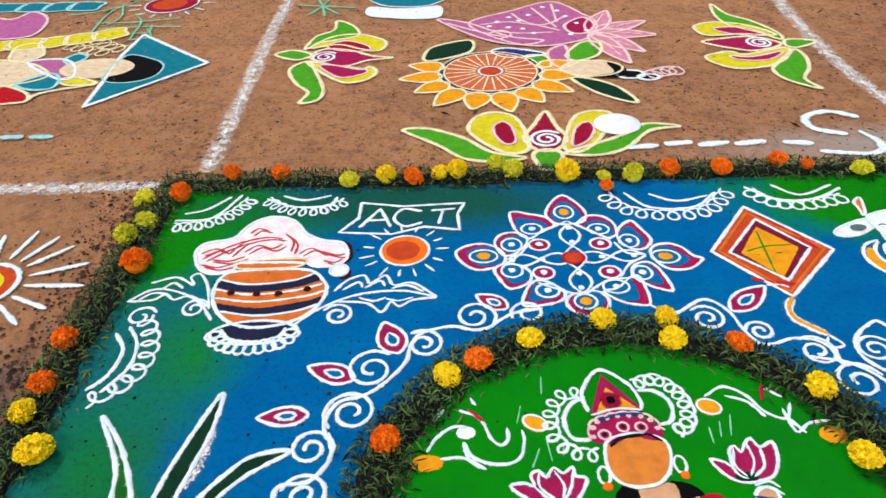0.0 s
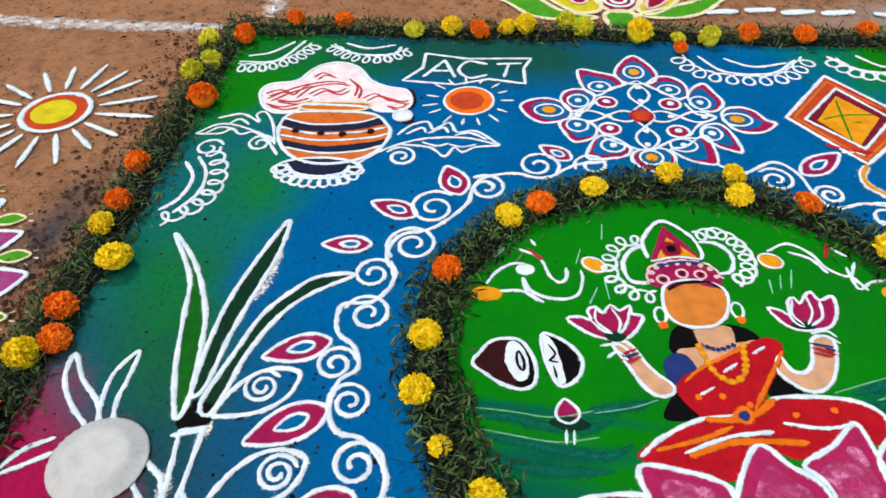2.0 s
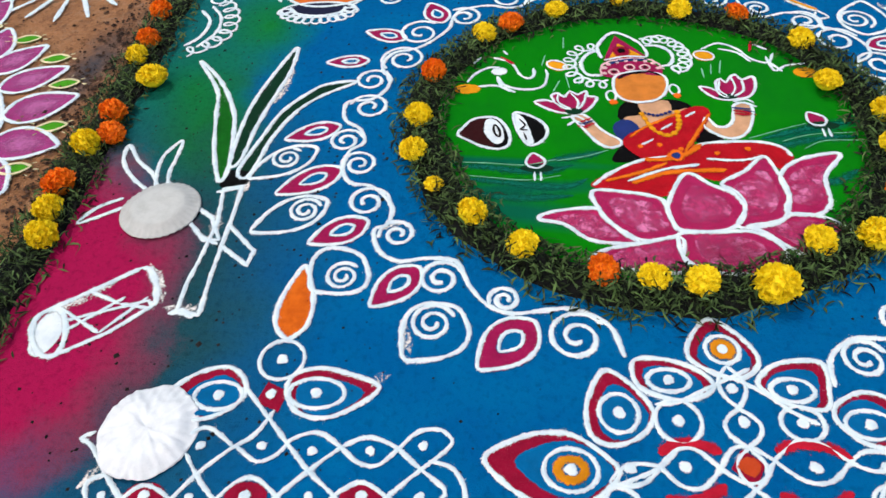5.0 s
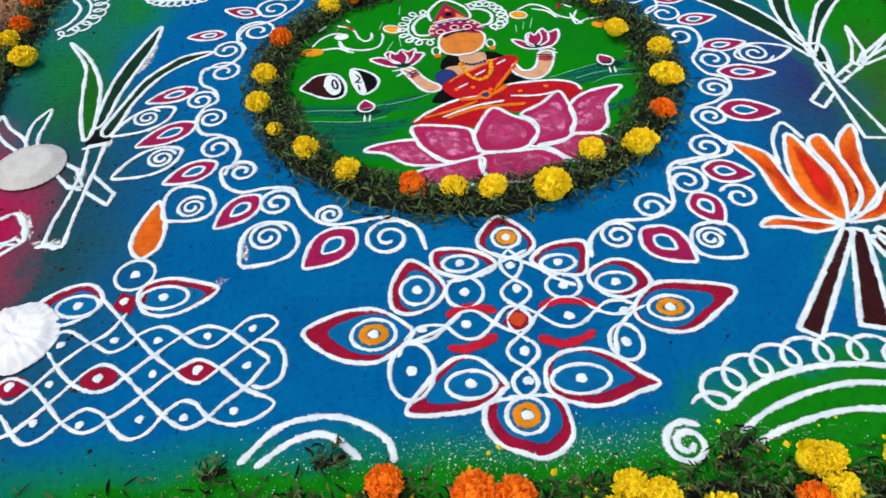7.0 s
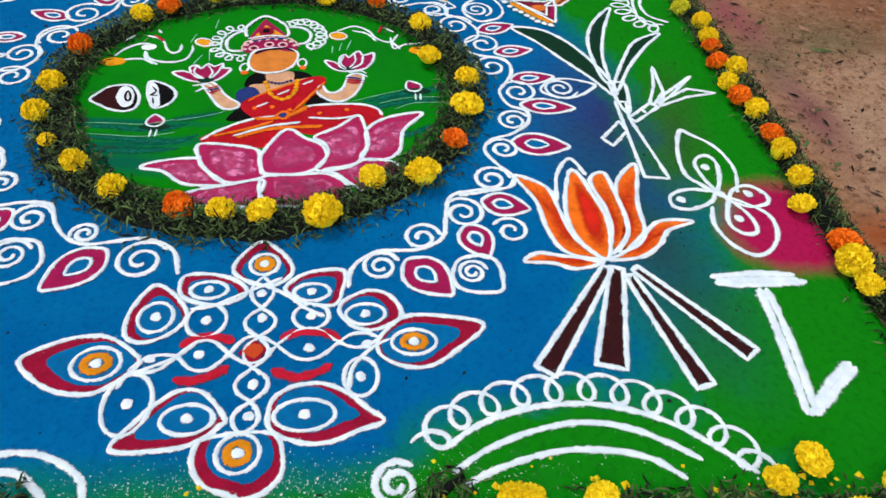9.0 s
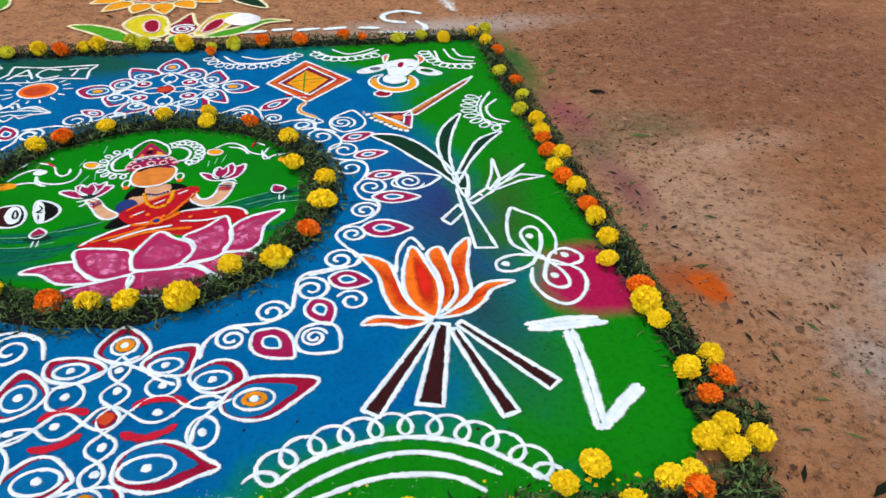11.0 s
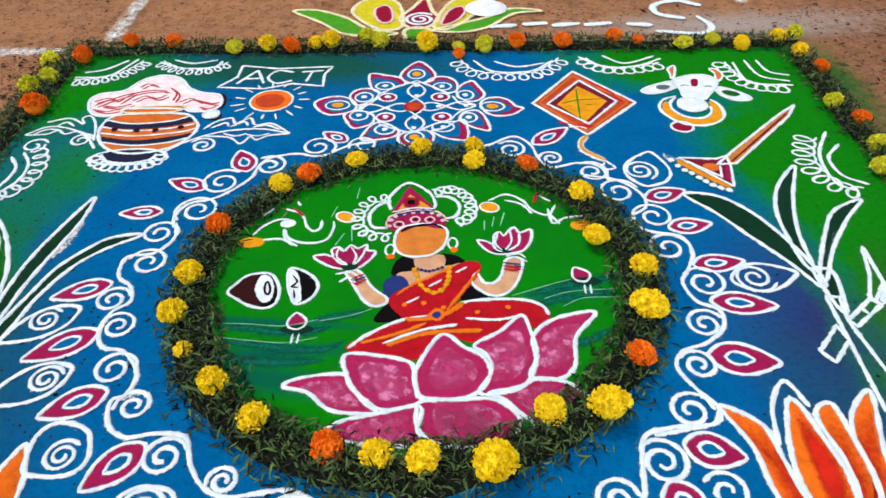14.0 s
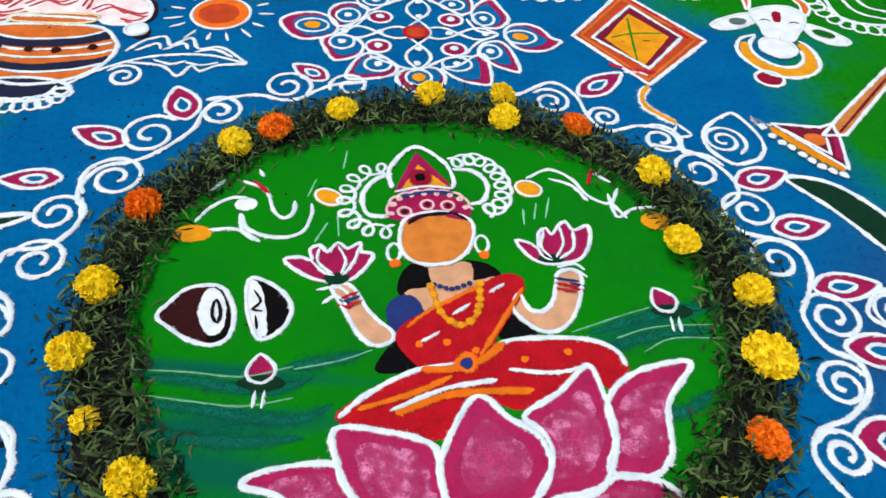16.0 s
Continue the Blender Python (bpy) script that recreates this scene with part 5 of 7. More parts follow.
# ---- lamp pattern, large rosette and lattice ----
def make_lattice():
    k = thing("lattice_knot_drawing", (-0.315, -0.173), "white powder lattice knot with red eyes and a flame on top", "powder drawing")
    for pts in ([(-0.444, -0.101), (-0.395, -0.131), (-0.357, -0.113), (-0.335, -0.082), (-0.287, -0.068), (-0.242, -0.094), (-0.203, -0.125), (-0.165, -0.13), (-0.129, -0.097), (-0.093, -0.059), (-0.049, -0.054), (-0.026, -0.079), (-0.052, -0.109), (-0.094, -0.146), (-0.139, -0.189), (-0.179, -0.224), (-0.219, -0.209), (-0.243, -0.186), (-0.299, -0.14), (-0.373, -0.061), (-0.454, 0.025)],
                [(-0.385, -0.022), (-0.413, -0.077), (-0.454, -0.109), (-0.504, -0.161), (-0.54, -0.211), (-0.58, -0.247), (-0.631, -0.215), (-0.678, -0.168), (-0.73, -0.111), (-0.757, -0.097), (-0.731, -0.081)],
                [(-0.236, -0.094), (-0.19, -0.074), (-0.137, -0.09), (-0.085, -0.132), (-0.035, -0.172), (-0.043, -0.192), (-0.075, -0.24), (-0.119, -0.28), (-0.146, -0.312), (-0.181, -0.331), (-0.219, -0.315), (-0.273, -0.267), (-0.343, -0.197), (-0.39, -0.164), (-0.425, -0.173), (-0.455, -0.208), (-0.491, -0.256), (-0.544, -0.316), (-0.59, -0.33), (-0.628, -0.3), (-0.658, -0.263), (-0.701, -0.211), (-0.708, -0.183), (-0.678, -0.168)],
                [(-0.539, -0.119), (-0.492, -0.175), (-0.446, -0.215), (-0.397, -0.233), (-0.36, -0.218), (-0.343, -0.197), (-0.286, -0.139), (-0.236, -0.094)], [(-0.547, -0.082), (-0.508, -0.065), (-0.45, -0.101)],
                [(-0.635, -0.219), (-0.6, -0.186), (-0.548, -0.205), (-0.493, -0.256), (-0.447, -0.303), (-0.399, -0.328), (-0.363, -0.314), (-0.352, -0.295)],
                [(-0.139, -0.189), (-0.188, -0.164), (-0.231, -0.186), (-0.287, -0.242), (-0.347, -0.295), (-0.372, -0.284), (-0.407, -0.272), (-0.445, -0.299), (-0.482, -0.338), (-0.514, -0.345), (-0.55, -0.316), (-0.583, -0.279), (-0.616, -0.274), (-0.646, -0.288), (-0.688, -0.3)],
                [(-0.139, -0.189), (-0.074, -0.246), (-0.01, -0.281), (-0.038, -0.315), (-0.086, -0.329), (-0.14, -0.311), (-0.179, -0.272), (-0.209, -0.268), (-0.236, -0.294), (-0.264, -0.337), (-0.3, -0.348), (-0.337, -0.323), (-0.356, -0.296)],
                [(-0.069, -0.117), (-0.024, -0.13), (0.001, -0.17), (-0.003, -0.224), (-0.034, -0.245), (-0.064, -0.239)]):
        Sheet().line(pts, 0.012).put("knot_line", k)
    for c in ((-0.513, -0.103), (-0.393, -0.099), (-0.293, -0.106), (-0.181, -0.102), (-0.081, -0.088), (-0.671, -0.21), (-0.505, -0.206), (-0.283, -0.195), (-0.08, -0.187), (-0.602, -0.299), (-0.507, -0.299), (-0.409, -0.31), (-0.285, -0.305), (-0.193, -0.307), (-0.092, -0.297)):
        Sheet().dot(c, 0.0095).put("bead", k)
    for c in ((-0.591, -0.207), (-0.401, -0.199), (-0.187, -0.191)):
        e = Sheet().fill(oval(c, 0.036, 0.024, 4), RED, 0.002).put("red_eye", k)
        Sheet().dot(c, 0.0115, WHITE, 0.004).put("bead", e)
    arm(k, [(-0.177, 0.037), (-0.237, 0.065), (-0.308, 0.08), (-0.364, 0.061), (-0.371, 0.019), (-0.338, -0.028), (-0.277, -0.037), (-0.219, -0.008)], (-0.307, 0.018), 0.058, 0.034, False)
    arm(k, [(-0.611, 0.011), (-0.573, 0.055), (-0.512, 0.077), (-0.471, 0.058), (-0.451, 0.016), (-0.477, -0.025), (-0.533, -0.05), (-0.583, -0.041)], (-0.508, 0.006), 0.05, 0.032, False)
    patch(k, "red_diamond", [(-0.424, -0.004), (-0.411, 0.039), (-0.369, 0.019), (-0.379, -0.022)], RED, 0.0, None, False)
    Sheet().dot((-0.399, 0.013), 0.011, WHITE, 0.004).put("bead", k)
    Sheet().line(oval((-0.395, 0.096), 0.048, 0.048), 0.012, None, True).dot((-0.395, 0.096), 0.012).put("loop", k)
    patch(k, "flame", leaf_shape((-0.394, 0.148), (-0.395, 0.357), 0.08, 0.36), EMBER_CLAY, 0.015, label="orange powder flame")


make_lattice()


def make_great_rosette():
    k = thing("knot_drawing", (0.521, -0.103), "large white knot pattern with crimson petals and gold eyes", "powder drawing")

    arm(k, [(0.031, -0.108), (0.085, -0.068), (0.144, -0.05), (0.21, -0.055), (0.284, -0.114), (0.277, -0.145), (0.241, -0.179), (0.202, -0.2), (0.14, -0.195), (0.079, -0.163)], (0.195, -0.125), 0.05, 0.042, True)
    arm(k, [(1.035, -0.053), (0.942, -0.024), (0.851, -0.022), (0.792, -0.076), (0.787, -0.124), (0.838, -0.161), (0.904, -0.163), (0.974, -0.116)], (0.868, -0.097), 0.05, 0.034, True)
    arm(k, [(0.238, -0.059), (0.23, -0), (0.249, 0.06), (0.279, 0.095), (0.329, 0.058), (0.363, 0.002), (0.342, -0.046), (0.285, -0.075)], (0.294, -0.005), 0.038, 0.042, False)
    arm(k, [(0.341, 0.052), (0.333, 0.116), (0.396, 0.123), (0.462, 0.099), (0.489, 0.057), (0.425, 0.025)], (0.4, 0.071), 0.042, 0.026, False)
    arm(k, [(0.47, 0.103), (0.445, 0.137), (0.466, 0.189), (0.508, 0.228), (0.56, 0.188), (0.59, 0.134), (0.576, 0.097), (0.529, 0.076)], (0.52, 0.148), 0.034, 0.034, True)
    arm(k, [(0.572, 0.071), (0.623, 0.119), (0.711, 0.124), (0.709, 0.058), (0.69, 0.014), (0.617, 0.027)], (0.637, 0.056), 0.042, 0.026, False)
    arm(k, [(0.702, -0.011), (0.71, 0.029), (0.77, 0.059), (0.821, 0.04), (0.846, -0.022), (0.792, -0.058), (0.744, -0.056)], (0.761, -0.014), 0.045, 0.03, False)
    arm(k, [(0.265, -0.33), (0.304, -0.263), (0.345, -0.217), (0.384, -0.195), (0.431, -0.207), (0.481, -0.269), (0.473, -0.284), (0.44, -0.314), (0.384, -0.333)], (0.403, -0.268), 0.052, 0.034, False)
    arm(k, [(0.563, -0.234), (0.6, -0.201), (0.663, -0.192), (0.719, -0.216), (0.765, -0.258), (0.801, -0.291), (0.747, -0.311), (0.688, -0.334), (0.628, -0.332), (0.565, -0.298)], (0.636, -0.269), 0.062, 0.036, False)
    arm(k, [(0.476, -0.305), (0.432, -0.314), (0.422, -0.359), (0.448, -0.407), (0.5, -0.432), (0.533, -0.444), (0.572, -0.43), (0.601, -0.395), (0.599, -0.345), (0.583, -0.309), (0.533, -0.3)], (0.512, -0.347), 0.042, 0.042, True)
    s = Sheet()
    twine(s, [(0.263, -0.145), (0.357, -0.114), (0.467, -0.111), (0.567, -0.093), (0.702, -0.09), (0.792, -0.082)], (0.02, 0.04, 0.036, 0.042, 0.02))
    twine(s, [(0.52, 0.109), (0.525, 0.014), (0.526, -0.069), (0.521, -0.15), (0.524, -0.233), (0.512, -0.309)], (0.026, 0.034, 0.026, 0.034, 0.026))
    for pts in ([(0.365, 0.016), (0.409, 0.022), (0.478, 0.058), (0.565, 0.104)], [(0.473, 0.104), (0.568, 0.058), (0.63, 0.005), (0.669, -0.016)], [(0.25, -0.19), (0.262, -0.161), (0.304, -0.14), (0.357, -0.114), (0.396, -0.077)], [(0.725, -0.213), (0.733, -0.157), (0.776, -0.107), (0.814, -0.086)]):
        s.line(pts, 0.0125)
    s.put("knot_line", k)
    for c, rx, ry in (((0.406, -0.018), 0.044, 0.046), ((0.638, -0.015), 0.04, 0.036), ((0.279, -0.226), 0.048, 0.072), ((0.75, -0.182), 0.036, 0.048)):
        Sheet().line(oval(c, rx, ry), 0.012, None, True).dot(c, 0.012).put("loop", k)
    for q in ([(0.359, -0.171), (0.4, -0.177), (0.449, -0.158), (0.47, -0.142)], [(0.56, -0.156), (0.609, -0.177), (0.656, -0.168), (0.688, -0.148)], [(0.36, -0.089), (0.394, -0.065), (0.437, -0.065), (0.475, -0.08)], [(0.572, -0.075), (0.614, -0.059), (0.67, -0.064), (0.708, -0.084)]):
        strokes(k, "crimson_arc", [q], 0.028, RED_LINE)
    dia = patch(k, "centre_dot", [(0.489, -0.111), (0.513, -0.076), (0.546, -0.102), (0.523, -0.14)], RED, 0.0, None, False, 0.004)
    Sheet().fill([(0.501, -0.108), (0.518, -0.091), (0.536, -0.103), (0.522, -0.124)], BRICK, 0.0062).put("orange_spot", dia)
    for c in [(0.403, -0.11), (0.638, -0.104), (0.521, 0.057), (0.528, -0.015), (0.303, -0.117), (0.764, -0.099), (0.526, -0.19), (0.524, -0.267)]:
        Sheet().dot(c, 0.012).put("bead", k)


make_great_rosette()


# ---- sugar canes, drum, fire, bow and strokes ----
def make_cane(name_c, blades, stalk, bars, label, group, shoots=()):
    c = thing("sugar_cane_drawing", name_c, label, "powder drawing", group)
    for pts, fill in blades:
        patch(c, "leaf", pts, fill, 0.0 if fill is BLACK else 0.0165)
    for pts in stalk:
        Sheet().line(pts, 0.0155, None, True, False).put("stalk", c)
    for pts in shoots:
        Sheet().line(pts, 0.0145).put("shoot", c)
    for q in bars:
        strokes(c, "joint", [q], 0.017, None, False)


make_cane((-0.626, 0.4), (([(-0.899, 1.203), (-0.805, 1.098), (-0.727, 0.954), (-0.698, 0.851), (-0.673, 0.698), (-0.685, 0.646), (-0.732, 0.767), (-0.771, 0.927), (-0.802, 1.05)], CANE), ([(-0.599, 1.278), (-0.593, 1.154), (-0.612, 1.035), (-0.637, 0.874), (-0.646, 0.731), (-0.669, 0.702), (-0.679, 0.773), (-0.677, 0.951), (-0.649, 1.108)], BOTTLE), ([(-0.378, 1.09), (-0.47, 1.021), (-0.534, 0.943), (-0.581, 0.819), (-0.607, 0.666), (-0.643, 0.683), (-0.611, 0.82), (-0.579, 0.938), (-0.53, 1.015), (-0.47, 1.075)], BOTTLE), ([(-0.674, 0.63), (-0.669, 0.684), (-0.6, 0.679), (-0.613, 0.637), (-0.642, 0.613)], BLACK)),
          ([(-0.663, 0.614), (-0.646, 0.495), (-0.655, 0.378), (-0.665, 0.29), (-0.662, 0.213), (-0.609, 0.207), (-0.614, 0.315), (-0.613, 0.426), (-0.613, 0.55), (-0.615, 0.626)], [(-0.615, 0.486), (-0.53, 0.399), (-0.536, 0.354), (-0.615, 0.415)], [(-0.725, 0.501), (-0.664, 0.432), (-0.626, 0.434), (-0.664, 0.509), (-0.71, 0.542)]), ([(-0.679, 0.602), (-0.613, 0.62)], [(-0.679, 0.445), (-0.624, 0.419)], [(-0.681, 0.208), (-0.653, 0.219), (-0.62, 0.198)]),
          "white and dark green powder sugar canes, crossed", "sugar canes on the two sides",
          ([(-0.869, 0.607), (-0.93, 0.659), (-0.976, 0.723), (-0.984, 0.789), (-0.934, 0.724), (-0.879, 0.674), (-0.843, 0.621)], [(-0.845, 0.603), (-0.862, 0.661), (-0.869, 0.741), (-0.836, 0.81), (-0.83, 0.736), (-0.831, 0.68), (-0.817, 0.62)], [(-0.921, 0.577), (-0.977, 0.542), (-1.008, 0.485), (-0.951, 0.515), (-0.911, 0.543)]))
make_cane((1.588, 0.707), (([(1.573, 0.928), (1.607, 0.935), (1.626, 0.917), (1.617, 0.839), (1.598, 0.766), (1.582, 0.794)], BOTTLE), ([(1.3, 1.286), (1.402, 1.276), (1.49, 1.183), (1.56, 1.024), (1.589, 0.885), (1.567, 0.867), (1.518, 0.961), (1.446, 1.073), (1.376, 1.187)], BOTTLE), ([(1.706, 1.442), (1.612, 1.329), (1.563, 1.199), (1.553, 1.062), (1.56, 0.95), (1.579, 0.938), (1.594, 1.102), (1.641, 1.274)], BOTTLE), ([(1.846, 1.254), (1.743, 1.202), (1.677, 1.104), (1.581, 0.903), (1.596, 0.89), (1.669, 1.025), (1.765, 1.16)], BOTTLE)),
          ([(1.568, 0.823), (1.603, 0.822), (1.591, 0.734), (1.63, 0.444), (1.559, 0.453)], [(1.478, 0.632), (1.504, 0.596), (1.566, 0.668), (1.553, 0.717)], [(1.592, 0.737), (1.679, 0.813), (1.704, 0.795), (1.607, 0.715)], [(1.752, 1.028), (1.746, 0.879), (1.698, 0.812), (1.68, 0.813), (1.721, 0.908)], [(1.869, 0.971), (1.746, 0.865), (1.708, 0.807), (1.759, 0.849)], [(1.922, 0.871), (1.833, 0.896), (1.736, 0.834), (1.709, 0.797), (1.817, 0.848)]), ([(1.641, 0.782), (1.656, 0.757)],),
          "white and dark green powder sugar canes, crossed", "sugar canes on the two sides")


def make_drum():
    d = thing("drum_drawing", (-0.846, 0.21), "white powder drum with crossed cords on magenta", "powder drawing")
    Sheet().line([(-0.974, 0.203), (-0.884, 0.267), (-0.789, 0.34)], 0.017, None, False, False).line([(-0.887, 0.097), (-0.797, 0.156), (-0.719, 0.235)], 0.016, None, False, False).put("side", d)
    Sheet().line([(-0.789, 0.34), (-0.767, 0.337), (-0.735, 0.289), (-0.719, 0.235), (-0.738, 0.241)], 0.02).put("end_ring", d)
    Sheet().line([(-0.977, 0.198), (-0.975, 0.15), (-0.931, 0.094), (-0.893, 0.095), (-0.897, 0.153), (-0.934, 0.212)], 0.018, None, True).put("end_ring", d)
    patch(d, "end_face", oval((-0.939, 0.151), 0.03, 0.06), CHALK, 0.0)
    for pts in ([(-0.928, 0.213), (-0.821, 0.152)], [(-0.821, 0.152), (-0.743, 0.254)], [(-0.903, 0.152), (-0.796, 0.253)], [(-0.884, 0.267), (-0.802, 0.233)], [(-0.802, 0.233), (-0.724, 0.222)], [(-0.908, 0.184), (-0.733, 0.246)]):
        Sheet().line(pts, 0.0115, None, False, False).put("cord", d)


make_drum()


def make_fire():
    f = thing("bonfire_drawing", (1.377, 0.139), "orange powder flames over dark brown logs, outlined in white", "powder drawing")
    for a, b, w in (((1.363, 0.11), (1.151, -0.188), 0.05), ((1.387, 0.108), (1.3, -0.183), 0.068), ((1.412, 0.082), (1.496, -0.242), 0.045), ((1.433, 0.105), (1.634, -0.165), 0.045)):
        d = V2(b) - V2(a)
        n = np.array((-d[1], d[0])) / np.linalg.norm(d) * w / 2
        patch(f, "log", [V2(a) + n * 0.5, V2(b) + n, V2(b) - n, V2(a) - n * 0.5], MAROON, 0.017, None, False)
    Sheet().line([(1.283, 0.357), (1.305, 0.467), (1.357, 0.538), (1.39, 0.462)], 0.016).put("flame_edge", f)
    for pts in ([(1.158, 0.137), (1.197, 0.165), (1.262, 0.152), (1.359, 0.133), (1.288, 0.108), (1.226, 0.13)], [(1.64, 0.267), (1.553, 0.273), (1.488, 0.222), (1.423, 0.161), (1.376, 0.136), (1.462, 0.143), (1.523, 0.185), (1.562, 0.236)],
                [(1.183, 0.465), (1.265, 0.414), (1.283, 0.319), (1.302, 0.216), (1.356, 0.135), (1.307, 0.144), (1.258, 0.181), (1.235, 0.259), (1.225, 0.36)],
                [(1.394, 0.44), (1.441, 0.474), (1.454, 0.396), (1.459, 0.307), (1.445, 0.225), (1.409, 0.175), (1.384, 0.159), (1.409, 0.241), (1.412, 0.325)], [(1.547, 0.507), (1.485, 0.456), (1.456, 0.381), (1.46, 0.293), (1.449, 0.225), (1.407, 0.162), (1.463, 0.184), (1.497, 0.235), (1.508, 0.348)]):
        p = patch(f, "flame", pts, ORANGE, 0.0165)
        Sheet().blush(pts, EMBER, 0.0027, V2((1.37, 0.139)) * 0.3 - np.mean(pts, axis=0) * 0.3, 0.75).put("red_tint", p)
    m = patch(f, "flame", [(1.37, 0.137), (1.319, 0.194), (1.298, 0.276), (1.31, 0.375), (1.344, 0.48), (1.368, 0.466), (1.387, 0.385), (1.404, 0.297), (1.397, 0.215)], ORANGE, 0.0165, None, True, 0.0022)
    Sheet().blush([(1.345, 0.461), (1.39, 0.379), (1.401, 0.264), (1.373, 0.154), (1.333, 0.214)], EMBER, 0.0036, (0, 0), 1.3).put("flame_core", m)


make_fire()


def make_bow():
    b = thing("bow_knot_drawing", (1.771, 0.36), "white powder bow knot with dots on magenta and green", "powder drawing")
    for name, pts in (("outer_loop", [(1.808, 0.379), (1.838, 0.479), (1.819, 0.582), (1.762, 0.646), (1.732, 0.666), (1.693, 0.565), (1.682, 0.466), (1.714, 0.416), (1.761, 0.37), (1.817, 0.333), (1.862, 0.289), (1.861, 0.223), (1.82, 0.161), (1.766, 0.139), (1.718, 0.179), (1.696, 0.254), (1.715, 0.325)]), ("inner_loop", [(1.72, 0.34), (1.772, 0.425), (1.793, 0.512), (1.77, 0.547), (1.729, 0.516), (1.73, 0.45), (1.752, 0.383), (1.79, 0.326), (1.811, 0.266), (1.802, 0.222), (1.763, 0.219), (1.739, 0.257), (1.756, 0.316), (1.797, 0.389), (1.852, 0.408), (1.89, 0.368), (1.875, 0.332), (1.822, 0.321), (1.779, 0.342)]), ("side_loop", [(1.748, 0.383), (1.674, 0.397), (1.612, 0.374), (1.606, 0.329), (1.652, 0.315), (1.714, 0.34), (1.741, 0.371)])):
        Sheet().line(pts, 0.0165).put(name, b)
    for c in ((1.753, 0.491), (1.635, 0.354), (1.838, 0.374), (1.772, 0.275), (1.758, 0.373)):
        Sheet().dot(c, 0.014, WHITE).put("bead", b)


make_bow()
k = thing("tick_drawing", (1.731, -0.121), "broad white powder strokes, a bar and a tick, on green", "powder drawing")
for runs in (([(1.615, 0.069), (1.724, 0.076), (1.839, 0.069)], [(1.62, 0.049), (1.735, 0.041), (1.861, 0.046)], [(1.626, 0.058), (1.74, 0.057), (1.841, 0.055)]), ([(1.728, 0.029), (1.719, -0.113), (1.694, -0.325)], [(1.746, 0.028), (1.741, -0.115), (1.716, -0.311)]), ([(1.697, -0.326), (1.781, -0.247), (1.853, -0.197)], [(1.71, -0.327), (1.789, -0.261), (1.86, -0.21)])):
    s = Sheet()
    for n, pts in enumerate(runs):
        s.line(pts, 0.027, None, False, True, z=0.003 + 0.0004 * n)
    s.put("bar", k)


# ---- the seated figure on its lotus, inside the ring ----
def make_great_lotus():
    l = thing("lotus_drawing", (0.559, 0.511), "large pink powder lotus outlined in white", "powder drawing")
    for pts in ([(0.275, 0.385), (0.309, 0.42), (0.385, 0.439), (0.487, 0.461), (0.484, 0.394), (0.511, 0.357), (0.364, 0.357)], [(0.65, 0.5), (0.723, 0.519), (0.772, 0.545), (0.83, 0.536), (0.876, 0.502), (0.908, 0.45), (0.785, 0.403), (0.727, 0.439), (0.681, 0.485)],
                [(0.493, 0.477), (0.59, 0.481), (0.655, 0.484), (0.709, 0.448), (0.716, 0.397), (0.657, 0.355), (0.536, 0.358), (0.489, 0.395), (0.48, 0.446)], [(0.155, 0.518), (0.192, 0.544), (0.292, 0.557), (0.314, 0.525), (0.357, 0.471), (0.385, 0.442), (0.281, 0.449), (0.217, 0.501)],
                [(0.94, 0.766), (0.833, 0.742), (0.771, 0.683), (0.77, 0.603), (0.753, 0.552), (0.818, 0.542), (0.864, 0.582), (0.88, 0.679)], [(0.294, 0.617), (0.391, 0.613), (0.457, 0.593), (0.471, 0.557), (0.48, 0.492), (0.497, 0.477), (0.41, 0.45), (0.357, 0.479), (0.314, 0.533)],
                [(0.744, 0.754), (0.686, 0.698), (0.619, 0.65), (0.651, 0.616), (0.659, 0.565), (0.63, 0.499), (0.716, 0.51), (0.756, 0.552), (0.775, 0.621), (0.764, 0.702)], [(0.534, 0.686), (0.473, 0.57), (0.476, 0.516), (0.5, 0.484), (0.591, 0.486), (0.638, 0.518), (0.656, 0.565), (0.638, 0.615), (0.591, 0.645)]):
        p = patch(l, "petal", pts, PINK, 0.015)
        Sheet().blush(pts, BLOOM, 0.0026, (0.0, -0.01), 0.7).put("light_dusting", p)
        c = np.mean([V2(q) for q in pts], 0)
        Sheet().fill(shrink(pts, 0.6, c), ROSE, 0.0022).put("pale_bloom", p)


def rose_material():
    """A rubbed-in paler patch: pink grains thinning out into what lies below."""
    m, nt, b = nodes("pale_rose_powder")
    fine, wide = grain(nt, 300, 3), grain(nt, 28, 4)
    nt.links.new(mix(nt, span(nt, wide, 0.4, 0.6), lin(190, 52, 108), lin(220, 124, 170)), b.inputs["Base Color"])
    b.inputs["Roughness"].default_value = 0.93
    nt.links.new(span(nt, sums(nt, "ADD", sums(nt, "MULTIPLY", fine, 0.5), wide), 0.62, 1.0), b.inputs["Alpha"])
    return m


ROSE = rose_material()
make_great_lotus()


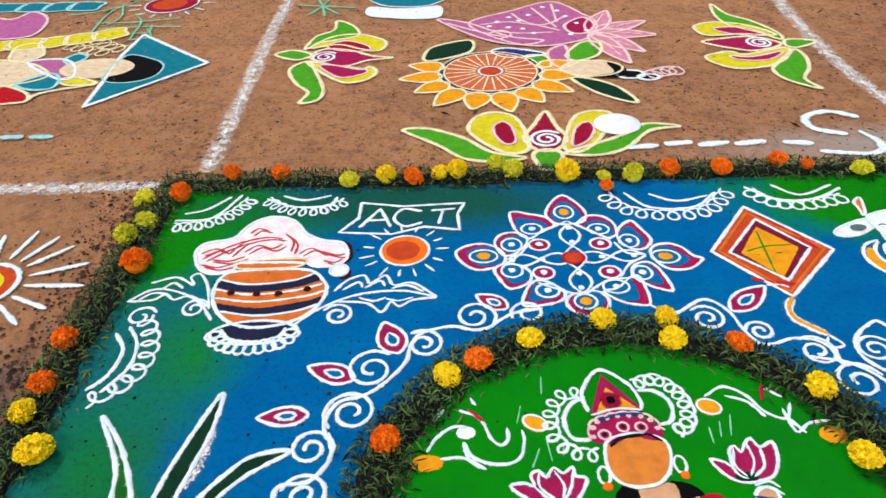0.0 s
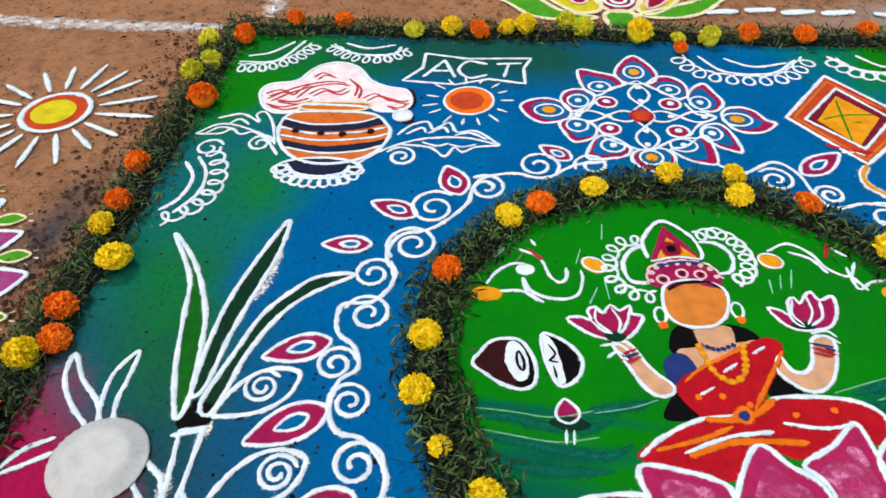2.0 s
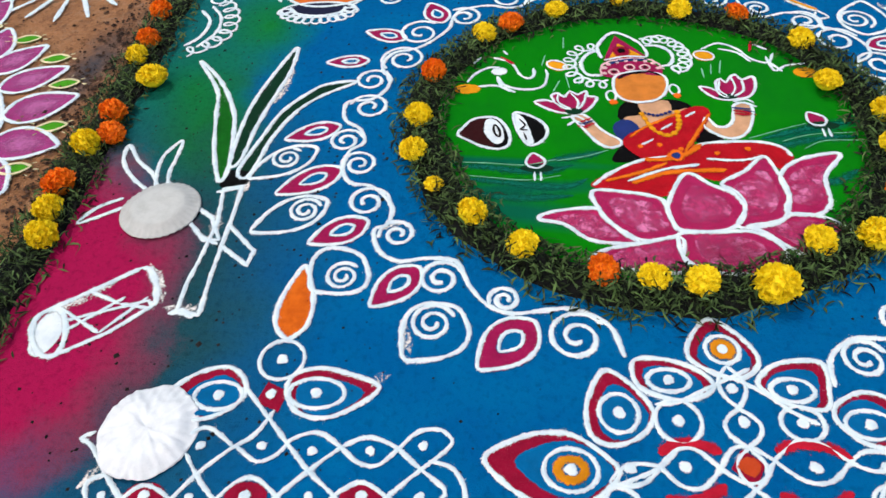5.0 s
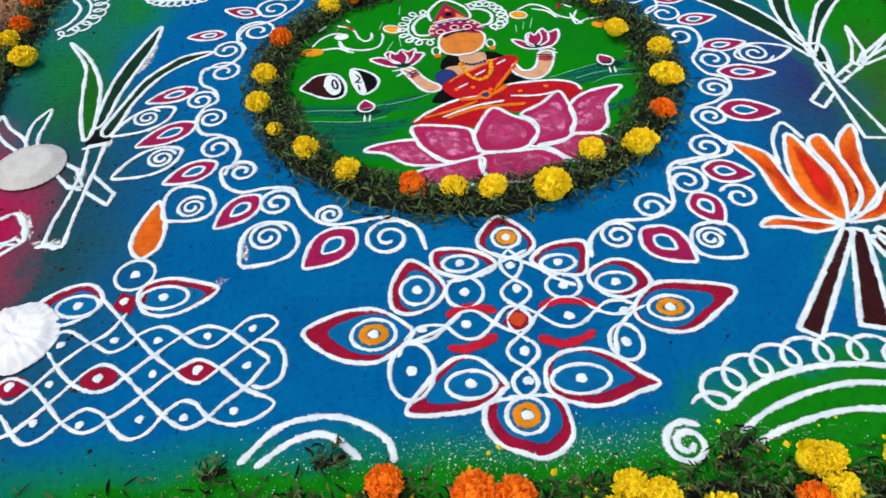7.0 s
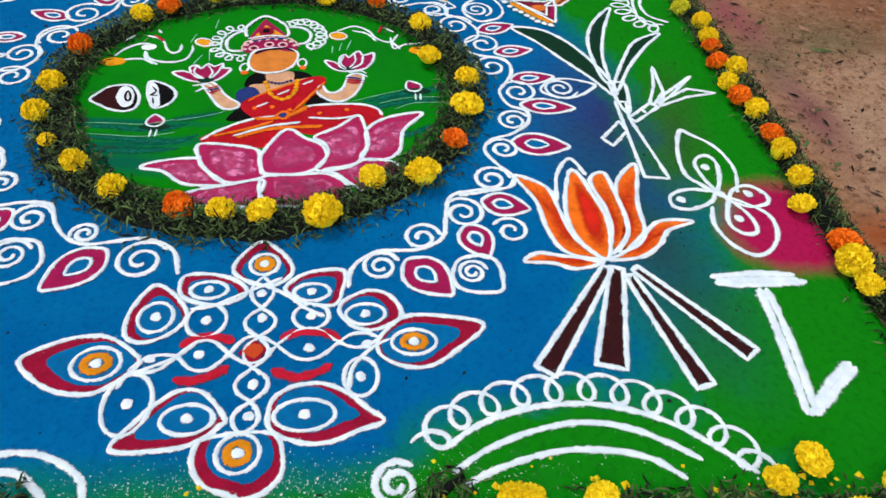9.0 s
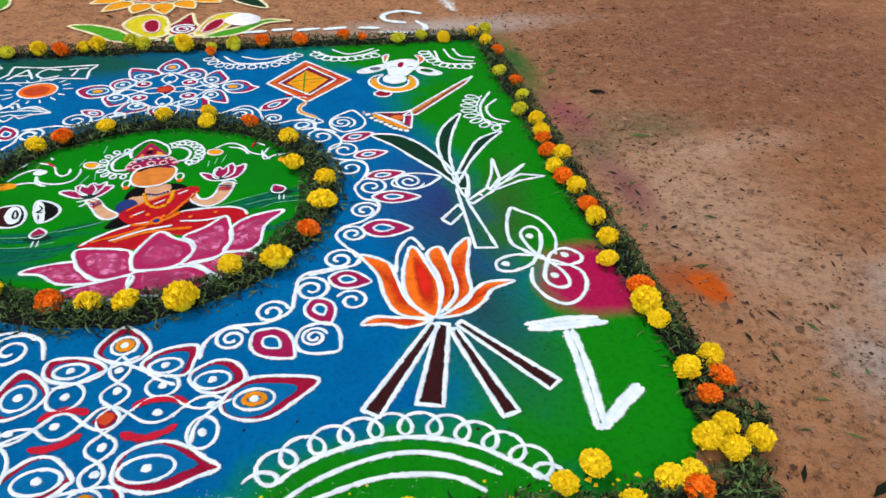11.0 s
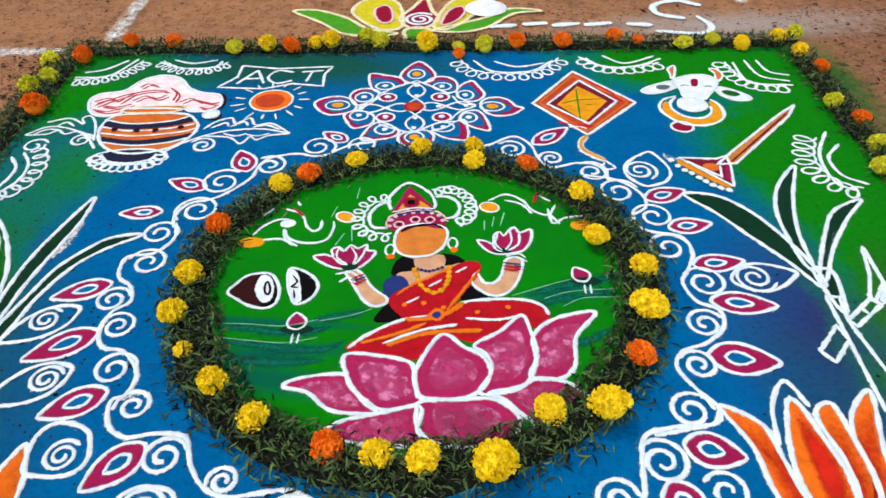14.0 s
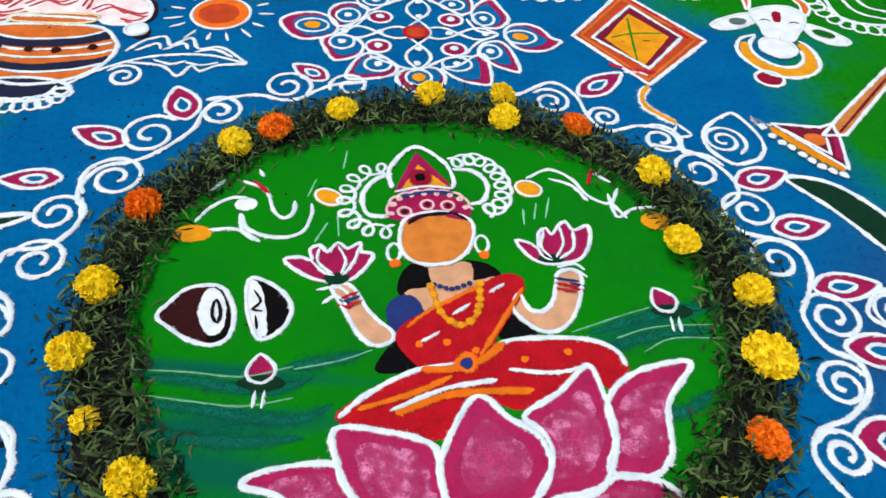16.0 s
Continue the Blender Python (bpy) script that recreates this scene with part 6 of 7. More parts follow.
def make_figure():
    """A seated figure in plain flat shapes, one mesh."""
    s = Sheet()
    F, L = s.fill, s.line
    F([(0.356, 0.737), (0.38, 0.789), (0.405, 0.818), (0.44, 0.791), (0.443, 0.747), (0.392, 0.731)], BLACK, 0.001)
    F([(0.586, 0.813), (0.612, 0.87), (0.639, 0.857), (0.659, 0.822), (0.645, 0.804)], BLACK, 0.001)
    F([(0.395, 0.911), (0.402, 0.969), (0.435, 0.994), (0.47, 0.972), (0.464, 0.921)], BLACK, 0.001)
    F([(0.522, 0.996), (0.569, 0.993), (0.596, 0.961), (0.532, 0.952)], BLACK, 0.001)
    for pts in ([(0.261, 0.922), (0.287, 0.932), (0.311, 0.91), (0.331, 0.873), (0.358, 0.841), (0.38, 0.823), (0.385, 0.801), (0.353, 0.787), (0.322, 0.809), (0.293, 0.859), (0.27, 0.899)],
                [(0.716, 0.973), (0.748, 0.983), (0.763, 0.96), (0.744, 0.886), (0.714, 0.841), (0.675, 0.827), (0.638, 0.849), (0.616, 0.882), (0.63, 0.918), (0.649, 0.879), (0.676, 0.877), (0.699, 0.906)]):
        F(pts, BUFF, 0.0014)
        L(pts, 0.012, None, True)
    F([(0.376, 0.883), (0.414, 0.905), (0.44, 0.858), (0.402, 0.82), (0.378, 0.84)], NAVY, 0.0024)
    F([(0.408, 0.912), (0.458, 0.93), (0.458, 0.986), (0.533, 0.989), (0.538, 0.945), (0.59, 0.954), (0.563, 0.889), (0.453, 0.858)], BUFF, 0.0018)
    skirt = [(0.297, 0.638), (0.344, 0.685), (0.433, 0.738), (0.547, 0.762), (0.602, 0.805), (0.732, 0.814), (0.799, 0.793), (0.819, 0.754), (0.781, 0.706), (0.744, 0.746), (0.622, 0.666), (0.543, 0.683), (0.477, 0.607), (0.396, 0.619)]
    F(skirt, SARI, 0.0012)
    L(skirt[:8], 0.013)
    F([(0.395, 0.82), (0.453, 0.869), (0.554, 0.934), (0.613, 0.965), (0.641, 0.934), (0.582, 0.823), (0.546, 0.759), (0.453, 0.742), (0.406, 0.778)], SARI, 0.0028)
    L([(0.438, 0.738), (0.494, 0.74), (0.546, 0.759), (0.593, 0.8)], 0.022, ORANGE_LINE, z=0.0045)
    L([(0.639, 0.931), (0.582, 0.829), (0.547, 0.769)], 0.013, ORANGE_LINE, z=0.0045)
    L([(0.41, 0.828), (0.453, 0.869), (0.554, 0.934)], 0.011, ORANGE_LINE, z=0.0045)
    L([(0.455, 0.93), (0.475, 0.866), (0.512, 0.836), (0.546, 0.868), (0.554, 0.938)], 0.014, GOLD_LINE, z=0.0048)
    for c in flow([(0.455, 0.93), (0.475, 0.866), (0.512, 0.836), (0.546, 0.868), (0.554, 0.938)], False, 0.017):
        s.dot(c, 0.0085, GOLD, 0.0052)
    for c in flow([(0.461, 0.933), (0.497, 0.923), (0.532, 0.939)], False, 0.011):
        s.dot(c, 0.006, NAVY, 0.0045)
    L([(0.329, 0.654), (0.433, 0.692), (0.494, 0.725)], 0.014, ORANGE_LINE, z=0.0045)
    L([(0.395, 0.647), (0.493, 0.688), (0.64, 0.7)], 0.018, ORANGE_LINE, z=0.0045)
    L([(0.385, 0.653), (0.483, 0.699), (0.575, 0.719)], 0.011, None, z=0.005)
    L([(0.597, 0.741), (0.68, 0.736), (0.745, 0.752)], 0.011, None, z=0.005)
    for a in ([(0.437, 0.796), (0.472, 0.82)], [(0.496, 0.86), (0.532, 0.888)], [(0.57, 0.917), (0.602, 0.94)]):
        L(a, 0.01, None, z=0.005)
    s.dot((0.521, 0.753), 0.022, ORANGE, 0.005)
    s.dot((0.521, 0.75), 0.012, NAVY, 0.0072)
    for c in ((0.434, 0.791), (0.485, 0.797), (0.539, 0.781), (0.63, 0.764), (0.712, 0.782)):
        s.dot(c, 0.008, ORANGE, 0.004)
    head = [(0.39, 1.073), (0.395, 1.02), (0.423, 0.991), (0.464, 0.985), (0.506, 0.997), (0.536, 1.034), (0.547, 1.091), (0.528, 1.124), (0.464, 1.136), (0.405, 1.117)]
    F(head, SKIN, 0.003)
    L(head, 0.0115, None, True, z=0.0048)
    L([(0.406, 1.096), (0.433, 1.121), (0.501, 1.133), (0.535, 1.112)], 0.013, BLACK_LINE, z=0.005)
    for c in [(0.379, 1.017), (0.562, 1.047)]:
        L(oval(c, 0.014, 0.024), 0.009, None, True)
        s.dot(V2(c) + V2((0.004, -0.03)), 0.012, ORANGE, 0.003)
    # halo and crown
    for inner, outer, loops in (([(0.366, 1.255), (0.329, 1.234), (0.304, 1.183), (0.317, 1.126), (0.364, 1.118)], [(0.36, 1.27), (0.309, 1.263), (0.276, 1.216), (0.269, 1.152), (0.29, 1.101), (0.332, 1.077), (0.378, 1.075)], 9), ([(0.504, 1.277), (0.554, 1.272), (0.583, 1.228), (0.571, 1.176), (0.537, 1.164)], [(0.499, 1.296), (0.555, 1.315), (0.599, 1.282), (0.619, 1.226), (0.61, 1.167), (0.573, 1.141)], 9)):
        L(inner, 0.015)
        L(coil(outer, loops, 0.0185, 1.0), 0.0105)
    F([(0.366, 1.118), (0.372, 1.156), (0.404, 1.179), (0.464, 1.187), (0.517, 1.174), (0.538, 1.14), (0.521, 1.118), (0.464, 1.131), (0.409, 1.107)], MAGENTA, 0.0036)
    for c in [(0.398, 1.132), (0.447, 1.156), (0.492, 1.155)]:
        L(oval(c, 0.014, 0.014), 0.008, PINKISH, True, z=0.0055)
        s.dot(c, 0.006, MAROON, 0.006)
    L(coil([(0.364, 1.111), (0.372, 1.163), (0.406, 1.186), (0.464, 1.196), (0.517, 1.184), (0.541, 1.14)], 9, 0.008, 1.2), 0.009, PINKISH, z=0.0056)
    F([(0.42, 1.328), (0.376, 1.196), (0.503, 1.213)], MAGENTA, 0.0038, False)
    F([(0.425, 1.281), (0.391, 1.204), (0.49, 1.218)], GOLD, 0.0048, False)
    s.dot((0.43, 1.239), 0.029, RED, 0.0062)
    s.dot((0.43, 1.239), 0.013, BLACK, 0.0088)
    L([(0.387, 1.175), (0.445, 1.195), (0.505, 1.195)], 0.014, NAVY_LINE, z=0.006)
    L([(0.368, 1.203), (0.36, 1.27), (0.415, 1.348), (0.483, 1.299), (0.506, 1.239), (0.503, 1.209)], 0.014, None, z=0.006)
    L([(0.373, 1.192), (0.439, 1.213), (0.505, 1.209)], 0.009, None, z=0.0064)
    # bangles
    for q, m in (([(0.281, 0.892), (0.313, 0.91)], RED_LINE), ([(0.284, 0.883), (0.317, 0.899)], NAVY_LINE), ([(0.29, 0.872), (0.322, 0.888)], RED_LINE), ([(0.705, 0.958), (0.755, 0.951)], NAVY_LINE), ([(0.706, 0.945), (0.752, 0.936)], RED_LINE), ([(0.707, 0.932), (0.747, 0.924)], RED_LINE)):
        L(q, 0.009, m, z=0.0055)
    ob = s.put("seated_figure_drawing", None)
    tagged(ob, "plain seated figure shape in red, ochre and black powder", "powder drawing")


make_figure()


def small_lotus(base, ring, folds, label):
    l = thing("lotus_drawing", base, label, "powder drawing", "small lotuses beside the figure")
    p = patch(l, "petal", ring, MAGENTA, 0.011)
    for q in folds:
        Sheet().line(q, 0.0085, None, z=0.0042).put("petal_fold", p)
    Sheet().fill(oval(base, 0.022, 0.01), BOTTLE, 0.0045).put("heart", l)
    return l


small_lotus((0.268, 0.942), [(0.158, 0.988), (0.188, 0.997), (0.214, 0.988), (0.207, 1.018), (0.225, 1.031), (0.243, 1.013), (0.262, 1.039), (0.284, 1.024), (0.308, 1.041), (0.312, 1.016), (0.337, 1.009), (0.318, 0.965), (0.286, 0.937), (0.231, 0.938), (0.188, 0.96)],
            ([(0.212, 0.987), (0.242, 0.956), (0.263, 0.948)], [(0.226, 1.022), (0.226, 0.985), (0.261, 0.951)], [(0.263, 1.029), (0.282, 0.99), (0.276, 0.951)], [(0.307, 1.028), (0.298, 0.985), (0.279, 0.949)]), "crimson powder lotus outlined in white")
small_lotus((0.706, 1.009), [(0.636, 1.06), (0.668, 1.052), (0.681, 1.039), (0.687, 1.085), (0.704, 1.099), (0.714, 1.08), (0.732, 1.107), (0.749, 1.121), (0.763, 1.095), (0.797, 1.11), (0.795, 1.063), (0.772, 1.018), (0.734, 1.001), (0.686, 0.999), (0.655, 1.023)],
            ([(0.679, 1.046), (0.69, 1.015), (0.708, 1.006)], [(0.698, 1.089), (0.688, 1.043), (0.707, 1.012)], [(0.734, 1.104), (0.736, 1.054), (0.716, 1.013)], [(0.762, 1.092), (0.756, 1.042), (0.723, 1.01)]), "crimson powder lotus outlined in white")
for c0, pts in (((0.272, 0.921), [[(0.231, 0.913), (0.274, 0.921), (0.304, 0.894)], [(0.245, 0.879), (0.271, 0.9), (0.295, 0.874)]]), ((0.737, 0.978), [[(0.706, 0.965), (0.744, 0.985), (0.776, 0.965)], [(0.715, 0.988), (0.752, 1), (0.773, 0.983)]])):
    h = thing("flourish_drawing", c0, "short white powder strokes below the lotus", "powder drawing")
    for q in pts:
        Sheet().line(q, 0.01).put("stroke", h)
    for d in (0, 0.012):
        Sheet().line([V2(c0) + V2((0.0, -0.03 - d)), V2(c0) + V2((0.03, -0.038 - d))], 0.009, RED_LINE if d else NAVY_LINE).put("stroke", h)


def bud_on_water(tip, base):
    b = thing("lotus_bud_drawing", base, "crimson powder lotus bud with a dark green foot", "powder drawing", "lotus buds on the water")
    patch(b, "bud", leaf_shape(base, tip, 0.05, 0.4), MAGENTA, 0.009)
    Sheet().fill(leaf_shape(V2(base) + V2((-0.04, 0)), V2(base) + V2((0.04, 0)), 0.026, 0.5), BOTTLE, 0.002).put("foot", b)
    Sheet().line([V2(base) + V2((-0.008, -0.015)), V2(base) + V2((-0.008, -0.05))], 0.009).put("stalk", b)
    Sheet().line([V2(base) + V2((0.008, -0.015)), V2(base) + V2((0.008, -0.05))], 0.009).put("stalk", b)


bud_on_water((0.147, 0.763), (0.158, 0.703))
bud_on_water((0.906, 0.94), (0.934, 0.884))


def make_almonds():
    a = thing("almond_drawing", (0.01, 0.851), "black almond shape with a white centre, in powder", "powder drawing", "almond shapes beside the figure")
    patch(a, "almond", [(-0.058, 0.841), (-0.042, 0.875), (-0.018, 0.907), (0.018, 0.918), (0.051, 0.912), (0.075, 0.876), (0.086, 0.837), (0.082, 0.797), (0.056, 0.78), (0.014, 0.789), (-0.028, 0.815)], MAROON, 0.012)
    Sheet().fill([(0.04, 0.91), (0.072, 0.872), (0.081, 0.833), (0.074, 0.792), (0.048, 0.786), (0.051, 0.813), (0.065, 0.845), (0.058, 0.885)], BLACK, 0.0018).put("dark_edge", a)
    p = patch(a, "white_oval", [(0.033, 0.909), (0.055, 0.887), (0.065, 0.85), (0.063, 0.813), (0.049, 0.804), (0.03, 0.825), (0.018, 0.863), (0.021, 0.897)], CHALK, 0.0, None, True, 0.0024)
    Sheet().line([(0.045, 0.882), (0.058, 0.855), (0.057, 0.829), (0.045, 0.842), (0.041, 0.868)], 0.009, BLACK_LINE, True, z=0.0045).put("dark_oval", p)
    a = thing("almond_drawing", (0.146, 0.862), "black half-almond shape with a white centre, in powder", "powder drawing", "almond shapes beside the figure")
    patch(a, "almond", [(0.102, 0.939), (0.136, 0.929), (0.172, 0.9), (0.19, 0.862), (0.178, 0.82), (0.143, 0.794), (0.122, 0.821), (0.103, 0.873), (0.097, 0.914)], BLACK, 0.012)
    p = patch(a, "white_oval", [(0.103, 0.934), (0.123, 0.908), (0.137, 0.867), (0.147, 0.806), (0.134, 0.809), (0.118, 0.847), (0.103, 0.893)], CHALK, 0.0, None, True, 0.0024)
    Sheet().line([(0.112, 0.907), (0.129, 0.88), (0.115, 0.862), (0.135, 0.858)], 0.007, BLACK_LINE, z=0.0045).line([(0.124, 0.847), (0.132, 0.815)], 0.007, BLACK_LINE, z=0.0045).put("dark_mark", p)


make_almonds()
e = thing("elephant_drawing", (0.08, 1.098), "white powder outline of an elephant with an orange mouth", "powder drawing", "elephants above the lotus")
for pts in ([(-0.041, 1.084), (-0.018, 1.127), (0.021, 1.16), (0.057, 1.161)], [(0.038, 1.214), (0.09, 1.188), (0.118, 1.124), (0.144, 1.104), (0.16, 1.125), (0.158, 1.156)], [(0.051, 1.113), (0.073, 1.068), (0.135, 1.048), (0.185, 1.066), (0.199, 1.12), (0.195, 1.15)], [(-0.008, 1.064), (0.05, 1.067), (0.104, 1.034)], [(0.048, 1.113), (0.062, 1.064), (0.09, 1.037)], [(0.067, 1.253), (0.081, 1.229)], [(-0.029, 1.178), (-0.002, 1.216)]):
    Sheet().line(pts, 0.012).put("stroke", e)
patch(e, "mouth", oval((0.055, 1.144), 0.02, 0.016), CHALK, 0.0)
Sheet().fill(oval((-0.04, 1.054), 0.036, 0.02, 3), GOLD, 0.001).put("orange_patch", e)
patch(e, "orange_patch", oval((0.23, 1.173), 0.032, 0.022, -30), GOLD, 0.008)
Sheet().line([(0.06, 1.215), (0.101, 1.176)], 0.012, RED_LINE, z=0.005).put("red_stroke", e)
e = thing("elephant_drawing", (0.824, 1.201), "white powder outline of an elephant with an orange mouth", "powder drawing", "elephants above the lotus")
for pts in ([(0.673, 1.253), (0.73, 1.287), (0.78, 1.258), (0.811, 1.204), (0.857, 1.181), (0.884, 1.231)], [(0.726, 1.256), (0.777, 1.236), (0.809, 1.186)], [(0.858, 1.212), (0.868, 1.14), (0.906, 1.165), (0.962, 1.175)], [(0.862, 1.181), (0.89, 1.136)], [(0.83, 1.286), (0.871, 1.25)]):
    Sheet().line(pts, 0.012).put("stroke", e)
patch(e, "orange_patch", oval((0.677, 1.221), 0.03, 0.024, -20), GOLD, 0.008)
Sheet().fill(oval((0.953, 1.132), 0.03, 0.022), GOLD, 0.001).put("orange_patch", e)
Sheet().line([(0.831, 1.292), (0.816, 1.238)], 0.012, RED_LINE, z=0.005).put("red_stroke", e)
w = thing("water_drawing", (0.051, 0.689), "thin pale powder ripples on the green disc", "powder drawing")
for pts in ([(-0.08, 0.726), (0.024, 0.723), (0.123, 0.716), (0.21, 0.739)], [(-0.042, 0.676), (0.046, 0.665), (0.134, 0.658), (0.218, 0.676)], [(0.21, 0.733), (0.289, 0.753), (0.349, 0.778)], [(0.723, 0.827), (0.829, 0.87), (0.89, 0.892)], [(0.809, 0.816), (0.892, 0.845), (1.018, 0.855)], [(0.857, 0.786), (0.919, 0.819), (1.02, 0.822)]):
    Sheet().line(pts, 0.005, FAINT, crest=0.0008, z=0.0022).put("ripple", w)
for pts in ([(-0.066, 0.714), (0.018, 0.708), (0.098, 0.696), (0.177, 0.691), (0.252, 0.718)], [(-0.038, 0.662), (0.049, 0.653), (0.147, 0.638), (0.233, 0.636), (0.287, 0.666)], [(-0.035, 0.617), (0.052, 0.598), (0.145, 0.593), (0.246, 0.602)], [(0.19, 0.737), (0.269, 0.751), (0.339, 0.774)], [(0.755, 0.826), (0.837, 0.855), (0.934, 0.888), (1.005, 0.895)], [(0.759, 0.782), (0.852, 0.814), (0.933, 0.834), (1.013, 0.84)], [(0.851, 0.655), (0.914, 0.668), (0.972, 0.709)]):
    Sheet().line(pts, 0.034, WATER, crest=0.0003, z=0.0013, taper=0.8).put("blue_ripple", w)
f = thing("fountain_drawing", (0.464, 1.097), "faint white powder sprays over the lotuses", "powder drawing")
for pts in ([(0.184, 1.171), (0.197, 1.229)], [(0.213, 1.038), (0.235, 1.096)], [(0.262, 1.056), (0.254, 1.122)], [(0.291, 1.074), (0.294, 1.115)], [(0.658, 1.106), (0.659, 1.157)], [(0.681, 1.124), (0.69, 1.176)], [(0.706, 1.128), (0.722, 1.196)], [(0.254, 1.266), (0.258, 1.33)]):
    Sheet().line(pts, 0.006, PALE_LINE, crest=0.0008, z=0.0016).put("spray", f)


# ---- upturned paper plates ----
def paper_plate(c, rx, tilt, turn, label, lift=0.0, crush=0.0, material=None):
    """A dish lying upside down: flat bottom, sloping wall and a pleated rim; crush: creases of a trodden one."""
    n = 144
    bm = bmesh.new()
    prof = ((0.0, 0.019), (0.1, 0.0192), (0.2, 0.0194), (0.3, 0.0195), (0.4, 0.0194), (0.5, 0.0192), (0.6, 0.019), (0.68, 0.0175), (0.78, 0.012), (0.87, 0.0065), (0.95, 0.0035), (1.0, 0.002))
    rings = []
    for r, z in prof:
        ring = []
        for i in range(n):
            a = 2 * math.pi * i / n
            flute = 0.0015 * (0, 1, 0, -1)[i % 4] * max(0, (r - 0.66) / 0.34)
            px, py = r * math.cos(a), r * math.sin(a)
            dent = 0.002 * noise.noise((px * 2, py * 2, c[0]))
            fold = crush * (0.5 * noise.noise((px * 1.3, py * 1.3, 4)) - 0.6 * max(0, 0.22 - abs(noise.noise((px * 1.7, py * 1.7, 12)))) + 0.35 * noise.noise((px * 7, py * 7, 9)))
            edge = 1 + crush * 4 * noise.noise((math.cos(a) * 2.5, math.sin(a) * 2.5, 6)) * r
            ring.append(bm.verts.new((rx * px * edge, rx * py * edge * 0.97, max(0.0005, z + flute + dent + fold) * rx / 0.1)) if r else None)
        rings.append(ring)
    mid = bm.verts.new((0, 0, 0.019 * rx / 0.1))
    for i in range(n):
        bm.faces.new((mid, rings[1][i], rings[1][(i + 1) % n]))
    for a, b in zip(rings[1:], rings[2:]):
        for i in range(n):
            bm.faces.new((a[i], b[i], b[(i + 1) % n], a[(i + 1) % n]))
    for f in bm.faces:
        f.smooth = True
    bmesh.ops.recalc_face_normals(bm, faces=bm.faces[:])
    ob = part("paper_plate", bm, material or PAPER, None)
    m = ob.modifiers.new("thickness", "SOLIDIFY")
    m.thickness = 0.0012
    ob.matrix_basis = pose(c[0], c[1], 0.005 + lift, *tilt, turn)
    tagged(ob, label, "paper plate", "paper plates left on the drawings")
    return ob


paper_plate((-0.805, 0.531), 0.103, (0, 0), 20, "upturned fluted greyish-white paper plate on the powder drawing", 0.0, 0.0, PAPER_GREY)
paper_plate((-0.624, -0.079), 0.101, (2, 1), 70, "upturned fluted white paper plate, its rim creased, on the powder lattice", 0.0, 0.014)
paper_plate((0.716, 2.78), rad((0.617, 2.794), (0.817, 2.784)) * 0.5, (0, 0), 0, "upturned white paper plate on the lotus drawing")
paper_plate((2.723, 3.232), rad((2.641, 3.284), (2.829, 3.241)) * 0.5, (0, 0), 0, "upturned white paper plate on bare earth")


# ---- drawings on the earth round the square ----
def chalk_material():
    m, nt, b = nodes("scattered_lime")
    b.inputs["Base Color"].default_value = (*lin(222, 218, 212), 1)
    b.inputs["Roughness"].default_value = 0.95
    at = nt.nodes.new("ShaderNodeAttribute")
    at.attribute_name = "cover"
    speck = sums(nt, "ADD", sums(nt, "MULTIPLY", grain(nt, 150, 4, 0.7), 0.9), sums(nt, "MULTIPLY", grain(nt, 24, 4), 0.6))
    nt.links.new(span(nt, sums(nt, "ADD", sums(nt, "MULTIPLY", at.outputs["Fac"], 0.55), sums(nt, "SUBTRACT", speck, 0.75)), 0.4, 0.62), b.inputs["Alpha"])
    return m


LIME = chalk_material()
for pts in ([(-0.989, 2.453), (-1.02, 3.175), (-1.065, 4.022), (-1.082, 5.008)], [(-2.424, 2.391), (-1.793, 2.355), (-1.47, 2.351), (-1.143, 2.36)], [(1.98, 4.694), (1.916, 3.788), (1.913, 3.293), (1.955, 2.833)]):
    s = Sheet().line(pts, 0.17, LIME, crest=0.001, z=0.0005)
    ob = s.line(pts, 0.05, LIME, crest=0.001, z=0.0015).put("boundary_line", None)
    tagged(ob, "scattered white lime line on the earth", "chalk line", "lime lines between the drawings")

for pts in ([(-0.699, 0.226), (-0.648, 0.221), (-0.601, 0.233)], [(-0.657, 0.548), (-0.649, 0.467), (-0.657, 0.408)], [(-0.601, 0.647), (-0.621, 0.581)], [(-0.197, 0.036), (-0.182, 0.058), (-0.16, 0.069)], [(-0.961, 0.199), (-0.89, 0.25), (-0.83, 0.304)], [(-0.775, 0.359), (-0.728, 0.289), (-0.703, 0.239)], [(-0.59, 1.182), (-0.592, 1.075), (-0.612, 0.973)],
            [(-0.246, 0.476), (-0.178, 0.497)], [(-0.154, 0.206), (-0.124, 0.116)], [(-0.696, -0.116), (-0.698, -0.163), (-0.727, -0.199)], [(1.282, 1.529), (1.303, 1.493), (1.333, 1.488)]):
    ob = Sheet().line(pts, 0.05, LIME, crest=0.0006, z=0.0012, taper=0.9).put("powder_smear", None)
    tagged(ob, "faint smear of blown white powder", "powder smear", "smears of white powder")
sun_drawing((-1.528, 1.75), 0.112, BRICK, 17, 0.14, 0.32, "white-rayed sun of yellow and red powder on earth", 8, 0.024, YELLOW)


def lotus_on_earth(heart, petals, leaves, label):
    """petals: outline, colour, and the outline and colour of its core."""
    l = thing("lotus_drawing", heart, label, "powder drawing", "lotuses on the earth")
    for pts in leaves:
        patch(l, "leaf", pts, LEAF_PAINT, 0.026, CREAM)
    for pts, outer, core, inner in petals:
        p = patch(l, "petal", pts, outer, 0.026, CREAM)
        if core:
            Sheet().fill(core, inner, 0.003).line(core, 0.017, PINKISH, True, z=0.005).put("petal_core", p)
    Sheet().line(spiral(heart, 0.075, 2.2, 40), 0.02).put("spiral", l)


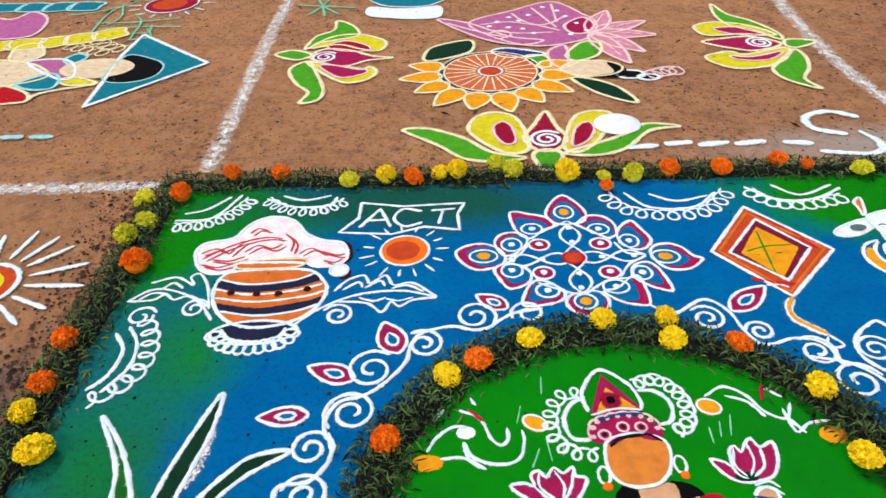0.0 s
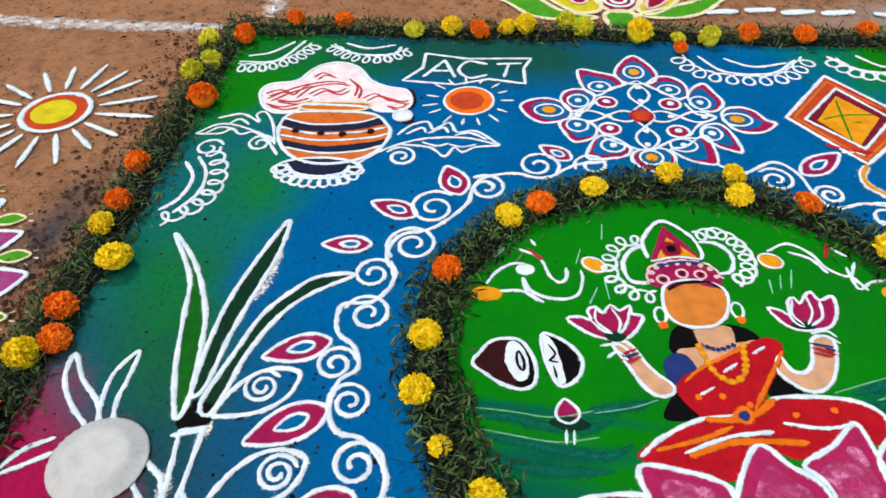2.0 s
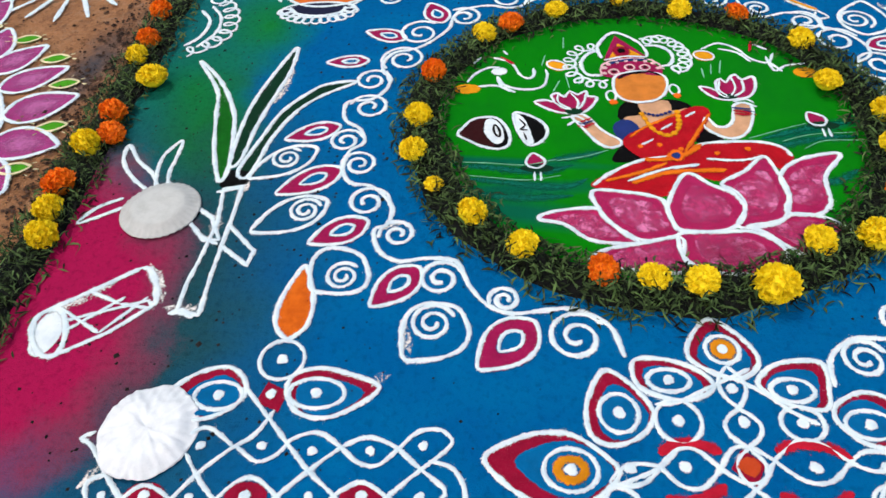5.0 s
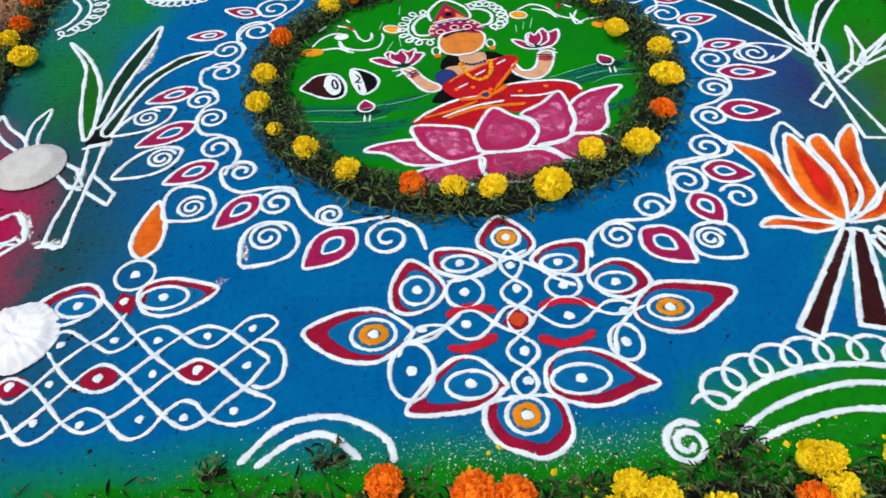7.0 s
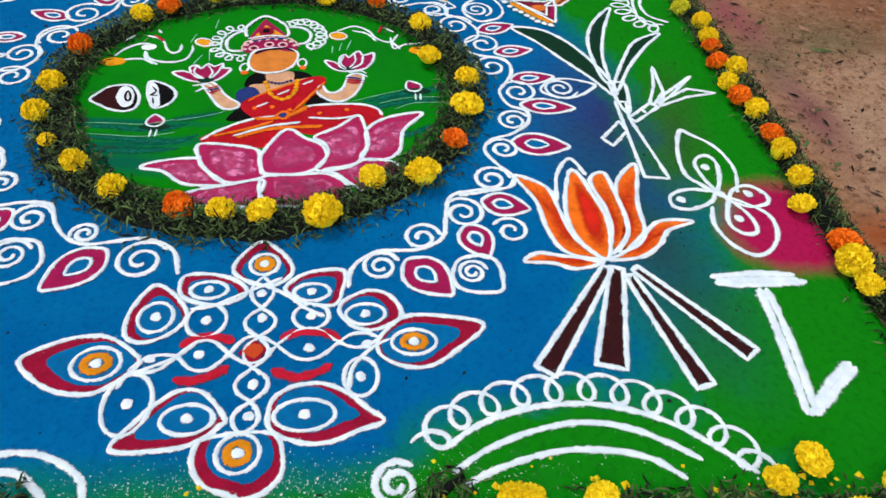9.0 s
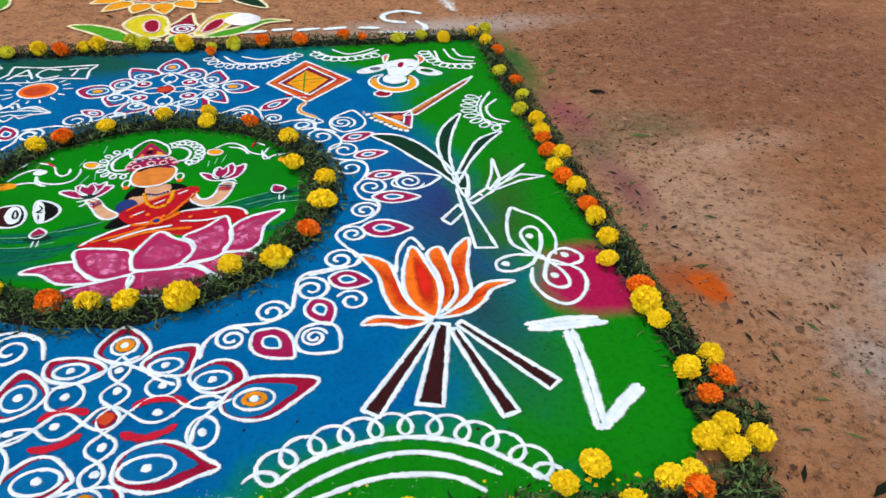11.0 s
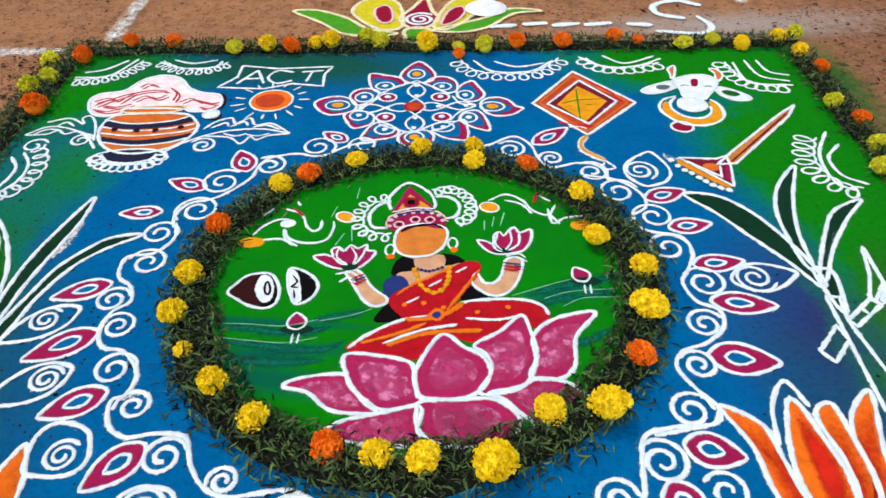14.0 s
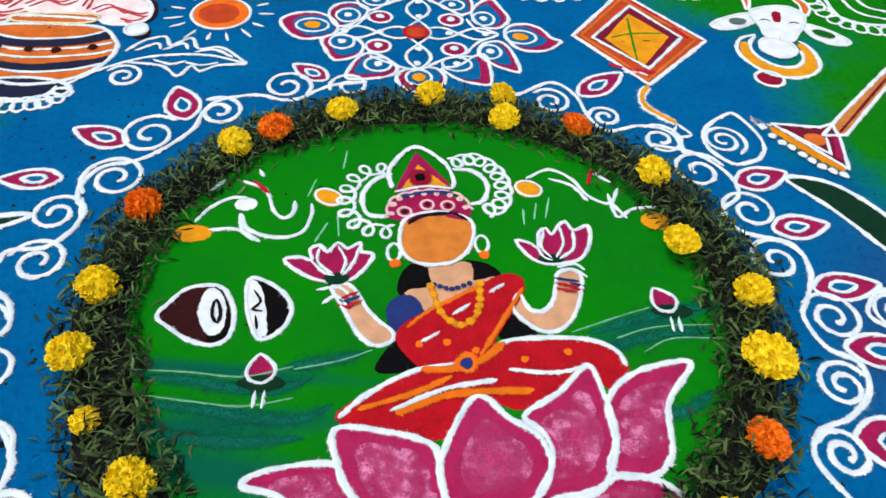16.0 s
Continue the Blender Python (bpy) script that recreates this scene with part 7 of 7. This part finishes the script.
lotus_on_earth((-0.69, 3.637), (([(-0.79, 3.773), (-0.688, 3.938), (-0.528, 3.962), (-0.382, 3.845), (-0.401, 3.712), (-0.503, 3.736), (-0.638, 3.813)], YELLOW, [(-0.697, 3.783), (-0.613, 3.862), (-0.495, 3.802), (-0.454, 3.716), (-0.593, 3.71)], RED),
                             ([(-0.772, 3.58), (-0.672, 3.425), (-0.538, 3.298), (-0.428, 3.332), (-0.391, 3.421), (-0.43, 3.489), (-0.471, 3.455), (-0.595, 3.508)], YELLOW, [(-0.698, 3.515), (-0.575, 3.362), (-0.463, 3.39), (-0.446, 3.447), (-0.595, 3.508)], MAGENTA),
                             ([(-0.769, 3.65), (-0.708, 3.751), (-0.564, 3.724), (-0.43, 3.634), (-0.325, 3.604), (-0.454, 3.574), (-0.566, 3.506), (-0.693, 3.56)], MAGENTA, None, None)),
               ([(-0.819, 3.759), (-0.787, 3.946), (-0.698, 4.048), (-0.699, 4.201), (-0.596, 4.115), (-0.542, 3.963), (-0.634, 3.899), (-0.74, 3.854)], [(-0.968, 3.688), (-0.88, 3.747), (-0.767, 3.674), (-0.838, 3.608)], [(-0.763, 3.58), (-0.837, 3.524), (-0.843, 3.436), (-0.778, 3.292), (-0.703, 3.189), (-0.724, 3.077), (-0.642, 3.103), (-0.633, 3.217), (-0.701, 3.427)]),
               "pink and yellow powder lotus with green leaves on earth")
lotus_on_earth((1.624, 3.678), (([(1.347, 3.939), (1.464, 4.002), (1.635, 3.942), (1.741, 3.785), (1.561, 3.807), (1.379, 3.805)], YELLOW, [(1.441, 3.895), (1.591, 3.901), (1.7, 3.771), (1.529, 3.801)], MAGENTA),
                             ([(1.299, 3.514), (1.429, 3.565), (1.501, 3.522), (1.714, 3.599), (1.723, 3.522), (1.595, 3.384), (1.418, 3.346), (1.316, 3.424)], YELLOW, [(1.416, 3.505), (1.517, 3.483), (1.695, 3.546), (1.588, 3.442), (1.451, 3.451)], MAGENTA),
                             ([(1.331, 3.708), (1.47, 3.755), (1.607, 3.761), (1.725, 3.654), (1.574, 3.57), (1.456, 3.61)], MAGENTA, None, None)),
               ([(1.544, 4.31), (1.582, 4.135), (1.685, 4.002), (1.762, 3.817), (1.747, 3.717), (1.658, 3.826), (1.543, 3.95), (1.511, 4.112)], [(1.759, 3.7), (1.828, 3.711), (1.913, 3.672), (1.801, 3.601), (1.742, 3.621)], [(1.573, 3.336), (1.661, 3.451), (1.761, 3.572), (1.783, 3.48), (1.748, 3.338), (1.679, 3.207), (1.711, 3.097), (1.642, 3.145), (1.58, 3.227)]),
               "pink and yellow powder lotus with green leaves on earth")
lotus_on_earth((0.404, 2.666), (([(0.077, 2.758), (0.103, 2.875), (0.18, 2.927), (0.267, 2.894), (0.31, 2.783), (0.322, 2.587), (0.237, 2.553), (0.146, 2.633)], YELLOW, [(0.183, 2.784), (0.222, 2.83), (0.261, 2.786), (0.273, 2.652), (0.229, 2.625), (0.191, 2.696)], RED),
                             ([(0.47, 2.58), (0.502, 2.748), (0.555, 2.879), (0.636, 2.92), (0.709, 2.877), (0.626, 2.665), (0.536, 2.558)], YELLOW, [(0.505, 2.602), (0.536, 2.756), (0.595, 2.812), (0.614, 2.742), (0.57, 2.638)], RED),
                             ([(0.422, 2.926), (0.456, 2.776), (0.49, 2.672), (0.434, 2.572), (0.354, 2.576), (0.308, 2.68), (0.36, 2.797)], RED, None, None)),
               ([(-0.209, 2.772), (-0.096, 2.782), (0.052, 2.692), (0.168, 2.565), (0.303, 2.513), (0.188, 2.486), (0.052, 2.519), (-0.055, 2.633)], [(0.466, 2.543), (0.599, 2.523), (0.723, 2.578), (0.845, 2.721), (0.977, 2.755), (0.834, 2.784), (0.719, 2.686), (0.59, 2.613)], [(0.34, 2.548), (0.4, 2.578), (0.454, 2.543), (0.434, 2.462), (0.384, 2.407), (0.345, 2.47)]),
               "red and yellow powder lotus with long green leaves on earth")


def make_wheel():
    c = (0.19, 3.384)
    w = thing("wheel_drawing", c, "orange spoked powder wheel with gold petals on earth", "powder drawing")
    r = rad(c, (0.435, 3.368))
    for k in range(10):
        a = radians(165 + 23 * k)
        d = V2((math.cos(a), math.sin(a)))
        patch(w, "petal", leaf_shape(V2(c) + d * r * 1.0, V2(c) + d * r * (1.75 + 0.12 * (k % 2)), 0.125, 0.35), GOLD, 0.02, CREAM)
    patch(w, "rim", oval(c, r * 1.06, r * 1.06, 0, 20), NAVY, 0.012, CREAM, True, 0.002)
    patch(w, "disc", oval(c, r * 0.95, r * 0.95, 0, 20), TERRA, 0.012, CREAM, True, 0.003)
    for k in range(24):
        a = radians(15 * k + 4)
        d = V2((math.cos(a), math.sin(a)))
        Sheet().line([V2(c) + d * r * 0.3, V2(c) + d * r * 0.92], 0.011, CREAM, False, False, z=0.0065).put("spoke", w)
    patch(w, "hub", oval(c, r * 0.24, r * 0.24), BRICK, 0.014, WHITE, True, 0.0045)


make_wheel()


def make_reclining():
    """A figure in plain flat shapes beside the wheel, one mesh."""
    s = Sheet()
    F, L = s.fill, s.line

    def area(pts, fill, line=PINKISH, w=0.024, z=0.001, curve=True):
        F(pts, fill, z, curve)
        L(pts, w, line, True, curve, z=z + 0.002)

    area([(0.088, 4.097), (0.346, 4.293), (0.6, 4.439), (0.76, 4.206), (0.818, 4.037), (0.737, 3.811), (0.481, 3.714), (0.273, 3.813)], LILAC, w=0.02)
    area([(-0.096, 4.171), (0.088, 4.097), (0.307, 3.87), (0.489, 3.796), (0.361, 3.739), (0.149, 3.856)], LILAC)
    area([(0.638, 4.024), (0.751, 4.138), (0.804, 4.01), (0.731, 3.881), (0.65, 3.905)], MAGENTA, z=0.003)
    for q in ([(0.153, 4.064), (0.319, 4.097), (0.51, 4.034), (0.655, 4.166)], [(0.344, 4.242), (0.417, 4.089), (0.597, 3.936)], [(0.469, 4.334), (0.586, 3.982)], [(0.595, 4.396), (0.596, 4.074)], [(0.216, 3.966), (0.372, 3.909), (0.562, 3.912)], [(-0.045, 4.108), (0.151, 3.944), (0.305, 3.844)], [(0.182, 3.906), (0.264, 3.962), (0.324, 3.895), (0.258, 3.831)]):
        L(q, 0.022, PINKISH, z=0.004)
    for tip in ((0.906, 4.244), (1.094, 4.052), (1.111, 3.834), (1, 3.596), (0.9, 3.452)):
        area(leaf_shape((0.765, 3.896), tip, 0.13), ROSY)
        for f in (0.45, 0.62, 0.8):
            L([V2((0.765, 3.896)) + (V2(tip) - V2((0.765, 3.896))) * (f - 0.16), V2((0.765, 3.896)) + (V2(tip) - V2((0.765, 3.896))) * f + V2((0.0, 0.03 * (1 - f)))], 0.014, PINKISH, z=0.005)
    for q in ((0.253, 4.103), (0.323, 4.174), (0.379, 4.111), (0.442, 4.204), (0.655, 4.166), (0.706, 4.046), (0.747, 3.924), (0.616, 4.269), (0.538, 4.338), (0.393, 3.979), (0.451, 3.903), (0.314, 4.004), (0.205, 4.031), (0.652, 3.87)):
        s.dot(q, 0.016, WHITE, 0.004)
    area([(-0.148, 3.553), (-0.115, 3.733), (0.086, 3.827), (0.1, 3.676), (-0.006, 3.589)], BOTTLE, CREAM)
    area([(0.592, 3.578), (0.699, 3.755), (0.791, 3.723), (0.755, 3.567), (0.635, 3.5)], LEAF_PAINT, CREAM)
    area([(0.38, 3.578), (0.483, 3.571), (0.498, 3.435), (0.414, 3.455)], LEAF_PAINT, CREAM)
    area([(0.205, 3.653), (0.297, 3.694), (0.486, 3.601), (0.29, 3.561)], NAVY, WHITE)
    area([(0.503, 3.632), (0.601, 3.705), (0.583, 3.43), (0.515, 3.456)], LILAC)
    area(oval((0.7, 3.393), 0.15, 0.1), WAN, CREAM, z=0.002)
    F([(0.787, 3.46), (0.859, 3.383), (0.828, 3.288), (0.744, 3.279), (0.697, 3.296), (0.802, 3.33)], BLACK, 0.004)
    area(oval((0.873, 3.312), 0.07, 0.05), BLACK, WHITE)
    area(oval((0.956, 3.273), 0.05, 0.035), BLACK, WHITE)
    L(coil([(0.965, 3.292), (1.059, 3.341), (1.127, 3.337)], 4, 0.05), 0.014, PINKISH)
    area([(0.584, 3.276), (0.674, 3.27), (0.792, 3.164), (0.846, 2.995), (0.689, 3.101)], BOTTLE, CREAM)
    tagged(s.put("reclining_figure_drawing", None), "plain lilac and black figure shape in powder on earth", "powder drawing")


make_reclining()


def make_left_figure():
    s = Sheet()
    F, L = s.fill, s.line

    def area(pts, fill, line=WHITE, w=0.026, z=0.001, curve=True):
        F(pts, fill, z, curve)
        L(pts, w, line, True, curve, z=z + 0.002)

    area([(-1.835, 4.063), (-1.317, 3.602), (-1.775, 3.091), (-1.802, 3.382), (-1.842, 3.733)], TEAL, WHITE, 0.03, 0.001, False)
    area([(-1.82, 3.426), (-1.809, 3.731), (-1.638, 3.671), (-1.547, 3.571), (-1.556, 3.424), (-1.681, 3.361)], BLACK, TEAL_LINE, 0.016, 0.0025)
    F(oval((-1.908, 3.564), 0.2, 0.13, -6), WAN, 0.0042)
    area([(-2.34, 3.671), (-2.166, 3.707), (-2.05, 3.604), (-1.993, 3.451), (-2.073, 3.442)], LILAC, z=0.002)
    area([(-2.254, 3.382), (-2.133, 3.504), (-2.051, 3.426), (-2.043, 3.314), (-2.157, 3.307)], TEAL, TEAL_LINE, z=0.003)
    area([(-2.149, 3.706), (-2.104, 3.784), (-2.032, 3.73), (-2.083, 3.63)], TEAL, TEAL_LINE)
    area([(-2.051, 3.426), (-1.971, 3.45), (-1.832, 3.37), (-1.972, 3.351)], YELLOW, CREAM)
    area([(-2.668, 3.63), (-2.523, 3.715), (-2.295, 3.644), (-2.138, 3.482), (-2.254, 3.382), (-2.452, 3.359)], WAN, CREAM)
    area([(-2.397, 3.064), (-2.493, 3.327), (-2.34, 3.373), (-2.154, 3.273), (-2.103, 3.172), (-2.215, 3.14)], SARI, CREAM)
    area([(-2.448, 3.694), (-2.526, 3.908), (-2.419, 3.962), (-2.306, 3.765)], WAN, CREAM)
    L([(-2.103, 3.172), (-2.064, 3.268), (-1.826, 3.356)], 0.03, CREAM)
    area([(-2.98, 4.172), (-2.706, 4.056), (-2.53, 4.117), (-2.573, 4.389), (-2.741, 4.543), (-2.822, 4.41), (-3.086, 4.485)], LILAC, PINKISH)
    tagged(s.put("standing_figure_drawing", None), "plain figure shape in teal, lilac and buff powder on earth", "powder drawing")


make_left_figure()


def cane_bars(places, fill, line, label):
    c = thing("cane_drawing", places[0], label, "powder drawing", "canes on the earth")
    for a, b in zip(places, places[1:]):
        d = V2(b) - V2(a)
        n = np.array((-d[1], d[0])) / np.linalg.norm(d) * 0.075
        patch(c, "joint", [V2(a) + n, V2(a) + d * 0.92 + n, V2(b) - d * 0.04, V2(a) + d * 0.92 - n, V2(a) - n], fill, 0.024, line)


cane_bars([(-2.805, 3.868), (-2.585, 3.957), (-2.401, 3.961), (-2.27, 4.005), (-2.119, 4.048), (-1.963, 4.13)], YELLOW, CREAM, "yellow jointed powder cane on earth")
cane_bars([(-3.178, 4.648), (-2.867, 4.643), (-2.687, 4.627), (-2.519, 4.635), (-2.321, 4.617)], TEAL, TEAL_LINE, "teal jointed powder cane on earth")
r = thing("reed_drawing", (-1.932, 4.185), "pale green powder reeds on earth", "powder drawing")
for pts in ([(-2.179, 4.109), (-2.205, 4.518), (-2.043, 4.79)], [(-2.22, 4.288), (-1.97, 4.287), (-1.706, 4.347)], [(-2.14, 4.182), (-1.903, 4.202), (-1.645, 4.181)], [(-1.894, 3.994), (-1.934, 4.284), (-2.031, 4.448)], [(-1.948, 4.091), (-1.824, 4.1), (-1.842, 4.227)], [(-2.475, 4.454), (-2.312, 4.505), (-2.184, 4.605)], [(-2.133, 4.25), (-2.104, 4.401), (-2.181, 4.627)], [(-1.904, 3.977), (-1.786, 4.023), (-1.846, 4.159)]):
    Sheet().line(pts, 0.018, CREAM if len(pts[0]) > 2 else PALE_LINE).put("reed", r)
Sheet().line(coil([(-2.228, 3.913), (-2.06, 3.832), (-1.941, 3.781)], 5, 0.05), 0.013, CREAM).put("loop_row", r)
Sheet().line(coil([(-2.095, 3.992), (-1.943, 3.866), (-1.865, 3.835)], 4, 0.05), 0.013, CREAM).put("loop_row", r)
sun_drawing((-1.85, 4.62), 0.17, RED, 14, 0.2, 0.28, "small red powder sun on earth", 5, 0.016, BRICK)


def make_far_pot():
    p = thing("pot_drawing", (-0.321, 4.513), "blue powder pot on a white base on earth", "powder drawing")
    patch(p, "pot_body", [(-0.552, 4.66), (-0.522, 4.543), (-0.405, 4.444), (-0.209, 4.426), (-0.105, 4.493), (-0.053, 4.612), (-0.174, 4.915), (-0.485, 4.947)], TEAL, 0.016, WHITE)
    patch(p, "base", [(-0.529, 4.434), (-0.366, 4.398), (-0.243, 4.397), (-0.092, 4.416), (-0.087, 4.229), (-0.215, 4.2), (-0.353, 4.222), (-0.524, 4.287)], CHALK, 0.012, WHITE)
    t = thing("tuft_drawing", (-0.817, 4.449), "pale green powder grass tuft on earth", "powder drawing")
    for q in ((-0.991, 4.519), (-0.902, 4.319), (-0.915, 4.718), (-0.8, 4.707), (-0.709, 4.323), (-0.619, 4.442), (-0.792, 4.289)):
        Sheet().line([(-0.833, 4.483), q], 0.02, PALE_LINE, False, False).put("blade", t)


make_far_pot()


# names written on the earth: plain strokes only
n = thing("name_writing", (1.145, 2.617), "line of white powder writing on the earth, not legible", "writing")
for a, b in ((((0.723, 2.578)), ((0.852, 2.592))), (((0.877, 2.6)), ((0.995, 2.614))), (((1.01, 2.584)), ((1.142, 2.607))), (((1.159, 2.587)), ((1.291, 2.61))), (((1.355, 2.597)), ((1.474, 2.582)))):
    Sheet().line([a, b], 0.05, None, False, False).put("bar", n)
Sheet().line([(1.75, 2.801), (1.643, 2.861), (1.528, 2.812), (1.523, 2.708), (1.639, 2.652)], 0.045).put("bar", n)
Sheet().line([(1.696, 2.679), (1.735, 2.566), (1.667, 2.49), (1.47, 2.517)], 0.04).put("bar", n)
n = thing("name_writing", (-1.92, 2.785), "line of pale teal powder writing on the earth, not legible", "writing")
for a, b in ((((-2.184, 2.792)), ((-2.053, 2.791))), (((-2.029, 2.795)), ((-1.92, 2.795))), (((-1.894, 2.794)), ((-1.78, 2.789)))):
    Sheet().line([a, b], 0.05, TEAL_LINE, False, False).put("bar", n)


def make_side_lotus():
    c = (-1.618, 0.961)
    l = thing("lotus_drawing", c, "large lilac powder lotus with a red heart on earth", "powder drawing")
    for tip, base, w in (((-1.644, 1.411), (-1.639, 1.201), 0.13), ((-1.459, 1.301), (-1.587, 1.143), 0.12), ((-1.331, 1.174), (-1.507, 1.055), 0.12), ((-1.235, 1.025), (-1.425, 0.919), 0.14), ((-1.195, 0.788), (-1.408, 0.803), 0.14), ((-1.776, 1.68), (-1.75, 1.343), 0.13), ((-1.265, 0.595), (-1.425, 0.689), 0.15)):
        shape = leaf_shape(base, tip, w, 0.4)
        p = patch(l, "petal", shape, ORCHID, 0.017)
        Sheet().blush(shape, ORCHID_PALE, 0.0026, (0, 0), 0.8).put("light_dusting", p)
    patch(l, "heart", [(-1.596, 1.142), (-1.496, 1.036), (-1.42, 0.901), (-1.424, 0.845), (-1.508, 0.824), (-1.651, 0.945), (-1.69, 1.119)], SARI, 0.02)
    for q in ((-1.724, 1.415), (-1.548, 1.34), (-1.395, 1.222), (-1.304, 1.083), (-1.253, 0.871), (-1.279, 0.686), (-1.823, 1.683)):
        p = patch(l, "bud", leaf_shape(V2(q) + V2((-0.045, -0.008)), V2(q) + V2((0.045, 0.012)), 0.045, 0.5), LEAF_PAINT, 0.011, CREAM)
        for k in range(9):
            a = 2 * math.pi * k / 9
            d = V2((0.058 * math.cos(a), 0.036 * math.sin(a)))
            Sheet().line([V2(q) + d, V2(q) + d * 1.28], 0.01, CREAM, False, False).put("tick", p)


make_side_lotus()
